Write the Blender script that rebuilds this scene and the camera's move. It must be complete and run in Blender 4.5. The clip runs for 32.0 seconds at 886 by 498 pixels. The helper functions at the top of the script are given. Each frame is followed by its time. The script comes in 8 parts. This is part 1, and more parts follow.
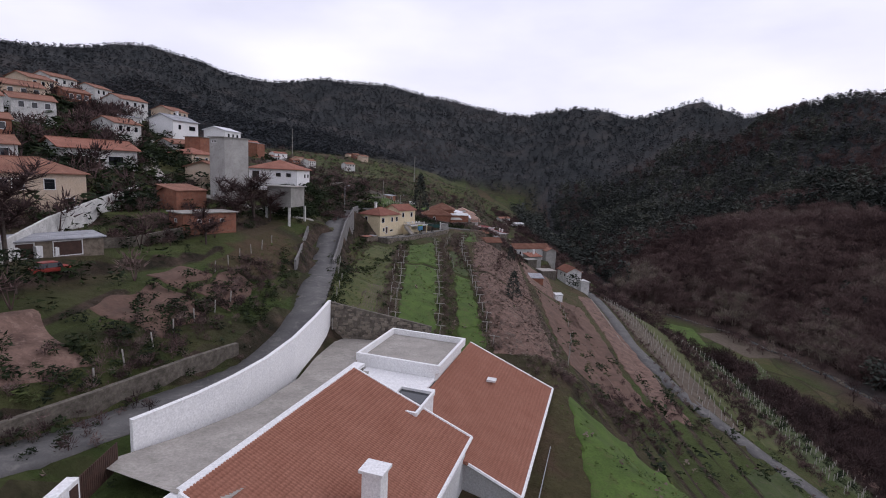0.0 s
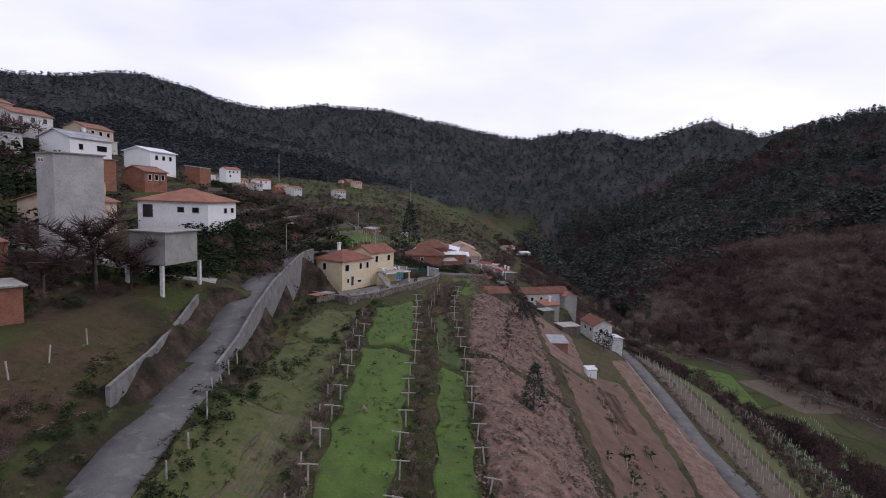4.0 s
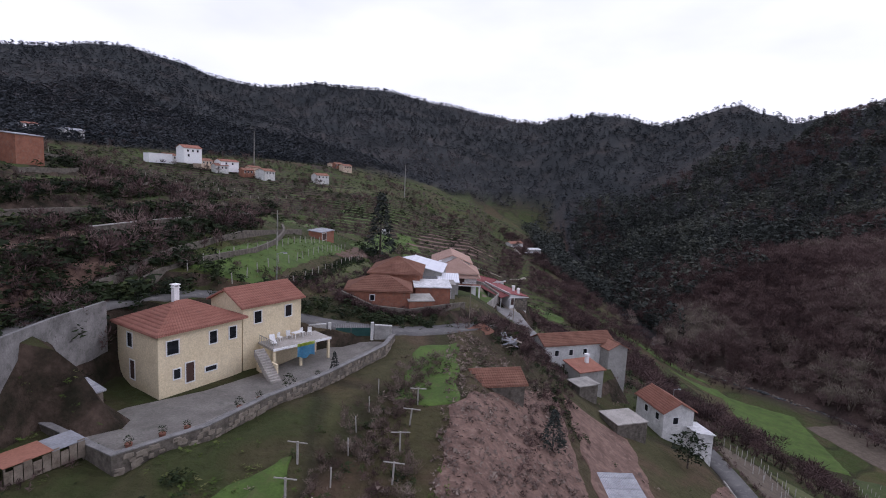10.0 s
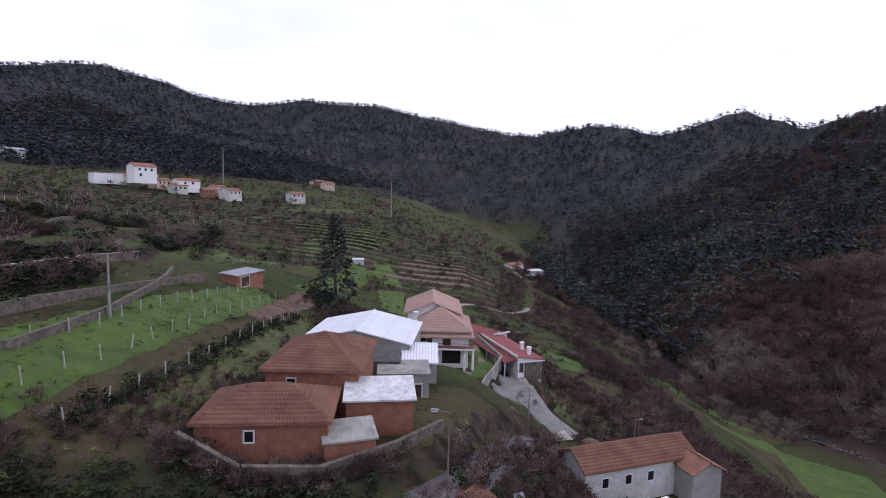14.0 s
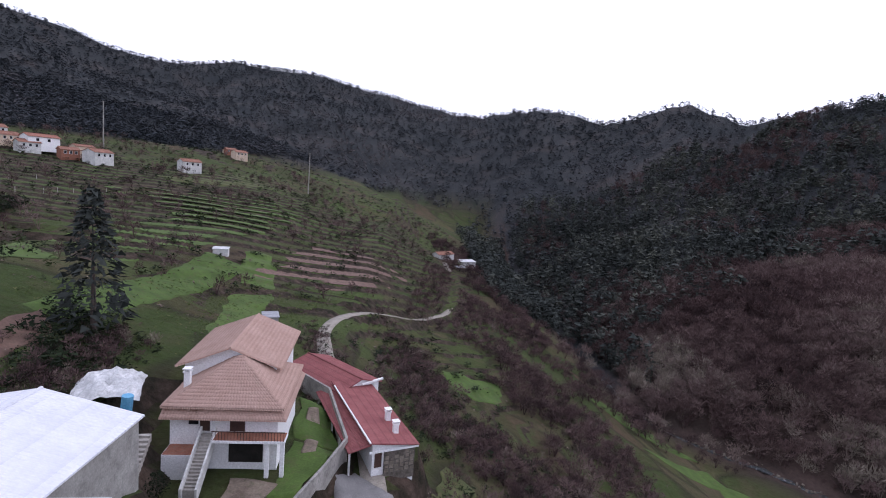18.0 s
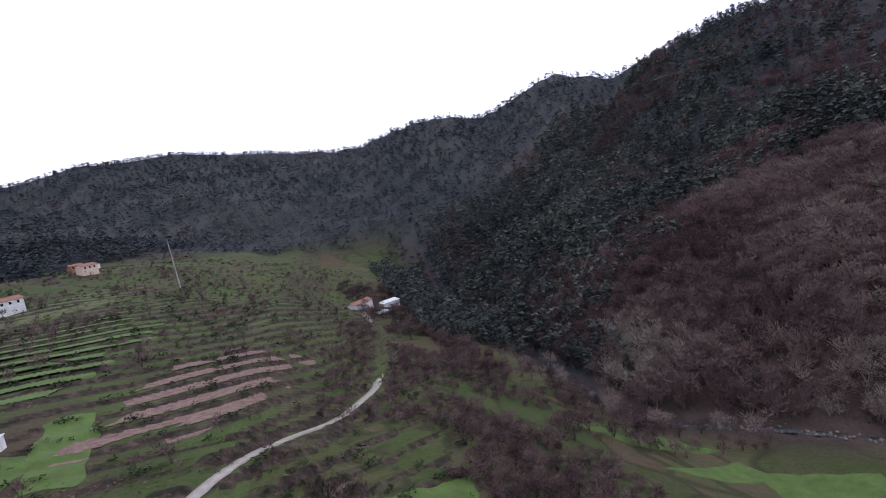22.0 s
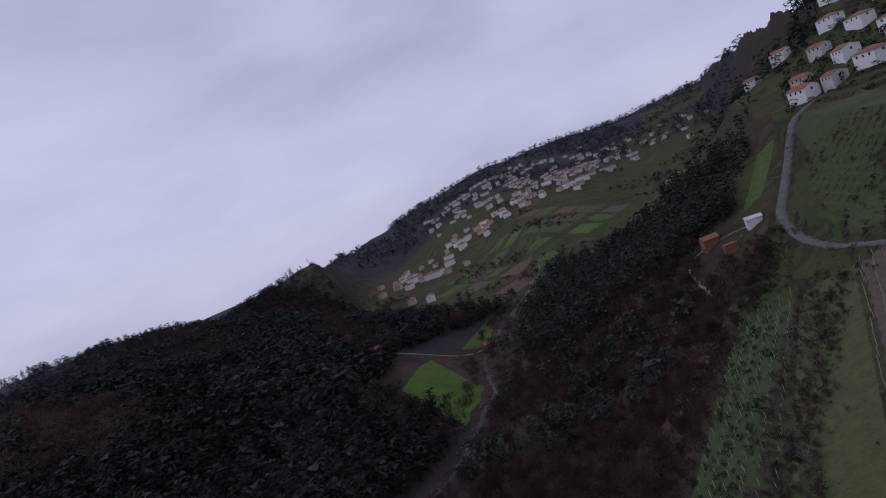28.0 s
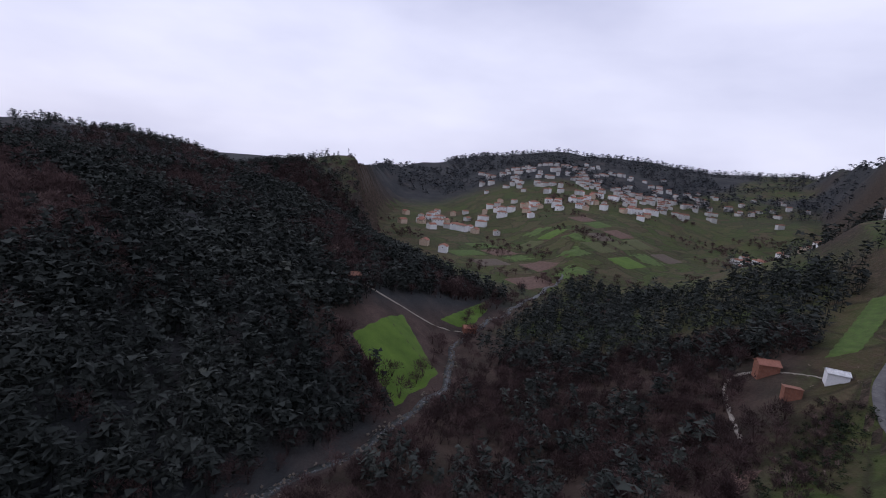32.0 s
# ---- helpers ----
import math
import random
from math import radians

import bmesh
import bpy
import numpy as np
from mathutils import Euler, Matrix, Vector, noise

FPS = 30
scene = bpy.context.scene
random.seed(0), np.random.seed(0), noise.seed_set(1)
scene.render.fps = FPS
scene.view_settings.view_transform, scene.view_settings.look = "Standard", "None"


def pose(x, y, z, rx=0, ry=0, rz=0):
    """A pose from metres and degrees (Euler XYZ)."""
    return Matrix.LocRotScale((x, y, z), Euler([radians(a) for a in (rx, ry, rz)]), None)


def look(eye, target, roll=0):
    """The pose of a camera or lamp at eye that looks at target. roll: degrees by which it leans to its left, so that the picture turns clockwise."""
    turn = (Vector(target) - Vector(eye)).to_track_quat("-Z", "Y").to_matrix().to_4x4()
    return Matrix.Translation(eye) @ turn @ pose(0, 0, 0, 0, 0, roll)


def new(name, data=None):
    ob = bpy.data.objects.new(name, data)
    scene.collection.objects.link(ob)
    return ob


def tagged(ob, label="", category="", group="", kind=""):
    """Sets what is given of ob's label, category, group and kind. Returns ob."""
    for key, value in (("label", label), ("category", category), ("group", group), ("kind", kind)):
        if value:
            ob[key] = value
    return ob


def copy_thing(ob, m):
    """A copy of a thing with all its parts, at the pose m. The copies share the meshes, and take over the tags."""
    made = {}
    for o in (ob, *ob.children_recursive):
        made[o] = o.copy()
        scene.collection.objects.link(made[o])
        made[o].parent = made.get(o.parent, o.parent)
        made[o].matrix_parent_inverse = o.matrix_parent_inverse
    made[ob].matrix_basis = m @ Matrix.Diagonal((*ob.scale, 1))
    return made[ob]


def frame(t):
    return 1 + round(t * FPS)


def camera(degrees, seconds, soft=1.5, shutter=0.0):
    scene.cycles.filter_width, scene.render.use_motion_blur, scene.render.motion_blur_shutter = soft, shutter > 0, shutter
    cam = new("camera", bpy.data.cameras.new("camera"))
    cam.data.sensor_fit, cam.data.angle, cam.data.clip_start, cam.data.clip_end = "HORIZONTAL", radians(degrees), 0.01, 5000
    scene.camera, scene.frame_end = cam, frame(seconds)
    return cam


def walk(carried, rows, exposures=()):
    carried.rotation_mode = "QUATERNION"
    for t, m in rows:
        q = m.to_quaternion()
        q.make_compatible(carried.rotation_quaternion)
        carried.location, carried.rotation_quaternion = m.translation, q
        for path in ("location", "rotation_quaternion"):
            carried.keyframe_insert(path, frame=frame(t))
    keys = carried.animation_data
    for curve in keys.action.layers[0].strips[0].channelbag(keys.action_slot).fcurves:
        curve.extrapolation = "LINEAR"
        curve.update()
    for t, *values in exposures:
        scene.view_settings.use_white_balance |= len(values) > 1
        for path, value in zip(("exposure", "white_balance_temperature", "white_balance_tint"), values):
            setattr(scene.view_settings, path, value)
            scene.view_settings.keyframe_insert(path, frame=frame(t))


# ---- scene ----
LENS = 81.5
PATH = [
    (0, (-0.00, -0.01, -0.00), (-0.268, 9.874, -1.471), 2.74),
    (0.5, (0.30, 5.41, 0.13), (0.073, 15.304, -1.283), 3.22),
    (1, (0.62, 10.82, 0.24), (0.313, 20.741, -0.962), 3.05),
    (1.5, (0.93, 16.22, 0.28), (0.768, 26.142, -0.967), 2.28),
    (2, (1.22, 21.65, 0.34), (1.078, 31.585, -0.762), 2.18),
    (2.5, (1.49, 27.08, 0.39), (1.303, 37.014, -0.718), 2.01),
    (3, (1.76, 32.52, 0.46), (1.512, 42.438, -0.773), 2.45),
    (3.5, (2.02, 37.97, 0.62), (1.643, 47.911, -0.377), 1.90),
    (5.5, (3.22, 59.27, 2.44), (3.013, 69.209, 1.344), 1.95),
    (6, (3.53, 64.67, 2.39), (3.257, 74.603, 1.242), 2.24),
    (6.5, (3.85, 70.06, 2.32), (3.462, 79.986, 1.202), 3.14),
    (7, (4.23, 75.40, 2.24), (3.819, 85.327, 1.098), 3.02),
    (7.5, (4.60, 80.75, 2.20), (4.343, 90.678, 1.064), 3.14),
    (8, (4.94, 86.04, 2.19), (4.554, 95.984, 1.200), 2.92),
    (8.5, (5.28, 91.30, 2.26), (4.824, 101.226, 1.166), 2.83),
    (9, (5.60, 96.57, 2.38), (5.213, 106.491, 1.219), 2.90),
    (9.5, (5.90, 101.85, 2.46), (5.458, 111.766, 1.246), 2.59),
    (10, (6.16, 107.15, 2.56), (5.725, 117.063, 1.286), 2.87),
    (10.5, (6.38, 112.49, 2.62), (6.203, 122.411, 1.392), 1.70),
    (11, (6.60, 117.88, 2.60), (6.502, 127.796, 1.343), 2.10),
    (11.5, (6.87, 123.33, 2.56), (6.557, 133.264, 1.439), 3.15),
    (12, (7.16, 128.86, 2.52), (6.698, 138.789, 1.429), 3.77),
    (12.5, (7.37, 134.39, 2.55), (6.855, 144.315, 1.427), 4.05),
    (13, (7.57, 139.93, 2.58), (7.143, 149.863, 1.483), 3.71),
    (13.5, (7.84, 145.52, 2.63), (7.378, 155.451, 1.581), 3.78),
    (15.5, (10.20, 166.91, 2.74), (10.642, 176.865, 1.953), -11.29),
    (16, (12.24, 172.05, 2.80), (13.071, 181.979, 1.927), -9.81),
    (16.5, (14.51, 177.16, 2.83), (15.588, 187.055, 1.878), -7.75),
    (17, (16.95, 182.22, 2.82), (17.969, 192.099, 1.642), 1.68),
    (17.5, (19.37, 187.29, 2.83), (20.273, 197.165, 1.525), 4.21),
    (18, (21.64, 192.39, 2.84), (22.338, 202.282, 1.576), 4.55),
    (18.5, (23.68, 197.53, 2.86), (24.384, 207.426, 1.642), 4.49),
    (19, (25.44, 202.71, 2.92), (26.127, 212.609, 1.639), 3.83),
    (19.5, (26.98, 207.94, 2.99), (27.571, 217.833, 1.671), 4.64),
    (20, (28.34, 213.20, 3.03), (28.977, 223.100, 1.757), 2.26),
    (20.5, (29.62, 218.48, 3.00), (30.568, 228.389, 2.030), -6.40),
    (21, (30.95, 223.76, 2.92), (32.131, 233.619, 1.763), -6.69),
    (21.5, (32.41, 229.04, 2.85), (33.866, 238.859, 1.676), -4.27),
    (22, (33.99, 234.30, 2.79), (36.187, 244.011, 1.860), -13.31),
    (22.5, (35.73, 239.52, 2.76), (39.470, 248.754, 1.892), -17.94),
    (23, (37.63, 244.68, 2.76), (43.075, 253.004, 1.760), -19.43),
    (23.5, (39.70, 249.72, 2.80), (46.519, 256.956, 1.770), -18.95),
    (24, (41.91, 254.70, 2.88), (50.077, 260.379, 1.862), -18.73),
    (24.5, (44.32, 259.52, 2.98), (53.529, 263.271, 1.955), -19.64),
    (25, (46.92, 264.09, 3.06), (56.753, 265.617, 2.041), -20.67),
    (25.5, (49.72, 268.25, 3.08), (59.631, 267.486, 1.949), -22.32),
    (27.5, (64.93, 268.07, -0.17), (72.068, 261.121, -1.049), -21.54),
    (28, (68.30, 264.34, -0.36), (74.171, 256.285, -1.141), -23.06),
    (28.5, (71.52, 260.21, -0.43), (76.256, 251.436, -1.118), -22.11),
    (29, (74.46, 255.78, -0.38), (79.215, 247.008, -0.997), -15.89),
    (29.5, (77.11, 251.12, -0.21), (82.218, 242.561, -0.973), -6.14),
    (30, (79.53, 246.32, -0.01), (84.708, 237.828, -1.013), 0.81),
    (30.5, (81.81, 241.46, 0.18), (87.315, 233.180, -0.874), 6.66),
    (31, (84.08, 236.58, 0.34), (90.059, 228.675, -0.979), 9.60),
    (31.5, (86.38, 231.66, 0.48), (92.869, 224.220, -1.129), 9.13),
    (32, (88.72, 226.71, 0.56), (95.102, 219.198, -1.133), 5.18),
]
cam = camera(LENS, 32.0, soft=1.0)
EXPOSURES = [(0.0, -0.3, 6050, 18), (7.0, -0.18, 5900, 19), (12.0, -0.06, 5750, 20), (17.0, 0.1, 5700, 20), (20.0, 0.28, 5650, 19), (23.0, 0.34, 5600, 18), (25.5, -0.26, 5850, 15), (27.5, -1.1, 5500, 24), (29.0, -1.05, 5500, 24), (31.0, -0.74, 5600, 22), (32.0, -0.54, 5700, 20)]
walk(cam, [(t, look(eye, target, roll)) for t, eye, target, roll in PATH], EXPOSURES)

# ---- light: bright overcast, the sun behind thin cloud to the east ----
SUN_EL, SUN_AZ = 34.0, 70.0
world = bpy.data.worlds.new("overcast_sky")
scene.world = world
world.use_nodes = True
wt = world.node_tree
wt.nodes.clear()
w_out = wt.nodes.new("ShaderNodeOutputWorld")
w_bg = wt.nodes.new("ShaderNodeBackground")
w_sky = wt.nodes.new("ShaderNodeTexSky")
w_sky.sky_type = "NISHITA"
w_sky.sun_disc = False
w_sky.sun_elevation, w_sky.sun_rotation = radians(SUN_EL), radians(SUN_AZ)
w_sky.air_density, w_sky.dust_density, w_sky.ozone_density = 1.0, 3.0, 1.0
w_co = wt.nodes.new("ShaderNodeTexCoord")
w_map = wt.nodes.new("ShaderNodeMapping")
w_map.inputs["Scale"].default_value = (1.2, 1.2, 3.5)
w_noise = wt.nodes.new("ShaderNodeTexNoise")
w_noise.inputs["Scale"].default_value, w_noise.inputs["Detail"].default_value = 1.6, 5.0
w_ramp = wt.nodes.new("ShaderNodeValToRGB")
w_ramp.color_ramp.elements[0].position, w_ramp.color_ramp.elements[0].color = 0.25, (9.4, 9.4, 10.6, 1)
w_ramp.color_ramp.elements[1].position, w_ramp.color_ramp.elements[1].color = 0.72, (14.6, 14.3, 14.6, 1)
w_mix = wt.nodes.new("ShaderNodeMixRGB")
w_mix.inputs["Fac"].default_value = 0.86
wt.links.new(w_co.outputs["Generated"], w_map.inputs["Vector"])
wt.links.new(w_map.outputs["Vector"], w_noise.inputs["Vector"])
wt.links.new(w_noise.outputs["Fac"], w_ramp.inputs["Fac"])
wt.links.new(w_sky.outputs["Color"], w_mix.inputs["Color1"])
wt.links.new(w_ramp.outputs["Color"], w_mix.inputs["Color2"])
wt.links.new(w_mix.outputs["Color"], w_bg.inputs["Color"])
w_bg.inputs["Strength"].default_value = 0.1
wt.links.new(w_bg.outputs["Background"], w_out.inputs["Surface"])
sun_data = bpy.data.lights.new("sun", "SUN")
sun_data.energy, sun_data.angle, sun_data.color = 0.5, radians(14), (1.0, 0.96, 0.9)
sun = new("sun", sun_data)
sun_dir = Vector((math.sin(radians(SUN_AZ)) * math.cos(radians(SUN_EL)), math.cos(radians(SUN_AZ)) * math.cos(radians(SUN_EL)), math.sin(radians(SUN_EL))))
sun.matrix_world = look(sun_dir * 900, (0, 0, 0))


# ---- materials ----
def ramp(nt, fac, stops):
    r = nt.nodes.new("ShaderNodeValToRGB")
    while len(r.color_ramp.elements) < len(stops):
        r.color_ramp.elements.new(0.5)
    for e, (p, c) in zip(r.color_ramp.elements, stops):
        e.position, e.color = p, (*c, 1)
    nt.links.new(fac, r.inputs["Fac"])
    return r.outputs["Color"]


def noise_node(nt, scale, detail=4.0, rough=0.55, co=None, dist=0.0):
    n = nt.nodes.new("ShaderNodeTexNoise")
    n.inputs["Scale"].default_value, n.inputs["Detail"].default_value = scale, detail
    n.inputs["Roughness"].default_value, n.inputs["Distortion"].default_value = rough, dist
    if co is not None:
        nt.links.new(co, n.inputs["Vector"])
    return n.outputs["Fac"]


def mix(nt, fac, a, b, mode="MIX"):
    m = nt.nodes.new("ShaderNodeMixRGB")
    m.blend_type = mode
    for socket, v in (("Fac", fac), ("Color1", a), ("Color2", b)):
        if isinstance(v, (int, float)):
            m.inputs[socket].default_value = v
        elif isinstance(v, tuple):
            m.inputs[socket].default_value = (*v, 1)
        else:
            nt.links.new(v, m.inputs[socket])
    return m.outputs["Color"]


def blank(name, rough=0.85, metal=0.0, spec=0.3):
    m = bpy.data.materials.new(name)
    m.use_nodes = True
    b = m.node_tree.nodes["Principled BSDF"]
    b.inputs["Roughness"].default_value, b.inputs["Metallic"].default_value = rough, metal
    b.inputs["Specular IOR Level"].default_value = spec
    return m, m.node_tree, b


def object_co(nt):
    g = nt.nodes.new("ShaderNodeNewGeometry")
    return g.outputs["Position"]


def bump(nt, b, h, strength=0.4, dist=0.05):
    n = nt.nodes.new("ShaderNodeBump")
    n.inputs["Strength"].default_value, n.inputs["Distance"].default_value = strength, dist
    nt.links.new(h, n.inputs["Height"])
    nt.links.new(n.outputs["Normal"], b.inputs["Normal"])


def surface(name, dark, light, scale=0.6, fine=9.0, rough=0.85, metal=0.0, spec=0.3, stain=None, relief=0.3, vary=0.0):
    """A worn surface: two scales of variation between two colours, with an optional stain colour."""
    m, nt, b = blank(name, rough, metal, spec)
    co = object_co(nt)
    c = ramp(nt, noise_node(nt, scale, 5, 0.6, co), [(0.3, dark), (0.7, light)])
    f = noise_node(nt, fine, 4, 0.65, co)
    c = mix(nt, 0.45, c, ramp(nt, f, [(0.3, (0.35, 0.35, 0.35)), (0.68, (1.05, 1.05, 1.05))]), "MULTIPLY")
    if stain:
        s = noise_node(nt, scale * 2.3, 6, 0.7, co, 0.6)
        c = mix(nt, ramp(nt, s, [(0.52, (0, 0, 0)), (0.7, (0.75, 0.75, 0.75))]), c, stain)
    if vary:
        o = nt.nodes.new("ShaderNodeObjectInfo")
        c = mix(nt, vary, c, ramp(nt, o.outputs["Random"], [(0.0, dark), (1.0, light)]))
    nt.links.new(c, b.inputs["Base Color"])
    bump(nt, b, f, relief, 0.03)
    return m


def tinted(name, stops, rough=0.9, scale=0.9):
    """Foliage or twigs: the colour comes from each plant's own tint, with fine variation."""
    m, nt, b = blank(name, rough, 0, 0.15)
    a = nt.nodes.new("ShaderNodeAttribute")
    a.attribute_name = "tint"
    c = ramp(nt, a.outputs["Fac"], stops)
    f = noise_node(nt, scale, 3, 0.6, object_co(nt))
    c = mix(nt, 0.5, c, ramp(nt, f, [(0.3, (0.45, 0.45, 0.45)), (0.7, (1, 1, 1))]), "MULTIPLY")
    nt.links.new(c, b.inputs["Base Color"])
    return m


def tiles(name, dark, light, moss, pitch=0.22, course=0.38, wear_and_band=0.5):
    """Clay roof tiles: rolls down the slope and courses across it, with lichen."""
    m, nt, b = blank(name, 0.9, 0, 0.2)
    tc = nt.nodes.new("ShaderNodeTexCoord")
    sep = nt.nodes.new("ShaderNodeSeparateXYZ")
    nt.links.new(tc.outputs["UV"], sep.inputs[0])

    def saw(out, period, fn):
        d = nt.nodes.new("ShaderNodeMath")
        d.operation = "MULTIPLY"
        d.inputs[1].default_value = 1.0 / period if fn == "FRACT" else 2 * math.pi / period
        nt.links.new(out, d.inputs[0])
        s = nt.nodes.new("ShaderNodeMath")
        s.operation = fn
        nt.links.new(d.outputs[0], s.inputs[0])
        return s.outputs[0]
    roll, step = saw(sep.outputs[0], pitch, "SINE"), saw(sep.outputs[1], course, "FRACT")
    co = object_co(nt)
    c = ramp(nt, noise_node(nt, 0.5, 5, 0.6, co), [(0.3, dark), (0.7, light)])
    c = mix(nt, wear_and_band, c, ramp(nt, noise_node(nt, 5.0, 3, 0.7, co), [(0.3, (0.5, 0.48, 0.46)), (0.7, (1, 1, 1))]), "MULTIPLY")
    c = mix(nt, ramp(nt, noise_node(nt, 1.3, 6, 0.75, co, 0.4), [(0.55, (0, 0, 0)), (0.75, (0.8, 0.8, 0.8))]), c, moss)
    # each course is darkened over its first fifth, strength capped at 0.45
    c = mix(nt, min(0.45, wear_and_band), c, ramp(nt, step, [(0.0, (0.35, 0.35, 0.35)), (0.22, (1, 1, 1))]), "MULTIPLY")
    nt.links.new(c, b.inputs["Base Color"])
    add = nt.nodes.new("ShaderNodeMath")
    add.operation = "ADD"
    nt.links.new(roll, add.inputs[0])
    nt.links.new(step, add.inputs[1])
    bump(nt, b, add.outputs[0], 0.7, 0.05)
    return m


def glass(name, col):
    m, nt, b = blank(name, 0.08, 0, 0.6)
    b.inputs["Base Color"].default_value = (*col, 1)
    return m


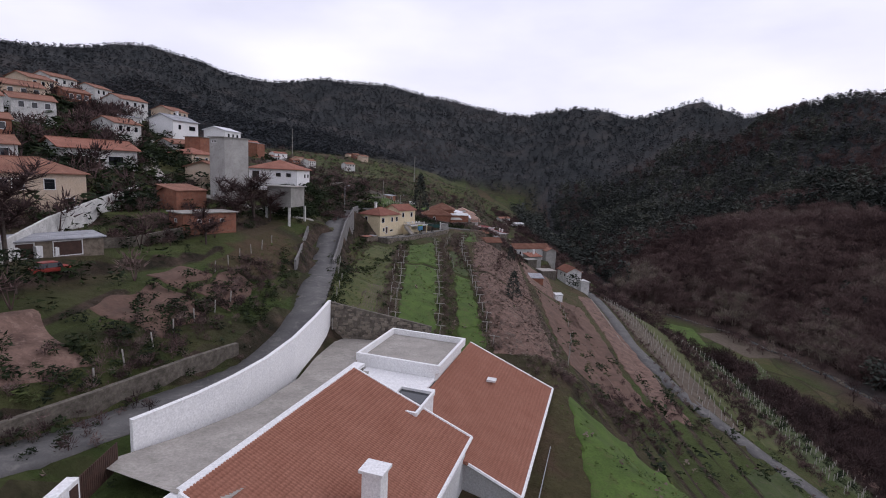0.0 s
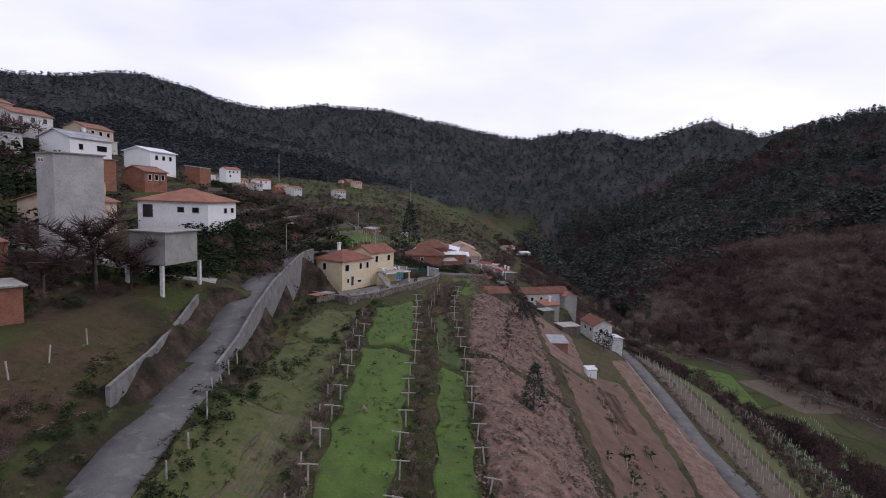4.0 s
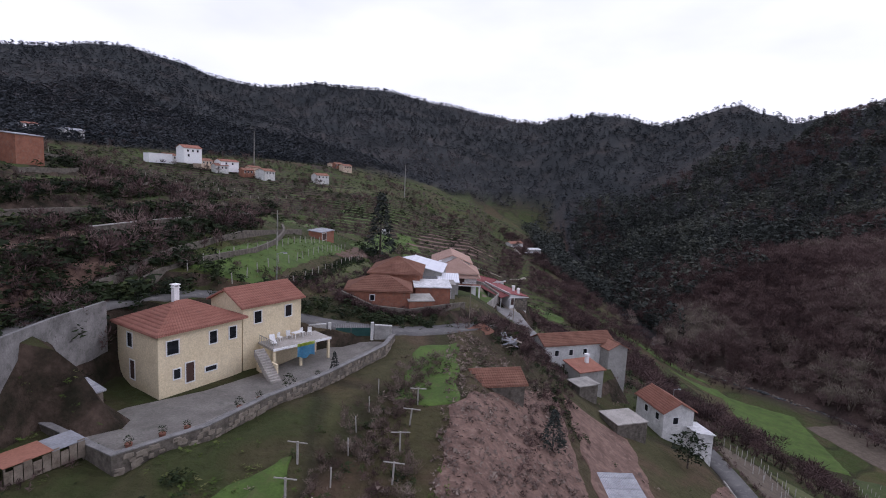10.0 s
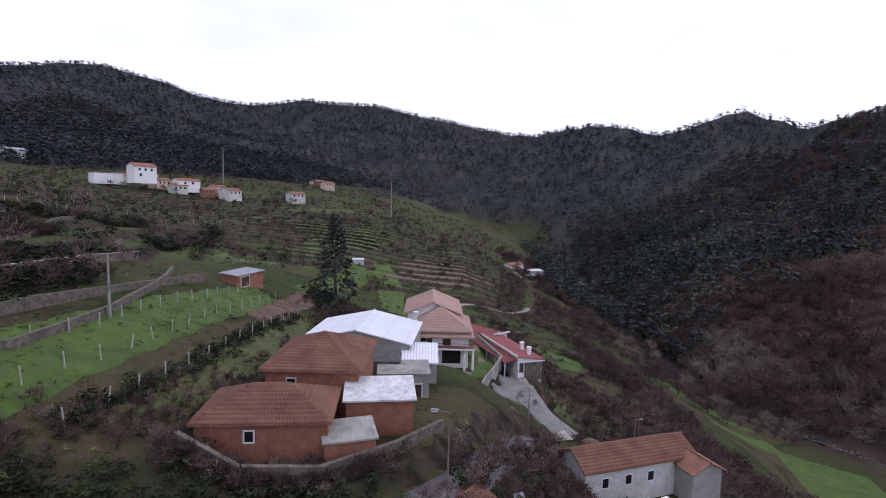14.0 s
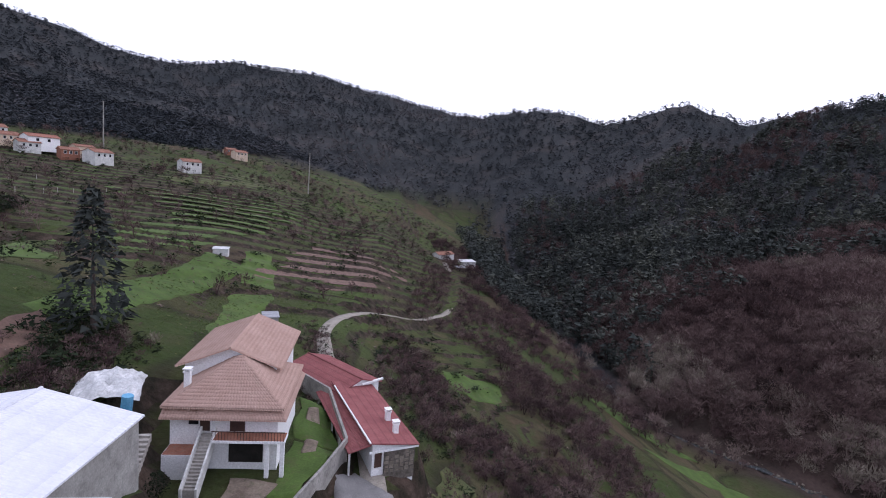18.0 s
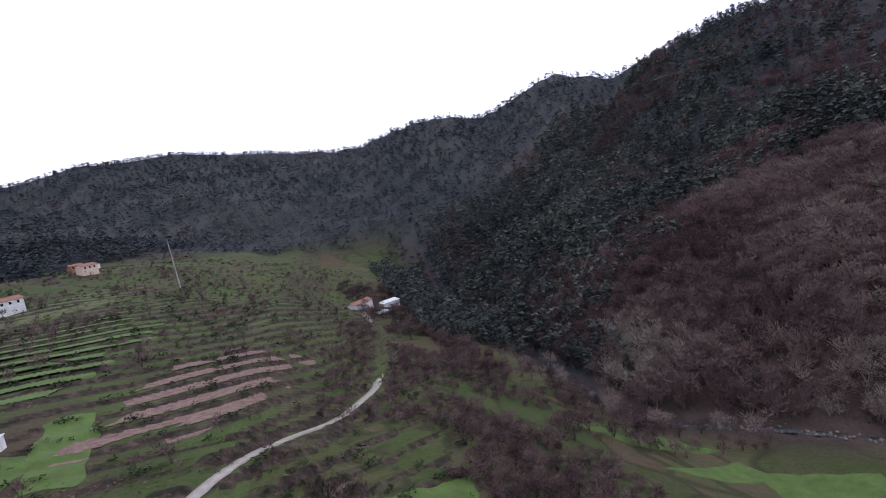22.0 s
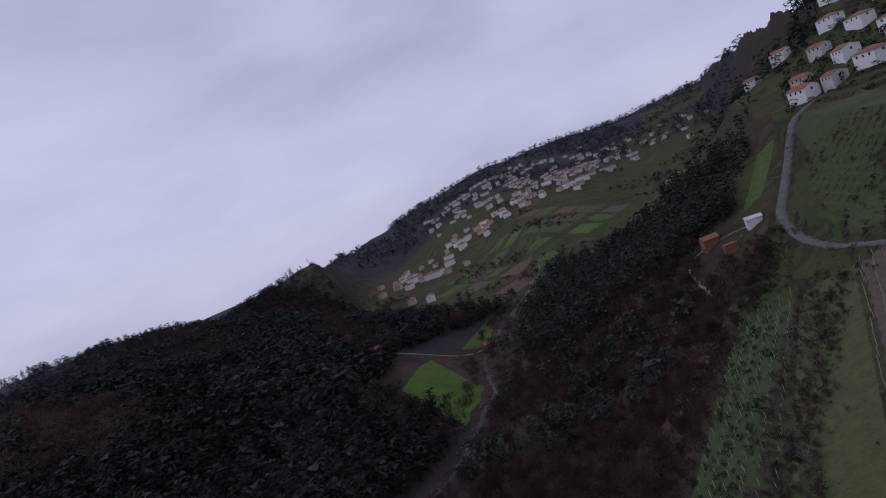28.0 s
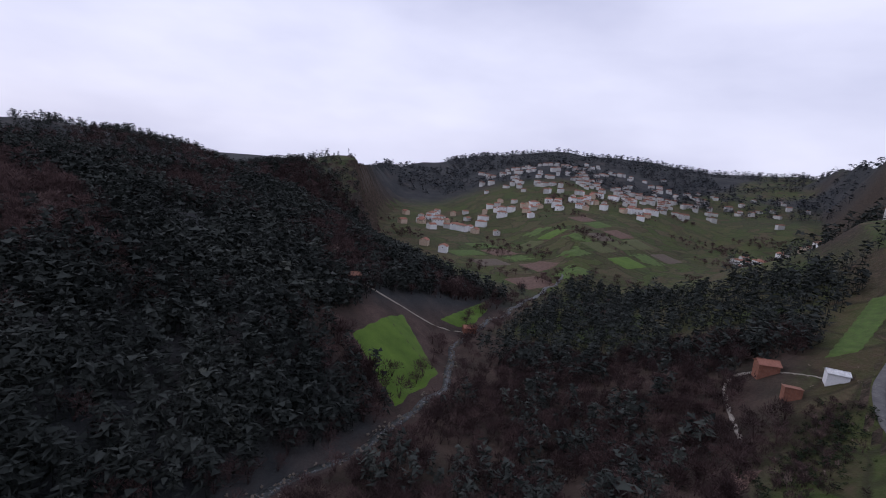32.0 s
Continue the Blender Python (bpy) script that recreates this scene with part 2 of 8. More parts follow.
M = {
    "white": surface("white_render", (0.84, 0.84, 0.84), (0.9, 0.9, 0.89), 0.5, 6, 0.8, stain=(0.74, 0.74, 0.72), relief=0.1),
    "white_old": surface("weathered_white_render", (0.5, 0.5, 0.48), (0.74, 0.73, 0.7), 0.6, 5, 0.9, stain=(0.3, 0.3, 0.28), relief=0.2),
    "cream": surface("cream_render", (0.68, 0.57, 0.37), (0.78, 0.67, 0.46), 0.35, 6, 0.85, stain=(0.52, 0.43, 0.29), relief=0.12),
    "peach": surface("peach_render", (0.55, 0.42, 0.3), (0.66, 0.54, 0.42), 0.4, 6, 0.85, stain=(0.4, 0.34, 0.28), relief=0.12),
    "grey_render": surface("grey_cement_render", (0.27, 0.26, 0.24), (0.4, 0.39, 0.36), 0.5, 6, 0.92, stain=(0.16, 0.16, 0.15), relief=0.3),
    "concrete": surface("stained_concrete", (0.22, 0.21, 0.19), (0.42, 0.4, 0.36), 0.45, 5, 0.93, stain=(0.1, 0.1, 0.085), relief=0.4),
    "grey_wall": surface("streaked_grey_concrete", (0.13, 0.125, 0.12), (0.27, 0.26, 0.25), 0.7, 6, 0.93, stain=(0.07, 0.07, 0.06), relief=0.5),
    "paving": surface("pale_concrete_yard", (0.3, 0.28, 0.25), (0.44, 0.41, 0.37), 0.4, 5, 0.9, stain=(0.2, 0.2, 0.17), relief=0.2),
    "asphalt": surface("worn_grey_asphalt", (0.09, 0.088, 0.088), (0.15, 0.145, 0.14), 0.35, 12, 0.92, stain=(0.2, 0.19, 0.175), relief=0.25),
    "track": surface("pale_gravel_track", (0.26, 0.23, 0.19), (0.4, 0.36, 0.31), 0.5, 6, 0.95, stain=(0.15, 0.15, 0.09), relief=0.4),
    "stone": surface("rough_granite_masonry", (0.07, 0.06, 0.05), (0.2, 0.175, 0.145), 1.6, 5, 0.95, stain=(0.06, 0.065, 0.04), relief=0.8),
    "rubble": surface("single_granite_stones", (0.12, 0.1, 0.08), (0.3, 0.26, 0.21), 2.2, 6, 0.95, stain=(0.07, 0.075, 0.045), relief=0.7, vary=0.4),
    "brick": surface("bare_hollow_brick", (0.22, 0.09, 0.058), (0.34, 0.15, 0.095), 1.0, 8, 0.92, stain=(0.2, 0.15, 0.12), relief=0.4),
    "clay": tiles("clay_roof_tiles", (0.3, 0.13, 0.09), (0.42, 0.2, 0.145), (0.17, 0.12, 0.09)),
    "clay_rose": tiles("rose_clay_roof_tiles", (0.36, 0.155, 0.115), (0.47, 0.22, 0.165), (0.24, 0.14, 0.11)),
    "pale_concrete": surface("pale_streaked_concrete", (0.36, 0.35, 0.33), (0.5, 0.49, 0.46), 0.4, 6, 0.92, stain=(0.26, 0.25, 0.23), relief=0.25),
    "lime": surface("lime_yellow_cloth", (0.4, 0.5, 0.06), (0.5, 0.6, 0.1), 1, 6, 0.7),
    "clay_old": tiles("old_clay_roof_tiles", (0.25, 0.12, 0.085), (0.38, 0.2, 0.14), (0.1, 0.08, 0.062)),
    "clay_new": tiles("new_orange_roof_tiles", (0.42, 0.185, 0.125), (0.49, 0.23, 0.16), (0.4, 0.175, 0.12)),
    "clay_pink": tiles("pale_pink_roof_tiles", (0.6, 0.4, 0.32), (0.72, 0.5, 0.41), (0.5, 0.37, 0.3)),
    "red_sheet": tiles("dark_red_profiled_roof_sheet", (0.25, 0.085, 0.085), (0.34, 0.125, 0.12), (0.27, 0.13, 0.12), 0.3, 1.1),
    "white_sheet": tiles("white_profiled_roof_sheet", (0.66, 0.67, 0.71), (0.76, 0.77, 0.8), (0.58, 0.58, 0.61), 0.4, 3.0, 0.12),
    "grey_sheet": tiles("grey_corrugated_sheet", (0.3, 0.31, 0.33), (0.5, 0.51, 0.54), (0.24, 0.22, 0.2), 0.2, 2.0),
    "slate": surface("dark_grey_slab_roof", (0.05, 0.05, 0.052), (0.1, 0.1, 0.1), 0.6, 6, 0.9, stain=(0.14, 0.14, 0.13), relief=0.3),
    "frame": surface("white_window_frame", (0.72, 0.72, 0.71), (0.8, 0.8, 0.79), 1, 8, 0.5, relief=0.02),
    "glass": glass("dark_window_glass", (0.012, 0.014, 0.018)),
    # near-black that paints the shade inside openings; tyres and letter box use it too
    "dark": surface("shade_and_tyre_black", (0.012, 0.011, 0.01), (0.03, 0.027, 0.024), 1, 6, 0.95),
    "shutter": surface("dark_brown_shutter", (0.05, 0.028, 0.022), (0.09, 0.05, 0.038), 1.5, 10, 0.7),
    "wood": surface("weathered_timber", (0.12, 0.095, 0.07), (0.26, 0.22, 0.175), 1.5, 9, 0.9, relief=0.4),
    "post": surface("granite_vine_post", (0.28, 0.26, 0.235), (0.46, 0.44, 0.4), 2, 9, 0.92, relief=0.4, vary=0.3),
    "steel": surface("galvanised_steel", (0.32, 0.33, 0.34), (0.46, 0.47, 0.48), 2, 9, 0.5, 0.7, 0.5),
    "green_gate": surface("dark_green_painted_steel", (0.012, 0.05, 0.045), (0.025, 0.08, 0.07), 1.5, 9, 0.5),
    "blue": surface("faded_blue_tarpaulin", (0.1, 0.33, 0.55), (0.18, 0.45, 0.66), 1, 6, 0.6),
    "plastic": surface("weathered_white_plastic_sheet", (0.45, 0.46, 0.46), (0.78, 0.78, 0.77), 0.8, 4, 0.5, stain=(0.25, 0.25, 0.23)),
    "soil": surface("dug_red_brown_soil", (0.095, 0.058, 0.044), (0.175, 0.108, 0.08), 0.35, 3, 0.97, stain=(0.075, 0.055, 0.04), relief=0.9),
    "litter": surface("brown_scrub_ground", (0.095, 0.058, 0.045), (0.22, 0.14, 0.108), 0.6, 3, 0.97, stain=(0.25, 0.175, 0.14), relief=1.0),
    "grass": surface("fresh_green_grass", (0.05, 0.084, 0.016), (0.085, 0.14, 0.026), 0.3, 4, 0.95, stain=(0.075, 0.075, 0.03), relief=1.0),
    "terrace_grass": surface("green_terrace_grass", (0.055, 0.09, 0.018), (0.095, 0.15, 0.03), 0.2, 4, 0.95, stain=(0.08, 0.085, 0.035), relief=1.0),
    "bright_grass": surface("lush_green_grass", (0.06, 0.11, 0.012), (0.1, 0.17, 0.02), 0.1, 3, 0.95, stain=(0.08, 0.12, 0.02), relief=0.8),
    "vine_grass": surface("vineyard_grass", (0.036, 0.056, 0.015), (0.068, 0.088, 0.028), 0.4, 3, 0.95, stain=(0.09, 0.075, 0.05), relief=0.9),
    "rough_grass": surface("rough_mossy_grass", (0.055, 0.072, 0.022), (0.105, 0.112, 0.04), 0.45, 3, 0.97, stain=(0.12, 0.085, 0.055), relief=0.9),
    "dry": surface("bleached_dry_grass", (0.075, 0.058, 0.044), (0.145, 0.115, 0.086), 0.6, 3, 0.97, stain=(0.08, 0.07, 0.04), relief=0.9),
    "worn_asphalt": surface("pale_worn_drive", (0.17, 0.165, 0.16), (0.27, 0.26, 0.25), 0.35, 10, 0.92, stain=(0.12, 0.115, 0.11), relief=0.25),
    "worn_earth": surface("worn_pale_earth", (0.13, 0.1, 0.075), (0.25, 0.2, 0.155), 0.5, 4, 0.97, stain=(0.075, 0.085, 0.035), relief=0.7),
    "water": surface("shallow_stream_water", (0.02, 0.024, 0.022), (0.045, 0.05, 0.048), 0.5, 3, 0.45, 0, 0.25, stain=(0.3, 0.31, 0.32)),
    "lamp_glass": surface("pale_lamp_cover", (0.7, 0.7, 0.7), (0.85, 0.85, 0.85), 1, 5, 0.3),
    "bark": surface("grey_brown_bark", (0.06, 0.045, 0.038), (0.13, 0.105, 0.09), 2, 9, 0.95, relief=0.6),
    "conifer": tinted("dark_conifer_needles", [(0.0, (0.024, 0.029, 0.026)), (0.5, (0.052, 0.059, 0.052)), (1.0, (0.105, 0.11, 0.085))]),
    "twigs": tinted("bare_winter_twigs", [(0.0, (0.042, 0.027, 0.026)), (0.4, (0.11, 0.07, 0.066)), (0.75, (0.18, 0.128, 0.115)), (1.0, (0.25, 0.215, 0.17))]),
    "shrub": tinted("evergreen_shrub_leaves", [(0.0, (0.013, 0.02, 0.01)), (0.6, (0.032, 0.046, 0.018)), (1.0, (0.07, 0.085, 0.03))]),
    "blade": tinted("rough_grass_blades", [(0.0, (0.04, 0.06, 0.014)), (0.6, (0.075, 0.11, 0.024)), (1.0, (0.15, 0.15, 0.06))]),
    "vine": tinted("bare_vine_canes", [(0.0, (0.08, 0.055, 0.045)), (0.6, (0.16, 0.12, 0.1)), (1.0, (0.25, 0.2, 0.165))]),
    # distance haze painted into the foliage: paler and bluer than the near conifers
    "hazed_wood": tinted("haze_tinted_far_slope", [(0.0, (0.03, 0.036, 0.042)), (0.5, (0.056, 0.062, 0.068)), (0.8, (0.095, 0.088, 0.09)), (1.0, (0.135, 0.114, 0.108))]),
}


# ---- mesh helpers ----
def split_part(name, bm, material, parent):
    """Each separate piece of a bmesh as a part of its own."""
    left = set(bm.verts)
    while left:
        stack, piece = [left.pop()], set()
        while stack:
            v = stack.pop()
            piece.add(v)
            for ed in v.link_edges:
                o = ed.other_vert(v)
                if o in left:
                    left.discard(o)
                    stack.append(o)
        one = bmesh.new()
        vs = {v: one.verts.new(v.co) for v in piece}
        for f in {f for v in piece for f in v.link_faces}:
            one.faces.new([vs[v] for v in f.verts])
        part(name, one, material, parent)
    bm.free()


def part(name, bm, material, parent=None, label="", smooth=False):
    me = bpy.data.meshes.new(name)
    bm.to_mesh(me)
    bm.free()
    me.materials.append(M[material])
    if smooth:
        me.polygons.foreach_set("use_smooth", [True] * len(me.polygons))
    ob = new(name, me)
    if parent is not None:
        ob.parent = parent
    if label:
        ob["label"] = label
    return ob


def thing(name, x, y, z, rz, label, category, group="", kind=""):
    e = new(name)
    e.matrix_world = pose(x, y, z, 0, 0, rz)
    return tagged(e, label, category, group, kind)


def box(bm, x0, y0, z0, x1, y1, z1):
    v = [bm.verts.new(p) for p in ((x0, y0, z0), (x1, y0, z0), (x1, y1, z0), (x0, y1, z0), (x0, y0, z1), (x1, y0, z1), (x1, y1, z1), (x0, y1, z1))]
    for f in ((3, 2, 1, 0), (4, 5, 6, 7), (0, 1, 5, 4), (1, 2, 6, 5), (2, 3, 7, 6), (3, 0, 4, 7)):
        bm.faces.new([v[i] for i in f])
    return bm


def boxed(*args):
    return box(bmesh.new(), *args)


def slab(bm, top, thick):
    """A plate with the given top outline (counter-clockwise), that thick downwards; its UV runs across and down the slope in metres."""
    uv = bm.loops.layers.uv.verify()
    a = [bm.verts.new(p) for p in top]
    b = [bm.verts.new((p[0], p[1], p[2] - thick)) for p in top]
    face = bm.faces.new(a)
    face.normal_update()
    n = face.normal
    across = Vector((-n.y, n.x, 0))
    across = across.normalized() if across.length > 1e-4 else Vector((1, 0, 0))
    down = n.cross(across)
    faces = [face, bm.faces.new(b[::-1])]
    for i in range(len(a)):
        j = (i + 1) % len(a)
        faces.append(bm.faces.new((a[j], a[i], b[i], b[j])))
    for f in faces:
        for lp in f.loops:
            lp[uv].uv = (lp.vert.co.dot(across), lp.vert.co.dot(down))
    return bm


def tube(bm, p, q, r0, r1, n=8):
    p, q = Vector(p), Vector(q)
    t = (q - p).to_track_quat("Z", "Y").to_matrix()
    rings = []
    for c, r in ((p, r0), (q, r1)):
        rings.append([bm.verts.new(c + t @ Vector((r * math.cos(2 * math.pi * i / n), r * math.sin(2 * math.pi * i / n), 0))) for i in range(n)])
    for i in range(n):
        j = (i + 1) % n
        bm.faces.new((rings[0][i], rings[0][j], rings[1][j], rings[1][i]))
    bm.faces.new(rings[0][::-1])
    bm.faces.new(rings[1])
    return bm


def raw_mesh(name, verts, faces, material, tint=None):
    """A mesh out of arrays; all faces have the same number of corners. tint: one number for every face."""
    verts, faces = np.asarray(verts, np.float32), np.asarray(faces, np.int32)
    me = bpy.data.meshes.new(name)
    n, k = faces.shape
    me.vertices.add(len(verts))
    me.vertices.foreach_set("co", verts.ravel())
    me.loops.add(n * k)
    me.loops.foreach_set("vertex_index", faces.ravel())
    me.polygons.add(n)
    me.polygons.foreach_set("loop_start", np.arange(0, n * k, k, dtype=np.int32))
    me.polygons.foreach_set("loop_total", np.full(n, k, np.int32))
    if tint is not None:
        at = me.attributes.new("tint", "FLOAT", "FACE")
        at.data.foreach_set("value", np.asarray(tint, np.float32))
    me.materials.append(M[material])
    me.update(calc_edges=True)
    return me


# ---- the lie of the land ----
CENTRE = (30.0, 220.0)
SKY_AZ = [0, 7, 13, 16, 19.7, 24, 28, 33, 36.5, 41, 46, 50, 54, 62, 68, 74, 80, 88, 97, 104, 110, 117, 122, 128, 136, 141, 149, 156, 165, 173, 177, 181, 192, 230, 290, 308, 312, 316, 321, 326, 330, 335, 341, 349, 355.5, 360]
SKY_EL = [8.9, 7.7, 9.0, 8.7, 8.0, 9.1, 10.0, 8.0, 9.0, 9.5, 10.3, 10.4, 9.8, 7.9, 6.0, 4.3, 2.7, 0.4, -1.8, -2.4, -3.0, -1.8, -1.1, -1.1, -0.4, 0.9, 2.0, 1.7, 1.0, 1.6, 3.4, 4.0, 3.1, 6.8, 12.0, 10.0, 10.5, 11.4, 11.6, 10.9, 9.9, 9.6, 10.3, 10.3, 9.7, 8.9]
RING_AZ = [0, 20, 40, 60, 90, 115, 126, 133, 140, 172, 180, 200, 290, 330, 360]
RING_D = [1150, 900, 640, 560, 520, 620, 720, 1900, 2300, 2600, 520, 520, 800, 1150, 1150]
RING_SLOPE = [.36, .42, .56, .6, .55, .42, .34, .12, .1, .1, .3, .3, .42, .4, .36]


def soft_max(a, b, k):
    m = np.maximum(a, b)
    return m + k * np.log1p(np.exp(-np.abs(a - b) / k)) - 0.0


def river_x(y):
    return np.interp(y, [-900, -300, -100, -2, 21, 42, 92, 150, 270, 342, 400, 600, 900, 1500], [520, 340, 292, 268, 250, 234, 217, 212, 205, 188, 128, 112, 140, 200])


def river_z(y):
    return np.interp(y, [-900, -300, 0, 342, 600, 900, 1500], [-122, -112, -105, -98, -80, -45, 60])


def valley(x, y):
    shift = np.interp(y, [-400, -225, -100, 3, 60, 110], [60, 95, 75, 38, 8, 0])
    xs = x - shift
    west = np.interp(xs, [-900, -600, -400, -190, -100, -60, -40, -28, -18, -5, 8, 14, 20, 30, 45, 60, 90, 120, 160, 220],
                     [150, 100, 50, 12, 0, -6, -9.5, -13.5, -17.5, -20.5, -21.7, -25.5, -29.5, -36, -42.5, -48.5, -63, -79, -100, -112])
    west = west + np.interp(y, [-100, 0, 60, 120, 190, 217, 255, 309, 400, 550, 800, 1200], [-8, -7, -6, -1.5, 1.5, 0, -4.5, -10, -8, -3, 20, 90])
    # the bench cut for the lowest house and its stretch of road
    cut = np.interp(y, [-60, -10, 10, 30, 45, 60, 75, 92], [3, 6, 7.5, 7, 4.6, 2.2, 1.2, 0]) * np.interp(x, [-54, -38, -29, 2, 22, 42], [0, 0.45, 1, 1, 0.85, 0])
    west = west - cut
    rx, rz = river_x(y), river_z(y)
    floor = rz + 1.5 + np.clip(rx - x - 6, 0, 400) * 0.035
    west = west + 14 * np.exp(-((x + 150) / 70) ** 2 - ((y - 180) / 130) ** 2)
    west = west + 26 * np.exp(-((x - 15) / 110) ** 2 - ((y + 240) / 110) ** 2)
    west = soft_max(west, floor, 2.5)
    east = rz + 1.0 + (70 * (1 - np.exp(-np.clip(x - rx - 12, 0, 900) / 130)) + 0.06 * np.clip(x - rx - 12, 0, 500)) * np.interp(y, [-170, -90, -20], [0.12, 0.35, 1.0])
    bed = np.clip(np.abs(x - rx) / 6.0, 0, 1)
    side = np.where(x > rx, east, west)
    return rz - 0.6 + (side - rz + 0.6) * bed * bed * (3 - 2 * bed)


def ring(x, y):
    dx, dy = x - CENTRE[0], y - CENTRE[1]
    r = np.hypot(dx, dy)
    az = np.degrees(np.arctan2(dx, dy)) % 360
    d = np.interp(az, RING_AZ, RING_D)
    crest = d * np.tan(np.radians(np.interp(az, SKY_AZ, SKY_EL)))
    slope = np.interp(az, RING_AZ, RING_SLOPE)
    return crest - np.where(r < d, slope * (d - r), 0.12 * (r - d))


ROADS = {
    "village_road": (4.6, [(-52, -30), (-39, 8), (-30.5, 26), (-25.2, 38), (-20.8, 51), (-20.3, 66), (-23.5, 88), (-27.5, 107), (-30.2, 124), (-31.8, 140), (-34.4, 152), (-34, 164), (-28, 171.5), (-18, 173.5), (-9, 177.5), (0, 181), (7, 188.5), (12, 201), (16.5, 214), (21, 222), (27, 225), (36, 231), (46, 246), (52, 262)]),
    "upper_lane": (4.0, [(-32, 117), (-42, 113), (-56, 109.5), (-64, 112), (-71, 117), (-80, 130), (-88, 144), (-96, 160)]),
    "valley_road": (3.6, [(55, 235), (54, 212), (53, 185), (52, 160), (50, 140), (53, 118), (61, 101), (69, 86), (75, 66), (80, 47), (82, 31), (78, 6), (73, -30), (68, -54), (52, -80)]),
    "forest_track": (2.8, [(400, 354), (392, 334), (373, 303), (353, 271), (343, 250)]),
    "farm_path": (1.6, [(90, 24), (104, 15), (116, 10), (123, 14), (122, 25), (114, 46), (108, 60)]),
    "mill_track": (2.4, [(322, 44), (302, 20), (291, 0), (284, -12), (276, -24)]),
    "farm_track": (2.8, [(25, 226), (21, 240), (17, 262), (9, 280), (5, 300), (5, 312), (8, 322), (15, 339), (27, 361), (39, 391), (44, 420), (50, 470), (46, 520)]),
}


def road_line(name):
    width, pts = ROADS[name]
    p = np.array(pts, float)
    s = np.r_[0, np.cumsum(np.hypot(*np.diff(p, axis=0).T))]
    u = np.arange(0, s[-1], 1.5)
    # rounded corners: the average of the line over a few metres
    fine = [np.mean([np.interp(np.clip(u + o, 0, s[-1]), s, p[:, k]) for o in np.linspace(-5, 5, 9)], axis=0) for k in (0, 1)]
    return width, np.stack(fine, 1)


PADS = [(-17, 33, 5, -21.3), (-13, 45, 6, -22.8), (-13, 55, 6, -23.8), (-11, 64, 6, -24.8), (-25, 158, 7, -20.4), (-18, 153, 6, -20.5), (-12, 164, 6, -20.5), (-7, 171, 3, -20.4),
        (3, 252, 9, -27.6), (5.5, 240.5, 5.5, -28.2), (8, 235, 3.5, -28.4), (12, 246, 2.5, -28.3), (-3, 196, 8, -19.4), (12, 268, 5, -29.8), (19, 254, 5, -29.8), (31, 214, 7, -34.6), (-44.5, 88.4, 5, -12.4), (-47.6, 135.8, 8, -6.6)]
WAVES = ((3.6, (-260, 70, 285, 760, 25)), (2.2, (18, 74, -10, 128, 8)), (2.4, (-230, -42, 128, 330, 14)), (2.0, (-70, -33, 20, 112, 7)), (2.4, (-120, 66, -260, -20, 20)))


def zone(x, y, x0, x1, y0, y1, s):
    return np.clip((x - x0) / s, 0, 1) * np.clip((x1 - x) / s, 0, 1) * np.clip((y - y0) / s, 0, 1) * np.clip((y1 - y) / s, 0, 1)


def tread(x, y, z, step):
    tilt = np.clip((y - 300) / 40, 0, 1) * 0.26 * (y - 300) * np.clip((700 - y) / 60, 0, 1)
    wave = z + tilt + 1.2 * np.sin(x / 23.0 + 0.6 * np.sin(y / 31.0)) + 0.4 * np.sin(x / 9.0 + y / 13.0)
    return wave / step - np.floor(wave / step)


def riser(x, y):
    """How far up its terrace a place lies: above 0.7 it is on the bank between two treads; below 0 where there are none."""
    z = soft_max(valley(x, y), ring(x, y), 4.0)
    out = np.full(np.shape(x), -1.0)
    for step, box4 in WAVES:
        out = np.where(zone(x, y, *box4) > 0.5, tread(x, y, z, step), out)
    return out


def land(x, y):
    z = soft_max(valley(x, y), ring(x, y), 4.0)
    # terraces: treads and risers on the farmed slopes
    for step, box4 in WAVES:
        u = tread(x, y, z, step)
        steep = 0.32 if step == 3.6 else 1.0
        z = z + steep * zone(x, y, *box4) * step * (np.clip((u - 0.72) / 0.28, 0, 1) * 0.85 + 0.15 * u - u)
    z = z - zone(x, y, -27.6, -8, 92, 147, 1.8) * np.interp(x, [-26, -20, -12], [3.4, 2.6, 0.8])
    for px_, py_, r_, pz_ in PADS:
        f = np.clip((r_ + 4.0 - np.hypot(x - px_, y - py_)) / 4.0, 0, 1)
        z = z + (pz_ - z) * f * f * (3 - 2 * f)
    return z


LINES = {}
for road_name in ROADS:
    w_, line_ = road_line(road_name)
    z_ = land(line_[:, 0], line_[:, 1])
    z_ = np.convolve(np.pad(z_, 7, mode="edge"), np.ones(15) / 15, mode="valid")
    LINES[road_name] = (w_, line_, z_)


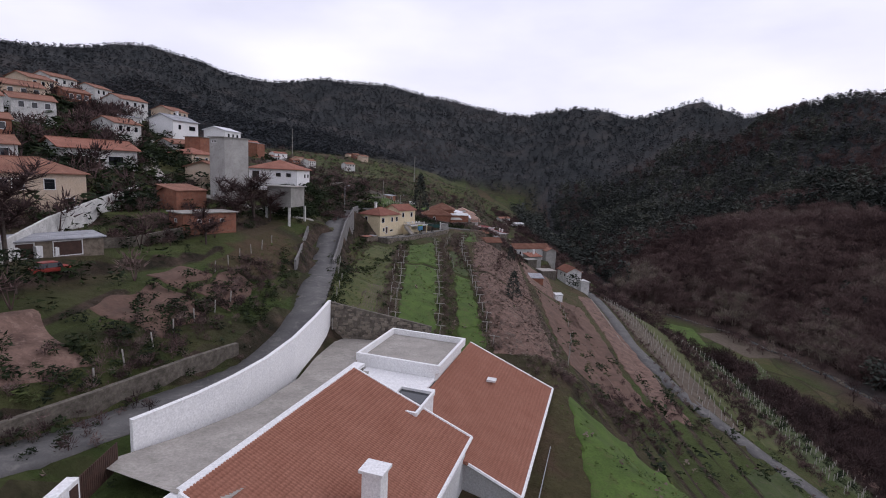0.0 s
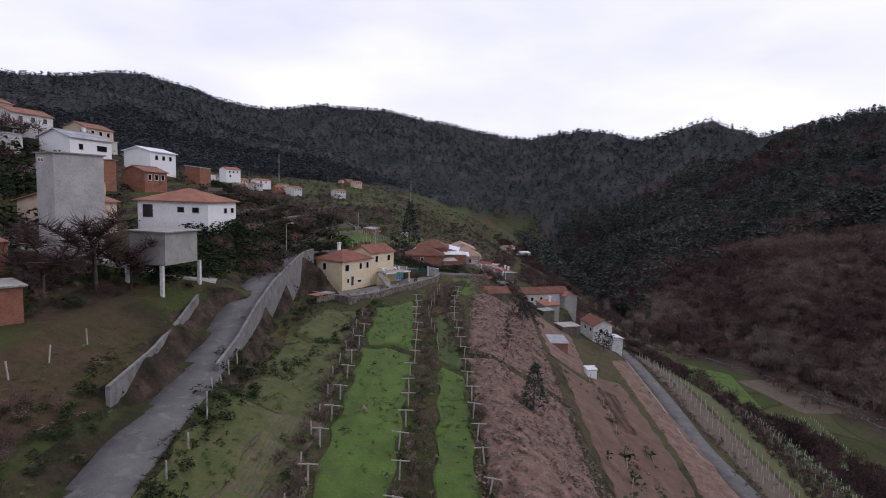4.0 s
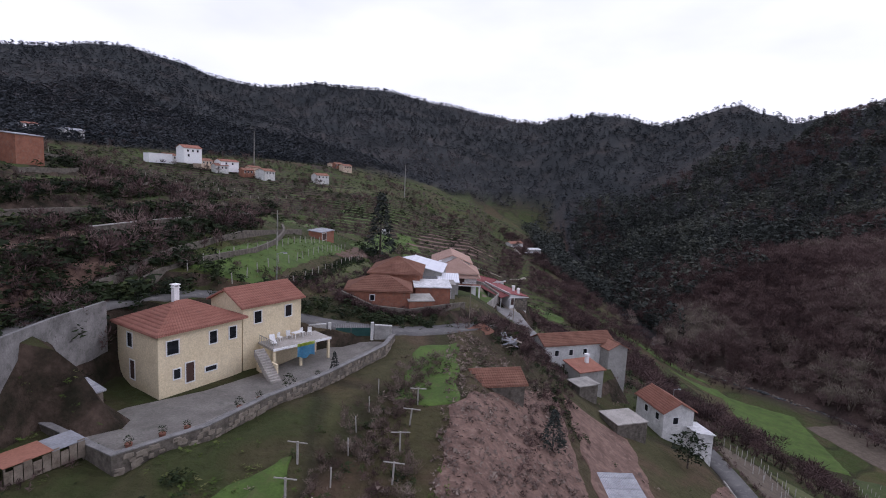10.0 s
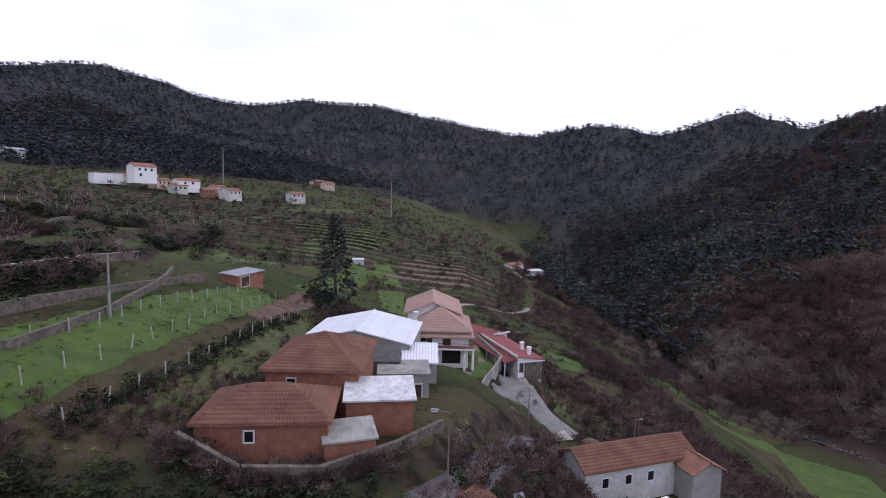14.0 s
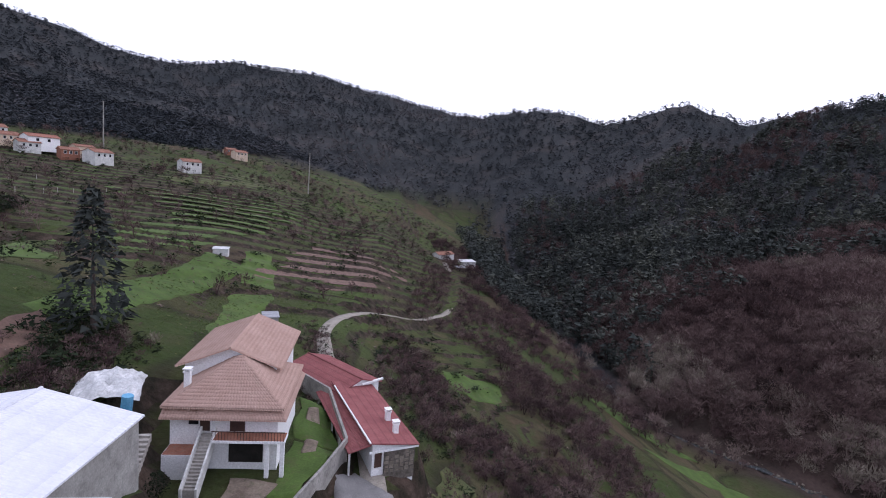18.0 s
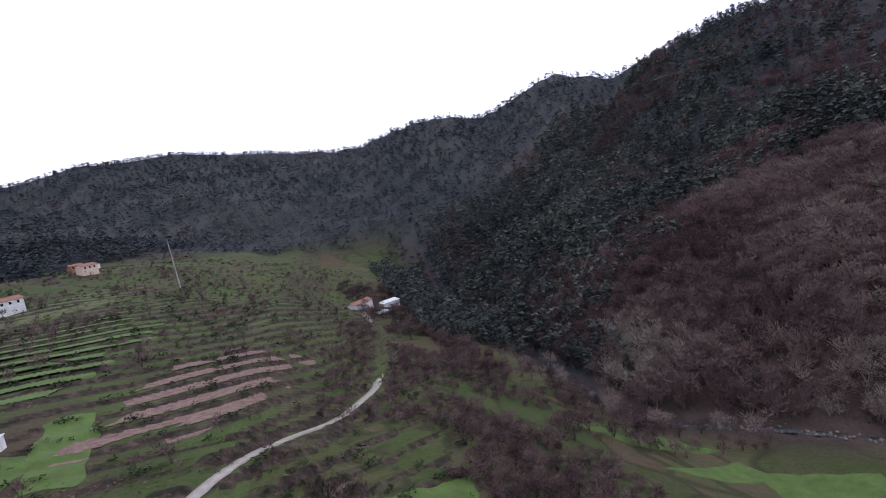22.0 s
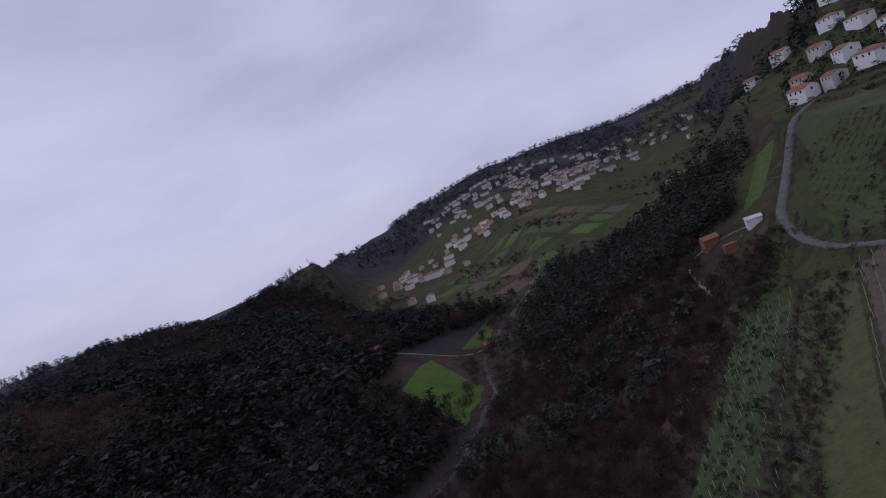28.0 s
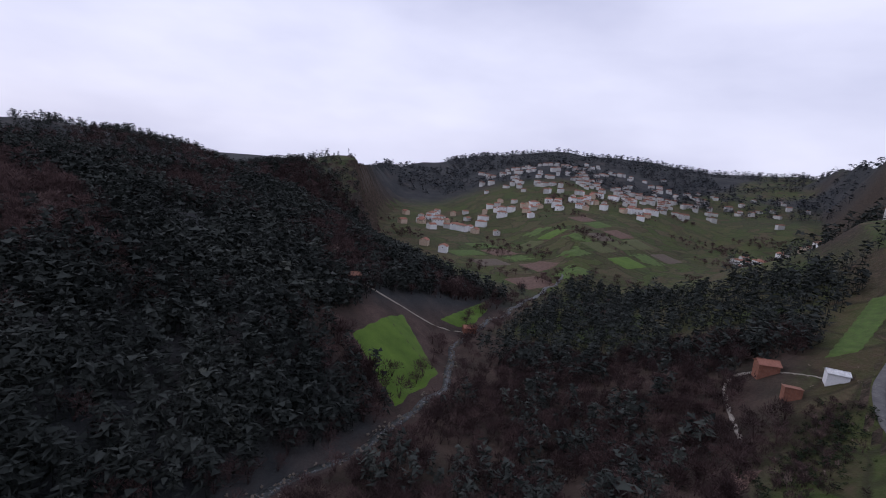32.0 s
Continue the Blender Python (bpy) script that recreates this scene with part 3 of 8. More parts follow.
def height(x, y):
    """The height of the ground, with the beds of the roads cut into it."""
    x, y = np.asarray(x, float), np.asarray(y, float)
    shape = x.shape
    x, y = x.ravel(), y.ravel()
    z = land(x, y)
    for w, line, lz in LINES.values():
        lo, hi = line.min(0) - 12, line.max(0) + 12
        near = np.flatnonzero((x > lo[0]) & (x < hi[0]) & (y > lo[1]) & (y < hi[1]))
        for block in np.array_split(near, max(1, len(near) // 4000)):
            if len(block):
                d2 = (x[block, None] - line[None, :, 0]) ** 2 + (y[block, None] - line[None, :, 1]) ** 2
                k = d2.argmin(1)
                d = np.sqrt(d2[np.arange(len(block)), k])
                f = np.clip((w / 2 + 1.9 - d) / 1.5, 0, 1)
                z[block] += (lz[k] - 0.12 - z[block]) * f * f * (3 - 2 * f)
    # the plot below the road wall lies a storey lower than the road
    edge = np.interp(y, [96, 104, 112, 122, 132, 142, 151], [-23.4, -24.6, -25.6, -27.0, -28.2, -29.2, -31.2])
    low = np.interp(y, [96, 108, 150], [-18.6, -18.5, -19.4]) - 0.14 * np.clip(x - edge, 0, 30)
    inside = (x > edge - 0.2) & (x < edge + 11) & (y > 97) & (y < 147)
    z = np.where(inside, np.minimum(z, low), z)
    # the drive of the red-roofed house lies below the concrete wall
    edge = np.interp(y, [228, 232, 238.6, 244, 249.6, 256, 262.6], [10.4, 11.2, 12.8, 14.6, 16.2, 14.2, 12.2])
    low = np.interp(y, [228, 236, 246, 262], [-30.0, -30.9, -31.4, -30.6])
    f = np.clip((x - edge + 0.3) / 0.8, 0, 1) * np.clip((edge + 10 - x) / 3, 0, 1) * np.clip((y - 229) / 5, 0, 1) * np.clip((262 - y) / 6, 0, 1)
    z = z + (np.minimum(z, low) - z) * f
    return z.reshape(shape)


def spread(lo, hi, step, far, grow=1.07):
    mid = list(np.arange(lo, hi + step / 2, step))
    out, s, v = [], step, hi
    while v < far:
        s *= grow
        v += s
        out.append(v)
    inn, s, v = [], step, lo
    while v > -far:
        s *= grow
        v -= s
        inn.append(v)
    return np.array(inn[::-1] + mid + out)


gx, gy = spread(-150, 106, 1.9, 4600, 1.05), spread(-60, 480, 2.0, 4600, 1.05)
GX, GY = np.meshgrid(gx, gy)
GZ = height(GX, GY)
far_off = np.clip((np.hypot(GX - 60, GY - 200) - 190) / 300, 0, 1)
bumps = sum(a * np.sin(GX / l + 1.7 * np.sin(GY / (l * 1.3) + p)) * np.cos(GY / l * 0.9 + p) for l, a, p in ((31, 2.6, 0.3), (67, 6.0, 1.9), (140, 8.0, 4.0)))
west_side = np.clip((-GX - 60) / 200, 0, 1) * np.clip((900 - GY) / 300, 0, 1)
GZ = GZ + bumps * (1 - zone(GX, GY, -140, 140, -330, 80, 40)) * far_off * (1 - 0.75 * west_side) * np.clip((GZ + 92) / 40, 0, 1)
ny, nx = GZ.shape
idx = np.arange(ny * nx).reshape(ny, nx)
quads = np.stack([idx[:-1, :-1], idx[:-1, 1:], idx[1:, 1:], idx[1:, :-1]], -1).reshape(-1, 4)


def on_mesh(x, y):
    """The height of the ground's mesh itself."""
    x, y = np.asarray(x, float), np.asarray(y, float)
    i, j = np.clip(np.searchsorted(gx, x) - 1, 0, nx - 2), np.clip(np.searchsorted(gy, y) - 1, 0, ny - 2)
    u, v = np.clip((x - gx[i]) / (gx[i + 1] - gx[i]), 0, 1), np.clip((y - gy[j]) / (gy[j + 1] - gy[j]), 0, 1)
    return (GZ[j, i] * (1 - u) + GZ[j, i + 1] * u) * (1 - v) + (GZ[j + 1, i] * (1 - u) + GZ[j + 1, i + 1] * u) * v


def ground(x, y):
    return float(on_mesh(np.array([x]), np.array([y]))[0])


def bare_zone(x, y):
    """One inside the stand of bare trees on the eastern valley side, nought outside."""
    w = 16 * np.sin(x / 23.0 + 1.2 * np.sin(y / 27.0)) + 9 * np.sin(y / 9.0 + x / 21.0) + 5 * np.sin(x / 5.0 + y / 7.0)
    top = np.interp(y, [262, 290, 320, 384, 410, 441, 514], [252, 306, 366, 385, 340, 312, 300])
    north = np.minimum(455 + 0.45 * (x - 143), 522) + w - y
    south = y - 253 - 0.4 * np.clip(x - 250, 0, None) - w * 0.8
    return np.clip(np.minimum(np.minimum(north, south), top + w - x) / 34 + 0.5, 0, 1)


def ground_material():
    m, nt, b = blank("hillside_ground", 0.97, 0, 0.15)
    co = object_co(nt)
    a = nt.nodes.new("ShaderNodeAttribute")
    a.attribute_name = "wood"
    # plots of grass, stubble and dug earth with hedged edges
    warp = nt.nodes.new("ShaderNodeTexNoise")
    warp.inputs["Scale"].default_value = 0.02
    nt.links.new(co, warp.inputs["Vector"])
    shift = nt.nodes.new("ShaderNodeVectorMath")
    shift.operation = "MULTIPLY_ADD"
    shift.inputs[1].default_value = (60, 60, 0)
    nt.links.new(warp.outputs["Color"], shift.inputs[0])
    nt.links.new(co, shift.inputs[2])
    flat = nt.nodes.new("ShaderNodeVectorMath")
    flat.operation = "MULTIPLY"
    flat.inputs[1].default_value = (1.0, 0.55, 0)
    nt.links.new(shift.outputs[0], flat.inputs[0])
    cells = nt.nodes.new("ShaderNodeTexVoronoi")
    cells.inputs["Scale"].default_value = 0.045
    nt.links.new(flat.outputs[0], cells.inputs["Vector"])
    hedge = nt.nodes.new("ShaderNodeTexVoronoi")
    hedge.feature = "DISTANCE_TO_EDGE"
    hedge.inputs["Scale"].default_value = 0.045
    nt.links.new(flat.outputs[0], hedge.inputs["Vector"])
    plot = ramp(nt, cells.outputs["Color"], [(0.1, (0.1, 0.062, 0.043)), (0.28, (0.055, 0.06, 0.025)), (0.45, (0.05, 0.082, 0.02)), (0.6, (0.085, 0.1, 0.03)), (0.75, (0.11, 0.085, 0.055)), (0.9, (0.062, 0.095, 0.022))])
    meadow = ramp(nt, noise_node(nt, 0.11, 6, 0.65, co, 0.6), [(0.34, (0.11, 0.072, 0.05)), (0.46, (0.075, 0.066, 0.03)), (0.56, (0.045, 0.062, 0.017)), (0.7, (0.08, 0.088, 0.03))])
    meadow = mix(nt, 0.55, meadow, plot)
    meadow = mix(nt, ramp(nt, hedge.outputs["Distance"], [(0.015, (0.6, 0.6, 0.6)), (0.05, (0, 0, 0))]), meadow, (0.03, 0.03, 0.016))
    wood = ramp(nt, noise_node(nt, 0.05, 6, 0.65, co, 0.4), [(0.35, (0.042, 0.034, 0.028)), (0.5, (0.076, 0.054, 0.045)), (0.7, (0.115, 0.08, 0.068))])
    needle = nt.nodes.new("ShaderNodeAttribute")
    needle.attribute_name = "pine"
    # pine floor carries the same painted blue-grey haze as the distant trees
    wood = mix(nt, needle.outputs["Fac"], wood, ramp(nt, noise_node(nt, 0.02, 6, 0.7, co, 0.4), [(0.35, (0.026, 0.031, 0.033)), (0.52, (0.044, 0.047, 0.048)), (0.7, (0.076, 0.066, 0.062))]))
    geo = nt.nodes.new("ShaderNodeNewGeometry")
    up = nt.nodes.new("ShaderNodeSeparateXYZ")
    nt.links.new(geo.outputs["True Normal"], up.inputs[0])
    bank = ramp(nt, noise_node(nt, 0.4, 5, 0.65, co), [(0.35, (0.02, 0.019, 0.011)), (0.5, (0.05, 0.038, 0.027)), (0.68, (0.11, 0.078, 0.06))])
    ledge = nt.nodes.new("ShaderNodeAttribute")
    ledge.attribute_name = "bank"
    lush = ramp(nt, noise_node(nt, 0.03, 3, 0.5, co), [(0.36, (0.085, 0.064, 0.04)), (0.46, (0.06, 0.076, 0.025)), (0.64, (0.078, 0.115, 0.03))])
    meadow = mix(nt, ramp(nt, ledge.outputs["Fac"], [(0.02, (0, 0, 0)), (0.06, (0.75, 0.75, 0.75))]), meadow, lush)
    meadow = mix(nt, ramp(nt, ledge.outputs["Fac"], [(0.6, (0, 0, 0)), (0.74, (1, 1, 1))]), meadow, bank)
    meadow = mix(nt, ramp(nt, up.outputs[2], [(0.72, (1, 1, 1)), (0.88, (0, 0, 0))]), meadow, bank)
    c = mix(nt, a.outputs["Fac"], meadow, wood)
    f = noise_node(nt, 0.9, 6, 0.7, co)
    c = mix(nt, 0.6, c, ramp(nt, f, [(0.3, (0.4, 0.38, 0.36)), (0.7, (1, 1, 1))]), "MULTIPLY")
    nt.links.new(c, b.inputs["Base Color"])
    bump(nt, b, f, 1.0, 0.6)
    return m


M["ground"] = ground_material()
ground_me = raw_mesh("ground", np.stack([GX, GY, GZ], -1).reshape(-1, 3), quads, "ground")
wood_mask = np.clip((GX - river_x(GY) + 25) / 20, 0, 1)
wood_mask = np.maximum(wood_mask, np.clip((np.hypot(GX - 30, GY - 220) - 560 - 50 * np.sin(GX / 60.0)) / 60, 0, 1) * np.clip((GY + 150) / 100, 0, 1))
far_south = np.clip((np.hypot(GX - 30, GY - 220) - 1250) / 250, 0, 1) * (GY < 0)
wood_mask = np.maximum(wood_mask, far_south * np.clip(0.6 + 0.6 * np.sin(GX / 90.0 + np.sin(GY / 70.0)), 0, 1))
wood_mask = wood_mask * (1 - np.clip((-60 - GY) / 60, 0, 1) * np.clip((520 - np.hypot(GX - 460, GY + 560)) / 120, 0, 1))
upper_wood = np.clip((GZ - 15) / 4, 0, 1) * np.clip((GY - 340) / 50, 0, 1) * (GX < 0)
wood_mask = np.maximum(wood_mask, upper_wood)
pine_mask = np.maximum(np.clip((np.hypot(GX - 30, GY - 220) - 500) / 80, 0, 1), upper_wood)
pine_mask = np.maximum(pine_mask, (1 - bare_zone(GX, GY)) * (GX > river_x(GY)) * (GY > -200))
glade = np.clip((GX - 205) / 10, 0, 1) * np.clip((306 - GX) / 14, 0, 1) * np.clip((GY + 100) / 15, 0, 1) * np.clip((104 - GY) / 15, 0, 1)
pine_mask = pine_mask * (1 - glade)
wood_mask = np.maximum(wood_mask, 0.92 * np.clip((GX - 94) / 12, 0, 1) * np.clip((GY + 60) / 30, 0, 1) * np.clip((222 - GY) / 20, 0, 1) * (GX < river_x(GY)))
pt = ground_me.attributes.new("pine", "FLOAT", "POINT")
pt.data.foreach_set("value", pine_mask.astype(np.float32).ravel())
lt = ground_me.attributes.new("bank", "FLOAT", "POINT")
brown = np.clip((GX - 6 - 0.06 * (GY - 250)) / 10, 0, 1) * np.clip((GY - 255) / 15, 0, 1) + np.clip((GY - 500) / 40, 0, 1)
treads = np.clip(riser(GX, GY), 0, 1)
treads = np.where((brown + 0.35 * np.sin(GX / 13.0 + np.sin(GY / 17.0)) > 0.5) & (treads < 0.68), 0.0, treads)
lt.data.foreach_set("value", treads.astype(np.float32).ravel())
at = ground_me.attributes.new("wood", "FLOAT", "POINT")
at.data.foreach_set("value", wood_mask.astype(np.float32).ravel())
ground_me.polygons.foreach_set("use_smooth", [True] * len(ground_me.polygons))
tagged(new("ground", ground_me), "steep valley sides of grass, scrub and bare winter woodland", "ground", kind="structure")


def ribbon(name, line, zz, width, material, label, category, lift=0.0, thick=0.5, kind="structure"):
    d = np.gradient(line, axis=0)
    n = np.stack([-d[:, 1], d[:, 0]], 1) / np.hypot(d[:, 0], d[:, 1])[:, None]
    rows = []
    for s, dz in ((-0.5, -thick), (-0.5, 0), (0, 0.04), (0.5, 0), (0.5, -thick)):
        rows.append(np.c_[line + n * s * width, zz + lift + dz])
    v = np.stack(rows, 1).reshape(-1, 3)
    k = np.arange(len(line) - 1)[:, None] * 5 + np.arange(4)[None]
    q = np.stack([k, k + 5, k + 6, k + 1], -1).reshape(-1, 4)[:, ::-1]
    ob = new(name, raw_mesh(name, v, q, material))
    return tagged(ob, label, category, kind=kind)


for road_name, mat_name, tag_ in (("village_road", "asphalt", "narrow worn grey asphalt village road"), ("upper_lane", "paving", "pale concrete lane climbing between houses"),
                                  ("valley_road", "asphalt", "narrow grey asphalt road winding down to the farm"), ("farm_track", "track", "pale gravel track winding below the terraces"),
                                  ("forest_track", "track", "pale forest track cut across the wooded hillside"), ("farm_path", "track", "narrow earth path above the river wood"), ("mill_track", "track", "pale track to the mill by the river")):
    w_, line_, z_ = LINES[road_name]
    ribbon(road_name if road_name.endswith("road") else road_name, line_, z_, w_, mat_name, tag_, "road")


def field(name, corners, material, label, lift=0.1, n=24, m=24, furrows=0.0, benches=False):
    """A patch of ground cover draped over the slope between four corners, with a slightly uneven edge; benches: on the treads of the terraces alone."""
    a, b, c, d = [np.array(p, float) for p in corners]
    u, v = np.meshgrid(np.linspace(0, 1, n), np.linspace(0, 1, m))
    p = (1 - u)[..., None] * (1 - v)[..., None] * a + u[..., None] * (1 - v)[..., None] * b + (u * v)[..., None] * c + ((1 - u) * v)[..., None] * d
    edge = np.minimum(np.minimum(u, 1 - u), np.minimum(v, 1 - v))
    wob = np.clip(1 - edge * 12, 0, 1) * 0.5
    p[..., 0] += wob * np.sin(p[..., 1] * 0.9 + p[..., 0])
    p[..., 1] += wob * np.sin(p[..., 0] * 0.8 + 2.0)
    z = np.maximum(height(p[..., 0], p[..., 1]) * np.where(np.hypot(p[..., 0] + 20, p[..., 1] - 200) < 300, 1, 0) - 500 * np.where(np.hypot(p[..., 0] + 20, p[..., 1] - 200) < 300, 0, 1), on_mesh(p[..., 0], p[..., 1])) + lift + furrows * np.sin(u * (n - 1) * math.pi) - 0.5 * (edge < 1e-6)
    v3 = np.concatenate([p, z[..., None]], -1).reshape(-1, 3)
    k = np.arange(n * m).reshape(m, n)
    q = np.stack([k[:-1, :-1], k[:-1, 1:], k[1:, 1:], k[1:, :-1]], -1).reshape(-1, 4)
    if benches or material == "terrace_grass":
        mid = v3[q].mean(1)
        up = riser(mid[:, 0], mid[:, 1]) if benches else np.full(len(mid), 0.3)
        ragged = (edge[:-1, :-1] + edge[1:, 1:]).ravel() / 2 + 0.09 * np.sin(mid[:, 0] / 3.1 + 1.7 * np.sin(mid[:, 1] / 5.3)) > 0.07
        q = q[(up < 0.68) & (up > 0.04) & ragged]
    ob = new(name, raw_mesh(name, v3, q, material))
    return tagged(ob, label, "field", kind="structure")


FIELDS = [
    ("field", [(-19, 72), (-9.5, 72), (-13, 118), (-23, 118)], "rough_grass", "rough yellowish grass plot beside the village road"),
    ("field", [(-22.5, 118), (-13, 118), (-14, 134), (-22, 136)], "rough_grass", "rough mossy plot below the road wall"),
    ("field", [(-15.5, 76), (-10, 77), (-11.2, 95), (-16, 91)], "dry", "patch of bare trodden earth in the grass plot"),
    ("field", [(-8.6, 70), (-2.2, 70), (-4.2, 118), (-11.8, 118)], "grass", "broad strip of bright green grass between vine rows"),
    ("field", [(-11.8, 118), (-4.2, 118), (-6.6, 147), (-13.2, 138)], "grass", "broad strip of bright green grass below the yard wall"),
    ("field", [(1.2, 70), (6.0, 70), (3.2, 113), (-0.3, 115)], "grass", "strip of green grass between vine rows"),
    ("field", [(-0.3, 115), (3.2, 113), (1.0, 140), (-2.6, 140)], "vine_grass", "strip of rough grass between vine rows"),
    ("field", [(-0.5, 158), (6.5, 160), (6.0, 180), (0.2, 176)], "grass", "small green plot below the road bend"),
    ("field", [(6.4, 74), (17, 78), (20, 122), (3.4, 120)], "litter", "brown field covered with dead stalks"),
    ("field", [(3.4, 120), (20, 122), (22, 188), (5.0, 160)], "litter", "brown field of dead stalks beside the sheds"),
    ("field", [(21.5, 148), (31, 150), (34, 186), (22.5, 188)], "litter", "trodden brown ground between the sheds"),
    ("field", [(20.6, 84), (30, 86), (36, 150), (23, 148)], "soil", "dug plot of red-brown soil"),
    ("field", [(30, 84), (38, 88), (40, 160), (31, 156)], "soil", "furrowed plot of red-brown soil"),
    ("field", [(39, 90), (49, 95), (51, 190), (43, 180)], "litter", "bare brown field beside a concrete path"),
    ("field", [(55, 110), (65, 106), (70, 213), (58, 215)], "dry", "bleached dry vineyard slope"),
    ("field", [(66, 106), (80, 103), (85, 214), (71, 213)], "rough_grass", "rough green slope between the vineyards"),
    ("field", [(101, 74), (108, 76), (120, 142), (112, 140)], "litter", "strip of bare brown earth below the vineyard"),
    ("field", [(80, 105), (100, 98), (104, 215), (86, 215)], "vine_grass", "green vineyard slope"),
    ("field", [(10, 0), (30, 8), (30, 62), (16, 70)], "grass", "green lawn on the slope beside the white house"),
    ("field", [(50, 15), (72, 20), (62, 92), (50, 84)], "vine_grass", "green terraced meadow above the winding road"),
    ("field", [(-33, 172), (-23, 178), (-25, 245), (-33, 250)], "grass", "bright green terrace field with vine posts"),
    ("field", [(-20, 186), (-14, 198), (-17, 240), (-22, 245)], "rough_grass", "green terrace below a hedge bank"),
    ("field", [(-39.5, 63), (-34.5, 62), (-33.5, 69), (-38.5, 70)], "soil", "small dug plot above the road"),
    ("field", [(-38, 50), (-30, 50), (-29.5, 60), (-37, 62)], "soil", "dug plot of brown soil above the road"),
    ("field", [(-33, 62), (-28, 62), (-28.5, 72), (-33, 73)], "soil", "narrow dug plot beside the road"),
    ("field", [(-45, 30), (-36, 27), (-31, 42), (-40, 46)], "litter", "bare brown garden plot above the wall"),
    ("field", [(-40, 148), (-36, 146), (-36.5, 168), (-41, 170)], "soil", "brown earth bench on the terraced slope"),
    ("field", [(-47, 152), (-44.4, 150), (-45.4, 200), (-48, 204)], "litter", "brown terrace bench above a stone wall"),
    ("field", [(-30, 262), (-24, 262), (-22, 340), (-34, 340)], "grass", "green strip of meadow beside a conifer"),
    ("field", [(-10, 270), (0, 272), (-12, 326), (-20, 318)], "terrace_grass", "long green meadow behind the pink-roofed house"),
    ("field", [(-20, 318), (-12, 326), (-22, 368), (-29, 352)], "terrace_grass", "long green meadow bending round the slope"),
    ("field", [(9.9, 239), (12.6, 239), (15.9, 249.6), (9.7, 250)], "grass", "small lawn between the pink-roofed house and the wall"),
    ("field", [(9.7, 250), (15.9, 249.6), (12.0, 262), (8.0, 266)], "grass", "small lawn narrowing behind the pink-roofed house"),
    ("field", [(-58, 278), (-45, 270), (-40, 292), (-56, 300)], "terrace_grass", "green plot above the tall conifer"),
    ("field", [(-112, 470), (-98, 462), (-66, 520), (-76, 530)], "rough_grass", "rough green terrace on the valley side"),
    ("field", [(33, 326), (36, 315), (49, 319), (53, 338)], "grass", "small green meadow below the gravel track"),
    ("field", [(91, 379), (105, 366), (138, 366), (114, 386)], "grass", "green meadow on the valley floor"),
    ("field", [(104, 352), (122, 348), (139, 348), (136, 361)], "grass", "green meadow between thickets on the valley floor"),
    ("field", [(120, 300), (152, 288), (162, 340), (134, 356)], "grass", "green meadow beside the river"),
    ("field", [(158, 330), (170, 286), (194, 292), (182, 338)], "dry", "ploughed pale brown field beside the river"),
    ("field", [(128, 230), (160, 220), (172, 284), (150, 290)], "vine_grass", "green vineyard on the valley floor"),
    ("field", [(228, 84), (241, 40), (290, 20), (270, 76)], "bright_grass", "bright green field beside the river"),
    ("field", [(292, -14), (280, -34), (300, -80), (312, -92)], "bright_grass", "bright green field below the woods"),
    ("field", [(88, 4), (97, 8), (88, -60), (78, -56)], "grass", "green meadow beside the winding road"),
    ("field", [(26, 30), (66, 40), (70, -46), (40, -40)], "vine_grass", "broad green terraced meadow above the winding road"),
    ("field", [(-12, 6), (-4, 9), (-4, 18), (-12, 18)], "grass", "green bank beside the village road"),
]
for f_name, f_corners, f_mat, f_label in FIELDS:
    field(f_name, f_corners, f_mat, f_label, furrows=0.12 if f_mat == "soil" else 0.0, n=64 if f_mat == "terrace_grass" else 40 if f_mat == "soil" else 26, m=64 if f_mat == "terrace_grass" else 34)

for f_corners, f_mat, f_label in (([(-22, 334), (10, 344), (24, 408), (-16, 414)], "litter", "brown terraced vineyard above the gravel track"),
                                  ([(-62, 312), (-40, 300), (-30, 404), (-50, 424)], "terrace_grass", "narrow green terraces below a scrubby bank"),
                                  ([(-98, 402), (-56, 372), (-22, 438), (-54, 492)], "terrace_grass", "green terraces with curved dark banks on the valley side"),
                                  ([(-130, 500), (-90, 470), (-50, 540), (-80, 580)], "rough_grass", "rough green terraces below the far houses")):
    field("field", f_corners, f_mat, f_label, 0.12, 70, 70, 0.0, True)

# patchwork of small fields on the basin floor
patch_rng = random.Random(5)
for fv in range(6):
    for fu in range(5):
        fx_, fy_ = 338 + 39 * fu - 5 * fv + patch_rng.uniform(-5, 5), -205 - 60 * fv - 14 * fu + patch_rng.uniform(-6, 6)
        hx_, hy_ = patch_rng.uniform(13, 18), patch_rng.uniform(20, 27)
        f_mat = patch_rng.choice(["terrace_grass", "terrace_grass", "bright_grass", "grass", "dry", "soil", "rough_grass"])
        if patch_rng.random() < 0.84:
            field("field", [(fx_ - hx_, fy_ + hy_ + 4), (fx_ + hx_, fy_ + hy_ - 4), (fx_ + hx_ - 5, fy_ - hy_ - 4), (fx_ - hx_ - 5, fy_ - hy_ + 4)], f_mat, {"soil": "brown ploughed plot on the basin floor", "dry": "pale stubble plot on the basin floor"}.get(f_mat, "green hedged plot on the basin floor"), 0.4, 12, 12)

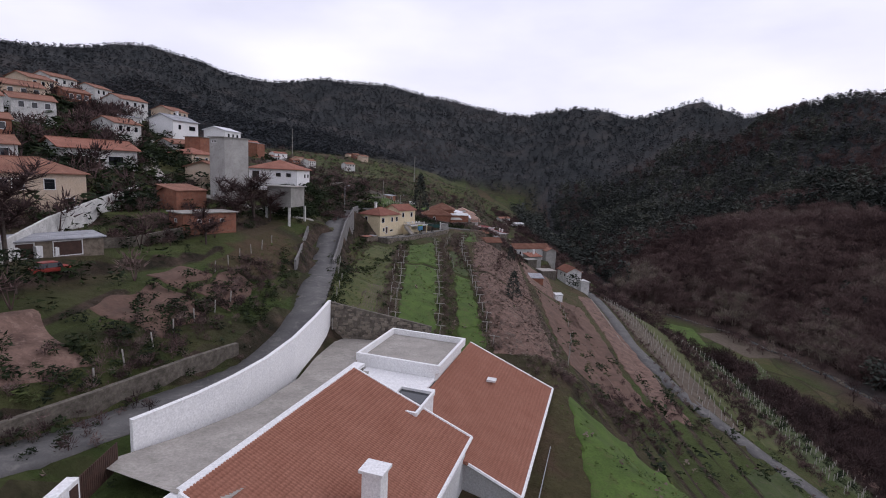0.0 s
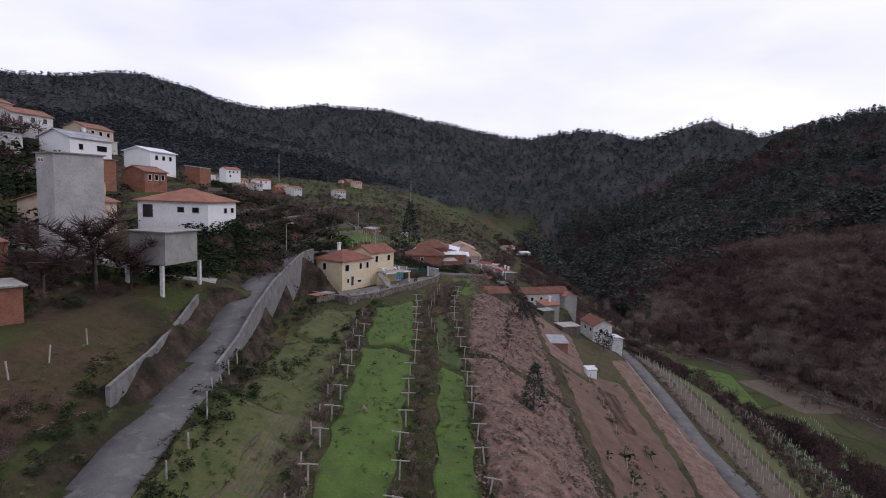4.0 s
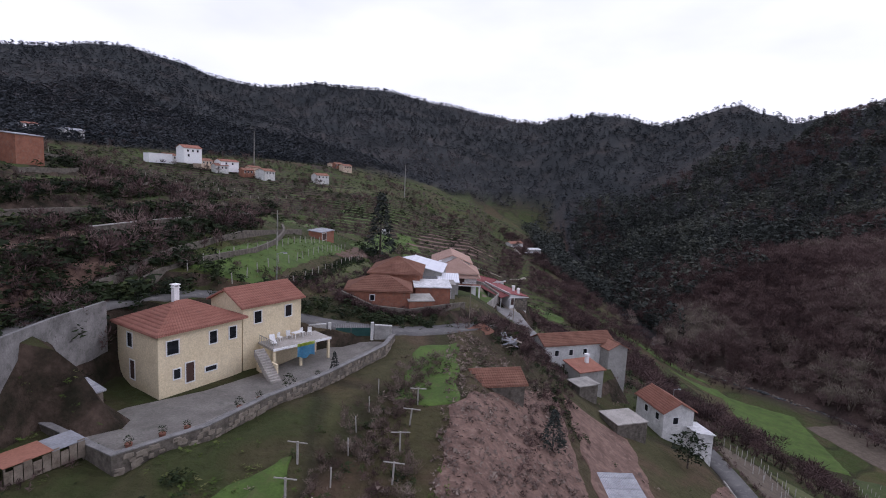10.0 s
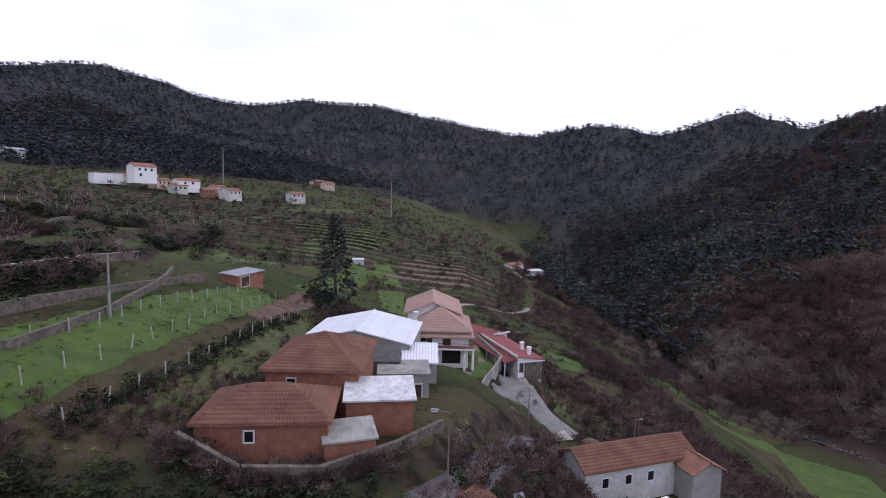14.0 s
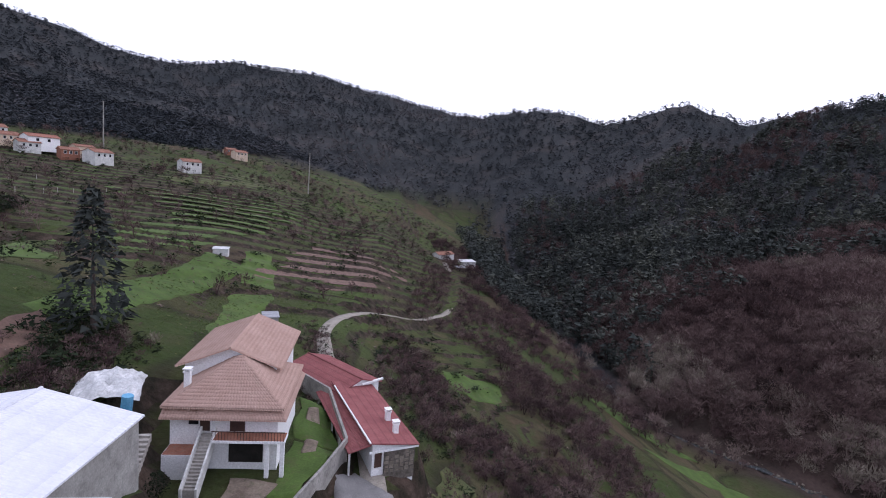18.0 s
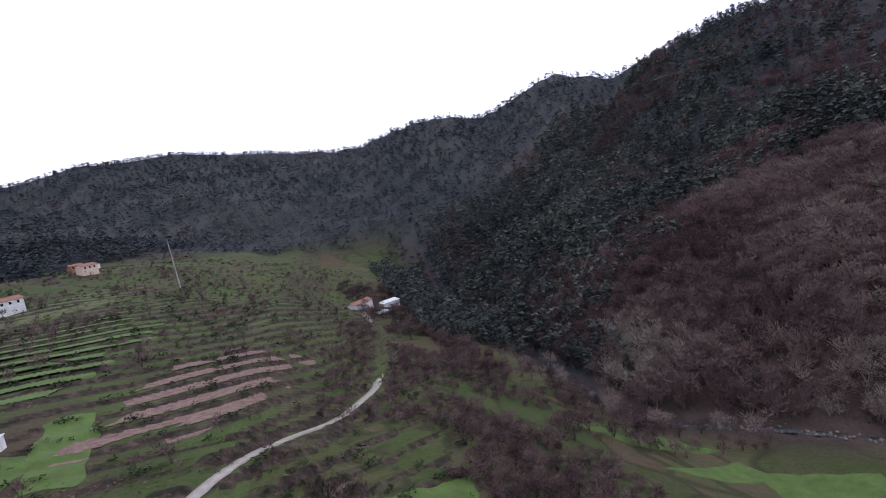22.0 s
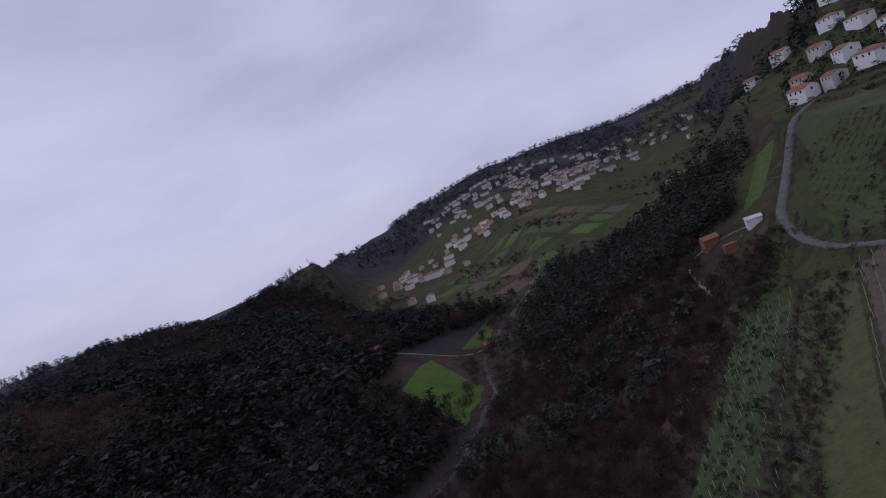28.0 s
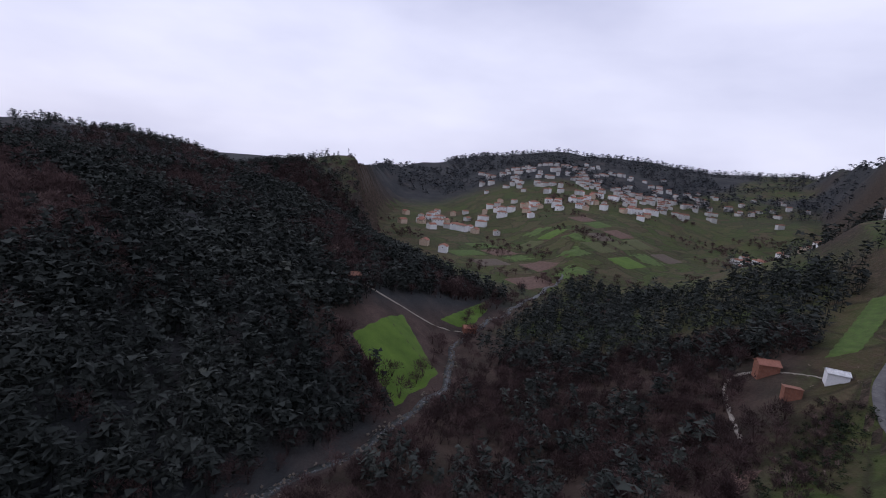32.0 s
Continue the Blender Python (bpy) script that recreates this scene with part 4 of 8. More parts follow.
field("field", [(-24.4, 226), (-21.4, 226), (-21.6, 258), (-28, 266)], "soil", "strip of dug brown soil beside the tall conifer", 0.22, 30, 34, 0.1)
field("yard", [(5.6, 232), (9.6, 232), (10.4, 241.6), (5.4, 242)], "worn_earth", "worn earth yard before the pink-roofed house", 0.2)
field("yard", [(11.2, 247), (13.2, 247.6), (12.9, 251), (11.4, 250)], "worn_earth", "worn patch in the small lawn", 0.25, 12, 12)
field("yard", [(10.4, 254), (12.4, 255), (11.6, 258), (10.2, 257)], "worn_earth", "worn patch in the small lawn", 0.25, 12, 12)
# forecourt of the red-roofed house, draped over the slope
field("forecourt", [(13.6, 238), (24, 228), (31, 240), (16.8, 249.4)], "worn_asphalt", "grey paved forecourt before the red-roofed house", 0.2)
field("verge", [(26, 247), (29.5, 245), (35, 266), (30, 270)], "rough_grass", "yellowish grass verge beside the low house", 0.2)
# river: dark water with broken white riffles and boulders
ry = np.arange(-260, 520, 3.0)
rl = np.stack([river_x(ry), ry], 1)
rl = np.stack([np.convolve(np.pad(rl[:, k], 6, mode="edge"), np.ones(13) / 13, mode="valid") for k in (0, 1)], 1)
rl[:, 0] += 1.6 * np.sin(ry / 11.0) + 1.1 * np.sin(ry / 5.3 + 1)
ribbon("river", rl, on_mesh(rl[:, 0], rl[:, 1]) + 0.25, 3.8, "water", "shallow stony river with white water", "river", thick=0.3)


# ---- houses ----
def window(parent, side, u, z, w, h, half, mat_pane="glass", sill=True):
    """A window on one side of a house: a proud frame, a pane set in it and a sill."""
    hw, hd = half
    def place(bm):
        if side == "f":
            m = pose(u, -hd, z)
        elif side == "b":
            m = pose(u, hd, z, 0, 0, 180)
        elif side == "l":
            m = pose(-hw, u, z, 0, 0, -90)
        else:
            m = pose(hw, u, z, 0, 0, 90)
        bmesh.ops.transform(bm, matrix=m, verts=bm.verts)
        return bm
    bm = bmesh.new()
    t = 0.11
    box(bm, -w / 2 - t, -0.07, -t, -w / 2, 0.02, h + t)
    box(bm, w / 2, -0.07, -t, w / 2 + t, 0.02, h + t)
    box(bm, -w / 2, -0.07, h, w / 2, 0.02, h + t)
    box(bm, -w / 2, -0.07, -t, w / 2, 0.02, 0)
    fr = part("window", place(bm), "frame", parent)
    part("pane", place(boxed(-w / 2, -0.012, 0, w / 2, 0.01, h)), mat_pane, fr)
    return fr


def roof_planes(w, d, rise, over, style, z):
    a, b = w / 2 + over, d / 2 + over
    if style == "gable":        # ridge along x
        return [[(-a, -b, z), (a, -b, z), (a, 0, z + rise), (-a, 0, z + rise)], [(a, b, z), (-a, b, z), (-a, 0, z + rise), (a, 0, z + rise)]]
    if style == "hip":
        k = max(a - b, 0.02)
        return [[(-a, -b, z), (a, -b, z), (k, 0, z + rise), (-k, 0, z + rise)], [(a, b, z), (-a, b, z), (-k, 0, z + rise), (k, 0, z + rise)],
                [(a, -b, z), (a, b, z), (k, 0, z + rise)], [(-a, b, z), (-a, -b, z), (-k, 0, z + rise)]]
    if style == "shed":         # high at +y
        return [[(-a, -b, z), (a, -b, z), (a, b, z + rise), (-a, b, z + rise)]]
    return [[(-a, -b, z), (a, -b, z), (a, b, z), (-a, b, z)]]


def tile_courses(roof, plane, material, pitch=0.3, course=0.45):
    """Courses of rounded clay tiles laid on a roof plane given as eave start, eave end, ridge end and, unless it is a triangle, ridge start."""
    a, b, c = [np.array(p, float) for p in plane[:3]]
    d = np.array(plane[3], float) if len(plane) == 4 else c
    n = np.cross(b - a, d - a)
    n /= np.linalg.norm(n)
    slope = np.linalg.norm((d + c) / 2 - (a + b) / 2)
    rows_ = max(2, int(slope / course))
    for r in range(rows_):
        s0, s1 = r / rows_, min(1.0, (r + 1.12) / rows_)
        p0, q0, p1, q1 = a + (d - a) * s0, b + (c - b) * s0, a + (d - a) * s1, b + (c - b) * s1
        rolls = max(1, int(np.linalg.norm(q0 - p0) / pitch))
        u = np.arange(rolls * 4 + 1) / (rolls * 4)
        h = np.tile([0.0, 0.05, 0.065, 0.05], rolls + 1)[:len(u)]
        lo = p0 + (q0 - p0) * u[:, None] + n * (h + 0.045)[:, None]
        hi = p1 + (q1 - p1) * u[:, None] + n * (h * 0.8 + 0.01)[:, None]
        lip = lo - n * 0.045
        k = np.arange(len(u) - 1)
        m = len(u)
        v = np.concatenate([lip, lo, hi])
        f = np.concatenate([np.stack([k, k + 1, k + 1 + m, k + m], 1), np.stack([k + m, k + 1 + m, k + 1 + 2 * m, k + 2 * m], 1)])
        t = new("tile_course", raw_mesh("tile_course", v, f, material))
        t.parent = roof


def chimney(parent, x, y, z0, z1, s=0.45, mat="white"):
    bm = boxed(-s / 2 + x, -s / 2 + y, z0, s / 2 + x, s / 2 + y, z1)
    box(bm, x - s * 0.65, y - s * 0.65, z1, x + s * 0.65, y + s * 0.65, z1 + 0.09)
    c = part("chimney", bm, mat, parent)
    bm = bmesh.new()
    for dx in (-0.4, 0.4):
        for dy in (-0.4, 0.4):
            box(bm, x + dx * s - 0.06, y + dy * s - 0.06, z1 + 0.09, x + dx * s + 0.06, y + dy * s + 0.06, z1 + 0.32)
    box(bm, x - s * 0.7, y - s * 0.7, z1 + 0.32, x + s * 0.7, y + s * 0.7, z1 + 0.42)
    part("cap", bm, mat, c)


def house(x, y, rz, w, d, h, label, roof="gable", rise=1.5, over=0.4, wall="white", cover="clay", windows=(), chimneys=(), z=None, doors=(), name="house", category="house", group="", deep=3.0, thick=0.16, tiled=False):
    if z is None:
        z = ground(x, y)
    e = thing(name, x, y, z, rz, label, category, group)
    bm = boxed(-w / 2, -d / 2, -deep, w / 2, d / 2, h)
    if roof == "gable":
        v = [bm.verts.new(p) for p in ((-w / 2, -d / 2, h), (-w / 2, d / 2, h), (-w / 2, 0, h + rise * (1 - over / (d / 2 + over))), (w / 2, -d / 2, h), (w / 2, d / 2, h), (w / 2, 0, h + rise * (1 - over / (d / 2 + over))))]
        for f in ((0, 2, 1), (3, 4, 5), (0, 3, 5, 2), (1, 2, 5, 4)):
            bm.faces.new([v[i] for i in f])
    if roof == "shed":
        v = [bm.verts.new(p) for p in ((-w / 2, -d / 2, h), (w / 2, -d / 2, h), (w / 2, d / 2, h), (-w / 2, d / 2, h), (w / 2, d / 2, h + rise), (-w / 2, d / 2, h + rise))]
        for f in ((0, 1, 4, 5), (1, 2, 4), (0, 5, 3), (2, 3, 5, 4)):
            bm.faces.new([v[i] for i in f])
    part("wall", bm, wall, e)
    drop = rise * over / (d / 2 + over) if roof in ("gable", "hip") else 0.0
    if roof != "flat":
        for pl in roof_planes(w, d, rise, over, roof, h - drop + thick):
            rf = part("roof", slab(bmesh.new(), pl, thick), cover, e)
            if tiled:
                tile_courses(rf, pl, cover)
    else:
        part("roof", slab(bmesh.new(), roof_planes(w, d, 0, over, "flat", h + thick)[0], thick), cover, e)
    if roof in ("gable", "hip"):
        k = w / 2 + over if roof == "gable" else max(w / 2 - d / 2, 0.02)
        part("ridge_cap", tube(bmesh.new(), (-k, 0, h - drop + thick + rise), (k, 0, h - drop + thick + rise), 0.14, 0.14, 6), cover, e)
    for side, u, zz, ww, hh in windows:
        window(e, side, u, zz, ww, hh, (w / 2, d / 2))
    for side, u, zz, ww, hh in doors:
        window(e, side, u, zz, ww, hh, (w / 2, d / 2), "shutter").name = "door"
    for cx, cy, top in chimneys:
        chimney(e, cx, cy, h - 0.3, top, 0.6)
    return e


def rows_of(side, us, zs, w=0.95, h=1.25):
    return [(side, u, z, w, h) for u in us for z in zs]



# cream house beside the road: a hipped block and a gabled wing
house(-24.8, 161.2, 60, 9.6, 8.0, 5.9, "two-storey cream rendered house with a hipped clay tile roof", "hip", 2.0, 0.5, "cream", "clay_rose", z=-19.6,
      windows=[("f", -3.3, 3.5, 1.2, 1.4), ("f", 1.2, 3.6, 0.85, 1.35), ("f", 3.6, 3.6, 0.85, 1.35), ("f", -2.9, 0.8, 0.7, 1.0), ("l", 1.4, 3.5, 1.0, 1.5), ("f", 0.9, 0.6, 1.3, 0.5)],
      doors=[("f", -1.5, 0.05, 0.9, 2.1), ("l", 1.0, 0.1, 0.9, 2.0)], chimneys=[(0.6, 2.2, 8.9)], tiled=True)
house(-19.4, 168.8, 58, 8.4, 6.4, 5.6, "gabled wing of the cream house under clay tiles", "gable", 1.7, 0.4, "cream", "clay_rose", z=-18.3,
      windows=[("f", -2.2, 3.4, 0.95, 1.4), ("f", 2.2, 3.4, 0.95, 1.4)], deep=4.0, tiled=True)


def terrace():
    at = pose(-13.9, 167.0, -20.1, 0, 0, 50)

    def spot(x, y, z, turn=0.0):
        return at @ pose(x, y, z, 0, 0, turn)

    def stand(name, m, label, category, group=""):
        e = new(name)
        e.matrix_world = m
        return tagged(e, label, category, group)
    e = stand("terrace", at, "raised tiled terrace on posts beside the cream house", "terrace")
    part("deck", boxed(-3.9, -1.8, 2.6, 3.9, 1.8, 2.85), "paving", e)
    part("edge", boxed(-3.95, -1.86, 2.62, 3.95, -1.8, 2.9), "white", e)
    for px_ in (-3.7, -0.2, 3.7):
        part("post", boxed(px_ - 0.14, -1.7, -1.0, px_ + 0.14, -1.42, 2.6), "cream", e)
    part("back_wall", boxed(-3.8, 1.2, -1.0, 3.8, 1.7, 2.6), "cream", e)
    part("side_wall", boxed(-3.8, -0.6, -1.0, -3.5, 1.2, 2.6), "cream", e)
    for k in range(13):
        part("step", boxed(-5.6, -1.7 - 0.3 * (k + 1) + 1.2, 2.2 - 0.21 * (k + 1), -4.4, -1.7 - 0.3 * k + 1.2, 2.8 - 0.21 * k), "paving", e)
    part("stair_wall", boxed(-4.4, -3.4, -0.5, -4.2, 1.2, 1.6), "cream", e)
    rail = bmesh.new()
    for k in range(9):
        box(rail, -3.85, -1.7 + k * 0.4, 2.85, -3.81, -1.66 + k * 0.4, 3.75)
    box(rail, -3.86, -1.72, 3.72, -3.8, 1.6, 3.78)
    part("railing", rail, "steel", e)
    for k, (cx_, cy_, ct_) in enumerate(((-1.6, 0.8, 20), (-0.4, 0.9, -15), (1.6, 1.0, 10), (2.4, 0.7, -40))):
        t_ = stand("garden_chair", spot(cx_, cy_, 2.85, ct_), "white plastic garden chair on the terrace", "chair", "terrace chairs")
        part("seat", boxed(-0.25, -0.25, 0.4, 0.25, 0.25, 0.45), "frame", t_)
        part("backrest", boxed(-0.25, 0.21, 0.45, 0.25, 0.26, 0.95), "frame", t_)
        for a_ in (-0.22, 0.22):
            for b_ in (-0.22, 0.22):
                part("leg", boxed(a_ - 0.02, b_ - 0.02, 0, a_ + 0.02, b_ + 0.02, 0.4), "frame", t_)
    lounger = stand("sun_lounger", spot(-2.9, 0.1, 2.85, 70), "white plastic sun lounger on the terrace", "lounger")
    part("seat", boxed(-0.9, -0.32, 0.3, 0.5, 0.32, 0.36), "frame", lounger)
    bm = boxed(0, -0.32, 0, 0.8, 0.32, 0.06)
    bmesh.ops.transform(bm, matrix=pose(0.5, 0, 0.3, 0, -40, 0), verts=bm.verts)
    part("backrest", bm, "frame", lounger)
    for a_ in (-0.8, 0.4):
        for b_ in (-0.28, 0.28):
            part("leg", boxed(a_ - 0.03, b_ - 0.03, 0, a_ + 0.03, b_ + 0.03, 0.3), "frame", lounger)
    tab = stand("garden_table", spot(0.6, 0.5, 2.85, 8), "white garden table on the terrace", "table")
    part("tabletop", boxed(-0.7, -0.4, 0.7, 0.7, 0.4, 0.75), "frame", tab)
    for a_ in (-0.6, 0.6):
        for b_ in (-0.3, 0.3):
            part("leg", boxed(a_ - 0.03, b_ - 0.03, 0, a_ + 0.03, b_ + 0.03, 0.7), "frame", tab)
    s = stand("draped_cloth", at, "pale blue cloth with a yellow band draped over the terrace edge", "cloth")
    for name_, mat_, z0_, z1_ in (("cloth", "blue", 1.15, 2.55), ("band", "lime", 2.55, 2.93)):
        bm = bmesh.new()
        edge = [[bm.verts.new((-0.9 + 0.15 * k, -1.94 + 0.05 * math.sin(k * 1.3), z_ + (0.18 * math.sin(k * 0.55 + 1.0) if z_ < 2 else 0.0))) for z_ in (z0_, z1_)] for k in range(17)]
        for a_, b_ in zip(edge, edge[1:]):
            bm.faces.new((a_[0], b_[0], b_[1], a_[1]))
        bmesh.ops.solidify(bm, geom=bm.faces[:], thickness=0.03)
        part(name_, bm, mat_, s)
    yard = thing("yard", 0, 0, 0, 0, "pale concrete yard in front of the cream house", "yard", kind="structure")
    bm = bmesh.new()
    left, right = [(-27, 147.0), (-25.0, 152), (-20, 157), (-16.4, 163), (-13, 171), (-12.5, 175)], [(-19.2, 143.0), (-15.4, 148.4), (-12.9, 154.4), (-8.9, 161.6), (-4.4, 170.4), (-3.6, 175.2)]
    vs = [[bm.verts.new((p[0] + (q[0] - p[0]) * s_, p[1] + (q[1] - p[1]) * s_, z_)) for s_ in (0, 0.5, 1)] for p, q, z_ in zip(left, right, (-19.9, -20.0, -20.05, -20.1, -19.9, -19.5))]
    for a_, b_ in zip(vs, vs[1:]):
        for k in range(2):
            bm.faces.new((a_[k], a_[k + 1], b_[k + 1], b_[k]))
    bmesh.ops.solidify(bm, geom=bm.faces[:], thickness=0.3)
    part("paving", bm, "paving", yard)


terrace()


def wall_run(name, pts, thick, up, material, label, down=1.6, cap=None, top=None, road=""):
    """A wall along a line over the ground; up: its height, or top: the level of its top at each point."""
    e = tagged(new(name), label, "wall", kind="structure")
    bm = bmesh.new()
    capb = bmesh.new()
    p = [Vector((q[0], q[1], 0)) for q in pts]
    rows = []
    for i, q in enumerate(p):
        d = (p[min(i + 1, len(p) - 1)] - p[max(i - 1, 0)]).normalized()
        n = Vector((-d.y, d.x, 0)) * thick / 2
        g = ground(q.x, q.y)
        hi = top[i] if top else g + up
        if road:
            line, lz = LINES[road][1:]
            hi = float(lz[np.hypot(line[:, 0] - q.x, line[:, 1] - q.y).argmin()]) + up
        rows.append([(q + n, g - down, hi), (q - n, g - down, hi)])
    for which, b_ in (("wall", bm), ("cap", capb)):
        if which == "cap" and not cap:
            continue
        ring_ = []
        for (a, lo, hi), (c, _, _) in rows:
            m_ = (a + c) / 2
            if which == "cap":
                lo, hi = hi, hi + 0.1
                a, c = m_ + (a - m_) * 1.25, m_ + (c - m_) * 1.25
            ring_.append([b_.verts.new((v.x, v.y, z_)) for v, z_ in ((a, lo), (a, hi), (c, hi), (c, lo))])
        for r0, r1 in zip(ring_, ring_[1:]):
            for k in range(4):
                b_.faces.new((r0[k], r0[(k + 1) % 4], r1[(k + 1) % 4], r1[k]))
        b_.faces.new(ring_[0][::-1])
        b_.faces.new(ring_[-1])
        bmesh.ops.recalc_face_normals(b_, faces=b_.faces)
        part(which, b_, cap if which == "cap" else material, e)
    if not cap:
        capb.free()
    return e


def stone_faces(wall, pts, tops, bottoms, side, count, seed):
    """Single rough stones standing proud of a wall's face."""
    pick = random.Random(seed)
    shapes = []
    for k in range(5):
        bm = boxed(-0.5, -0.5, -0.5, 0.5, 0.5, 0.5)
        for v in bm.verts:
            v.co += Vector((pick.uniform(-.13, .13), pick.uniform(-.1, .1), pick.uniform(-.13, .13)))
        bmesh.ops.bevel(bm, geom=bm.edges[:], offset=0.1, segments=1, affect="EDGES")
        me = bpy.data.meshes.new("stone")
        bm.to_mesh(me)
        bm.free()
        me.materials.append(M["rubble"])
        shapes.append(me)
    p = [Vector((q[0], q[1], 0)) for q in pts]
    s = [0.0]
    for a_, b_ in zip(p, p[1:]):
        s.append(s[-1] + (b_ - a_).length)
    for k in range(count):
        u = pick.uniform(0.2, s[-1] - 0.2)
        i = max(j for j in range(len(p) - 1) if s[j] <= u)
        f = (u - s[i]) / (s[i + 1] - s[i])
        q = p[i].lerp(p[i + 1], f)
        d = (p[i + 1] - p[i]).normalized()
        top, low = tops[i] + (tops[i + 1] - tops[i]) * f, bottoms[i] + (bottoms[i + 1] - bottoms[i]) * f
        z = pick.uniform(low, top - 0.2)
        nrm = Vector((-d.y, d.x, 0)) * side
        q = q + nrm * 0.25
        ob = new("stone", shapes[k % 5])
        ob.matrix_world = pose(q.x, q.y, z, 0, pick.uniform(-8, 8), math.degrees(math.atan2(d.y, d.x))) @ Matrix.Diagonal((pick.uniform(.35, .75), 0.16, pick.uniform(.22, .42), 1))
        ob.parent = wall


RET = [(-19.5, 142.4), (-15.2, 148), (-12.6, 154.4), (-8.6, 161.4), (-5.6, 168), (-3.8, 172), (-3.2, 176.4)]
ret = wall_run("retaining_wall", [(-28.5, 146.4)] + RET, 0.5, 1.6, "stone", "stained stone retaining wall round the yard", 2.2, "grey_wall", [-19.0, -19.0, -19.1, -19.1, -19.1, -19.0, -18.9, -18.7])
stone_faces(ret, RET, [-19.0, -19.1, -19.1, -19.1, -19.0, -18.9, -18.7], [-21.4, -21.6, -21.8, -21.6, -21.4, -21.0, -20.6], -1, 260, 4)
wall_run("roadside_wall", [(-23.4, 96), (-24.6, 104), (-25.6, 112), (-27.0, 122), (-28.2, 132), (-29.2, 142), (-31.2, 151), (-31.2, 158)], 0.35, 0.85, "grey_wall", "tall stained concrete wall below the road", 5.0, road="village_road")
wall_run("roadside_wall", [(-26.9, 84), (-29.2, 94), (-31, 102), (-32.2, 109)], 0.35, 3.0, "grey_wall", "stained concrete retaining wall above the road", 2.5, road="village_road")
wall_run("roadside_wall", [(-43, 10), (-34.2, 26), (-28.6, 38), (-25.6, 47), (-23.8, 54)], 0.5, 1.9, "stone", "mossy rendered stone wall above the road", 1.5, None, [-17.6, -18.6, -18.7, -19.0, -19.7])
wall_run("terrace_wall", [(-43, 172), (-41.5, 184), (-41, 198), (-44, 219), (-50, 240)], 0.5, 1.5, "stone", "pale capped terrace wall across the slope", 2.0, "concrete")
wall_run("terrace_wall", [(-36, 160), (-34.5, 176), (-35, 200), (-36, 236)], 0.5, 1.3, "stone", "dark dry-stone terrace wall", 2.0)
wall_run("terrace_wall", [(-52, 62), (-47, 72), (-45.5, 84)], 0.5, 1.4, "stone", "dark dry-stone terrace wall", 2.0)
wall_run("lane_wall", [(-50, 54), (-54, 66), (-57, 80), (-61, 96)], 0.35, 2.4, "white_old", "stained white wall beside the climbing lane", 2.2)
wall_run("lane_wall", [(-33, 119.8), (-42, 115.8), (-52, 112.6)], 0.35, 0.5, "stone", "low stone wall beside the lane", 2.2)
wall_run("path_kerb", [(50.4, 188), (49.6, 160), (47.4, 141), (50, 118)], 0.25, 0.35, "concrete", "pale concrete edge of the path", 0.8)
wall_run("drive_wall", [(11.2, 232), (12.8, 238.6), (14.6, 244), (16.2, 249.6), (14.2, 256), (12.2, 262.6), (5.4, 269.6)], 0.3, 2.1, "concrete", "tall pale concrete wall beside the drive", 4.0, None, [-27.8, -27.7, -27.6, -27.4, -27.2, -27.0, -26.8])

# dry-stone walls that follow the contours of the western terraces
for level, y0_, y1_ in ((-10.5, 150, 236), (-7.5, 140, 262), (-4.5, 146, 300), (-1.5, 176, 320), (2.0, 196, 300), (5.0, 210, 310), (9.0, 240, 330)):
    xs_ = np.arange(-200.0, -30.0, 0.5)
    run = []
    for y_ in np.arange(y0_, y1_, 7.0):
        h_ = valley(xs_, np.full(len(xs_), y_))
        run.append((float(xs_[np.argmin(np.abs(h_ - level))]) + 1.2 * math.sin(y_ / 17.0 + level), float(y_)))
    wall_run("terrace_wall", run, 0.5, 0.9, "stone", "dark dry-stone terrace wall across the slope", 1.6)

# green gate of the yard
gate = thing("metal_gate", -8.8, 174.7, -18.9, 14, "dark green steel double gate with railings above", "gate")
for k in (-1, 1):
    part("gate_leaf", boxed(k * 1.35 - 1.3, -0.03, 0.1, k * 1.35 + 1.3, 0.03, 1.25), "green_gate", gate)
    for j in range(9):
        part("bar", boxed(k * 1.35 - 1.25 + j * 0.31, -0.015, 1.25, k * 1.35 - 1.22 + j * 0.31, 0.015, 1.8), "steel", gate)
    part("gate_post", boxed(k * 2.85 - 0.2, -0.2, -0.5, k * 2.85 + 0.2, 0.2, 2.0), "white_old", gate)

wall_run("garden_wall", [(-18.6, 170.8), (-15, 172.4), (-12.0, 173.8)], 0.3, 1.6, "grey_render", "grey rendered yard wall beside the gate", 2.0, "white_old", [-17.1, -17.1, -17.1])
wall_run("garden_wall", [(-5.7, 175.5), (-3.4, 176.2)], 0.3, 1.6, "grey_render", "short grey rendered wall beside the gate", 2.0, "white_old", [-17.3, -17.5])

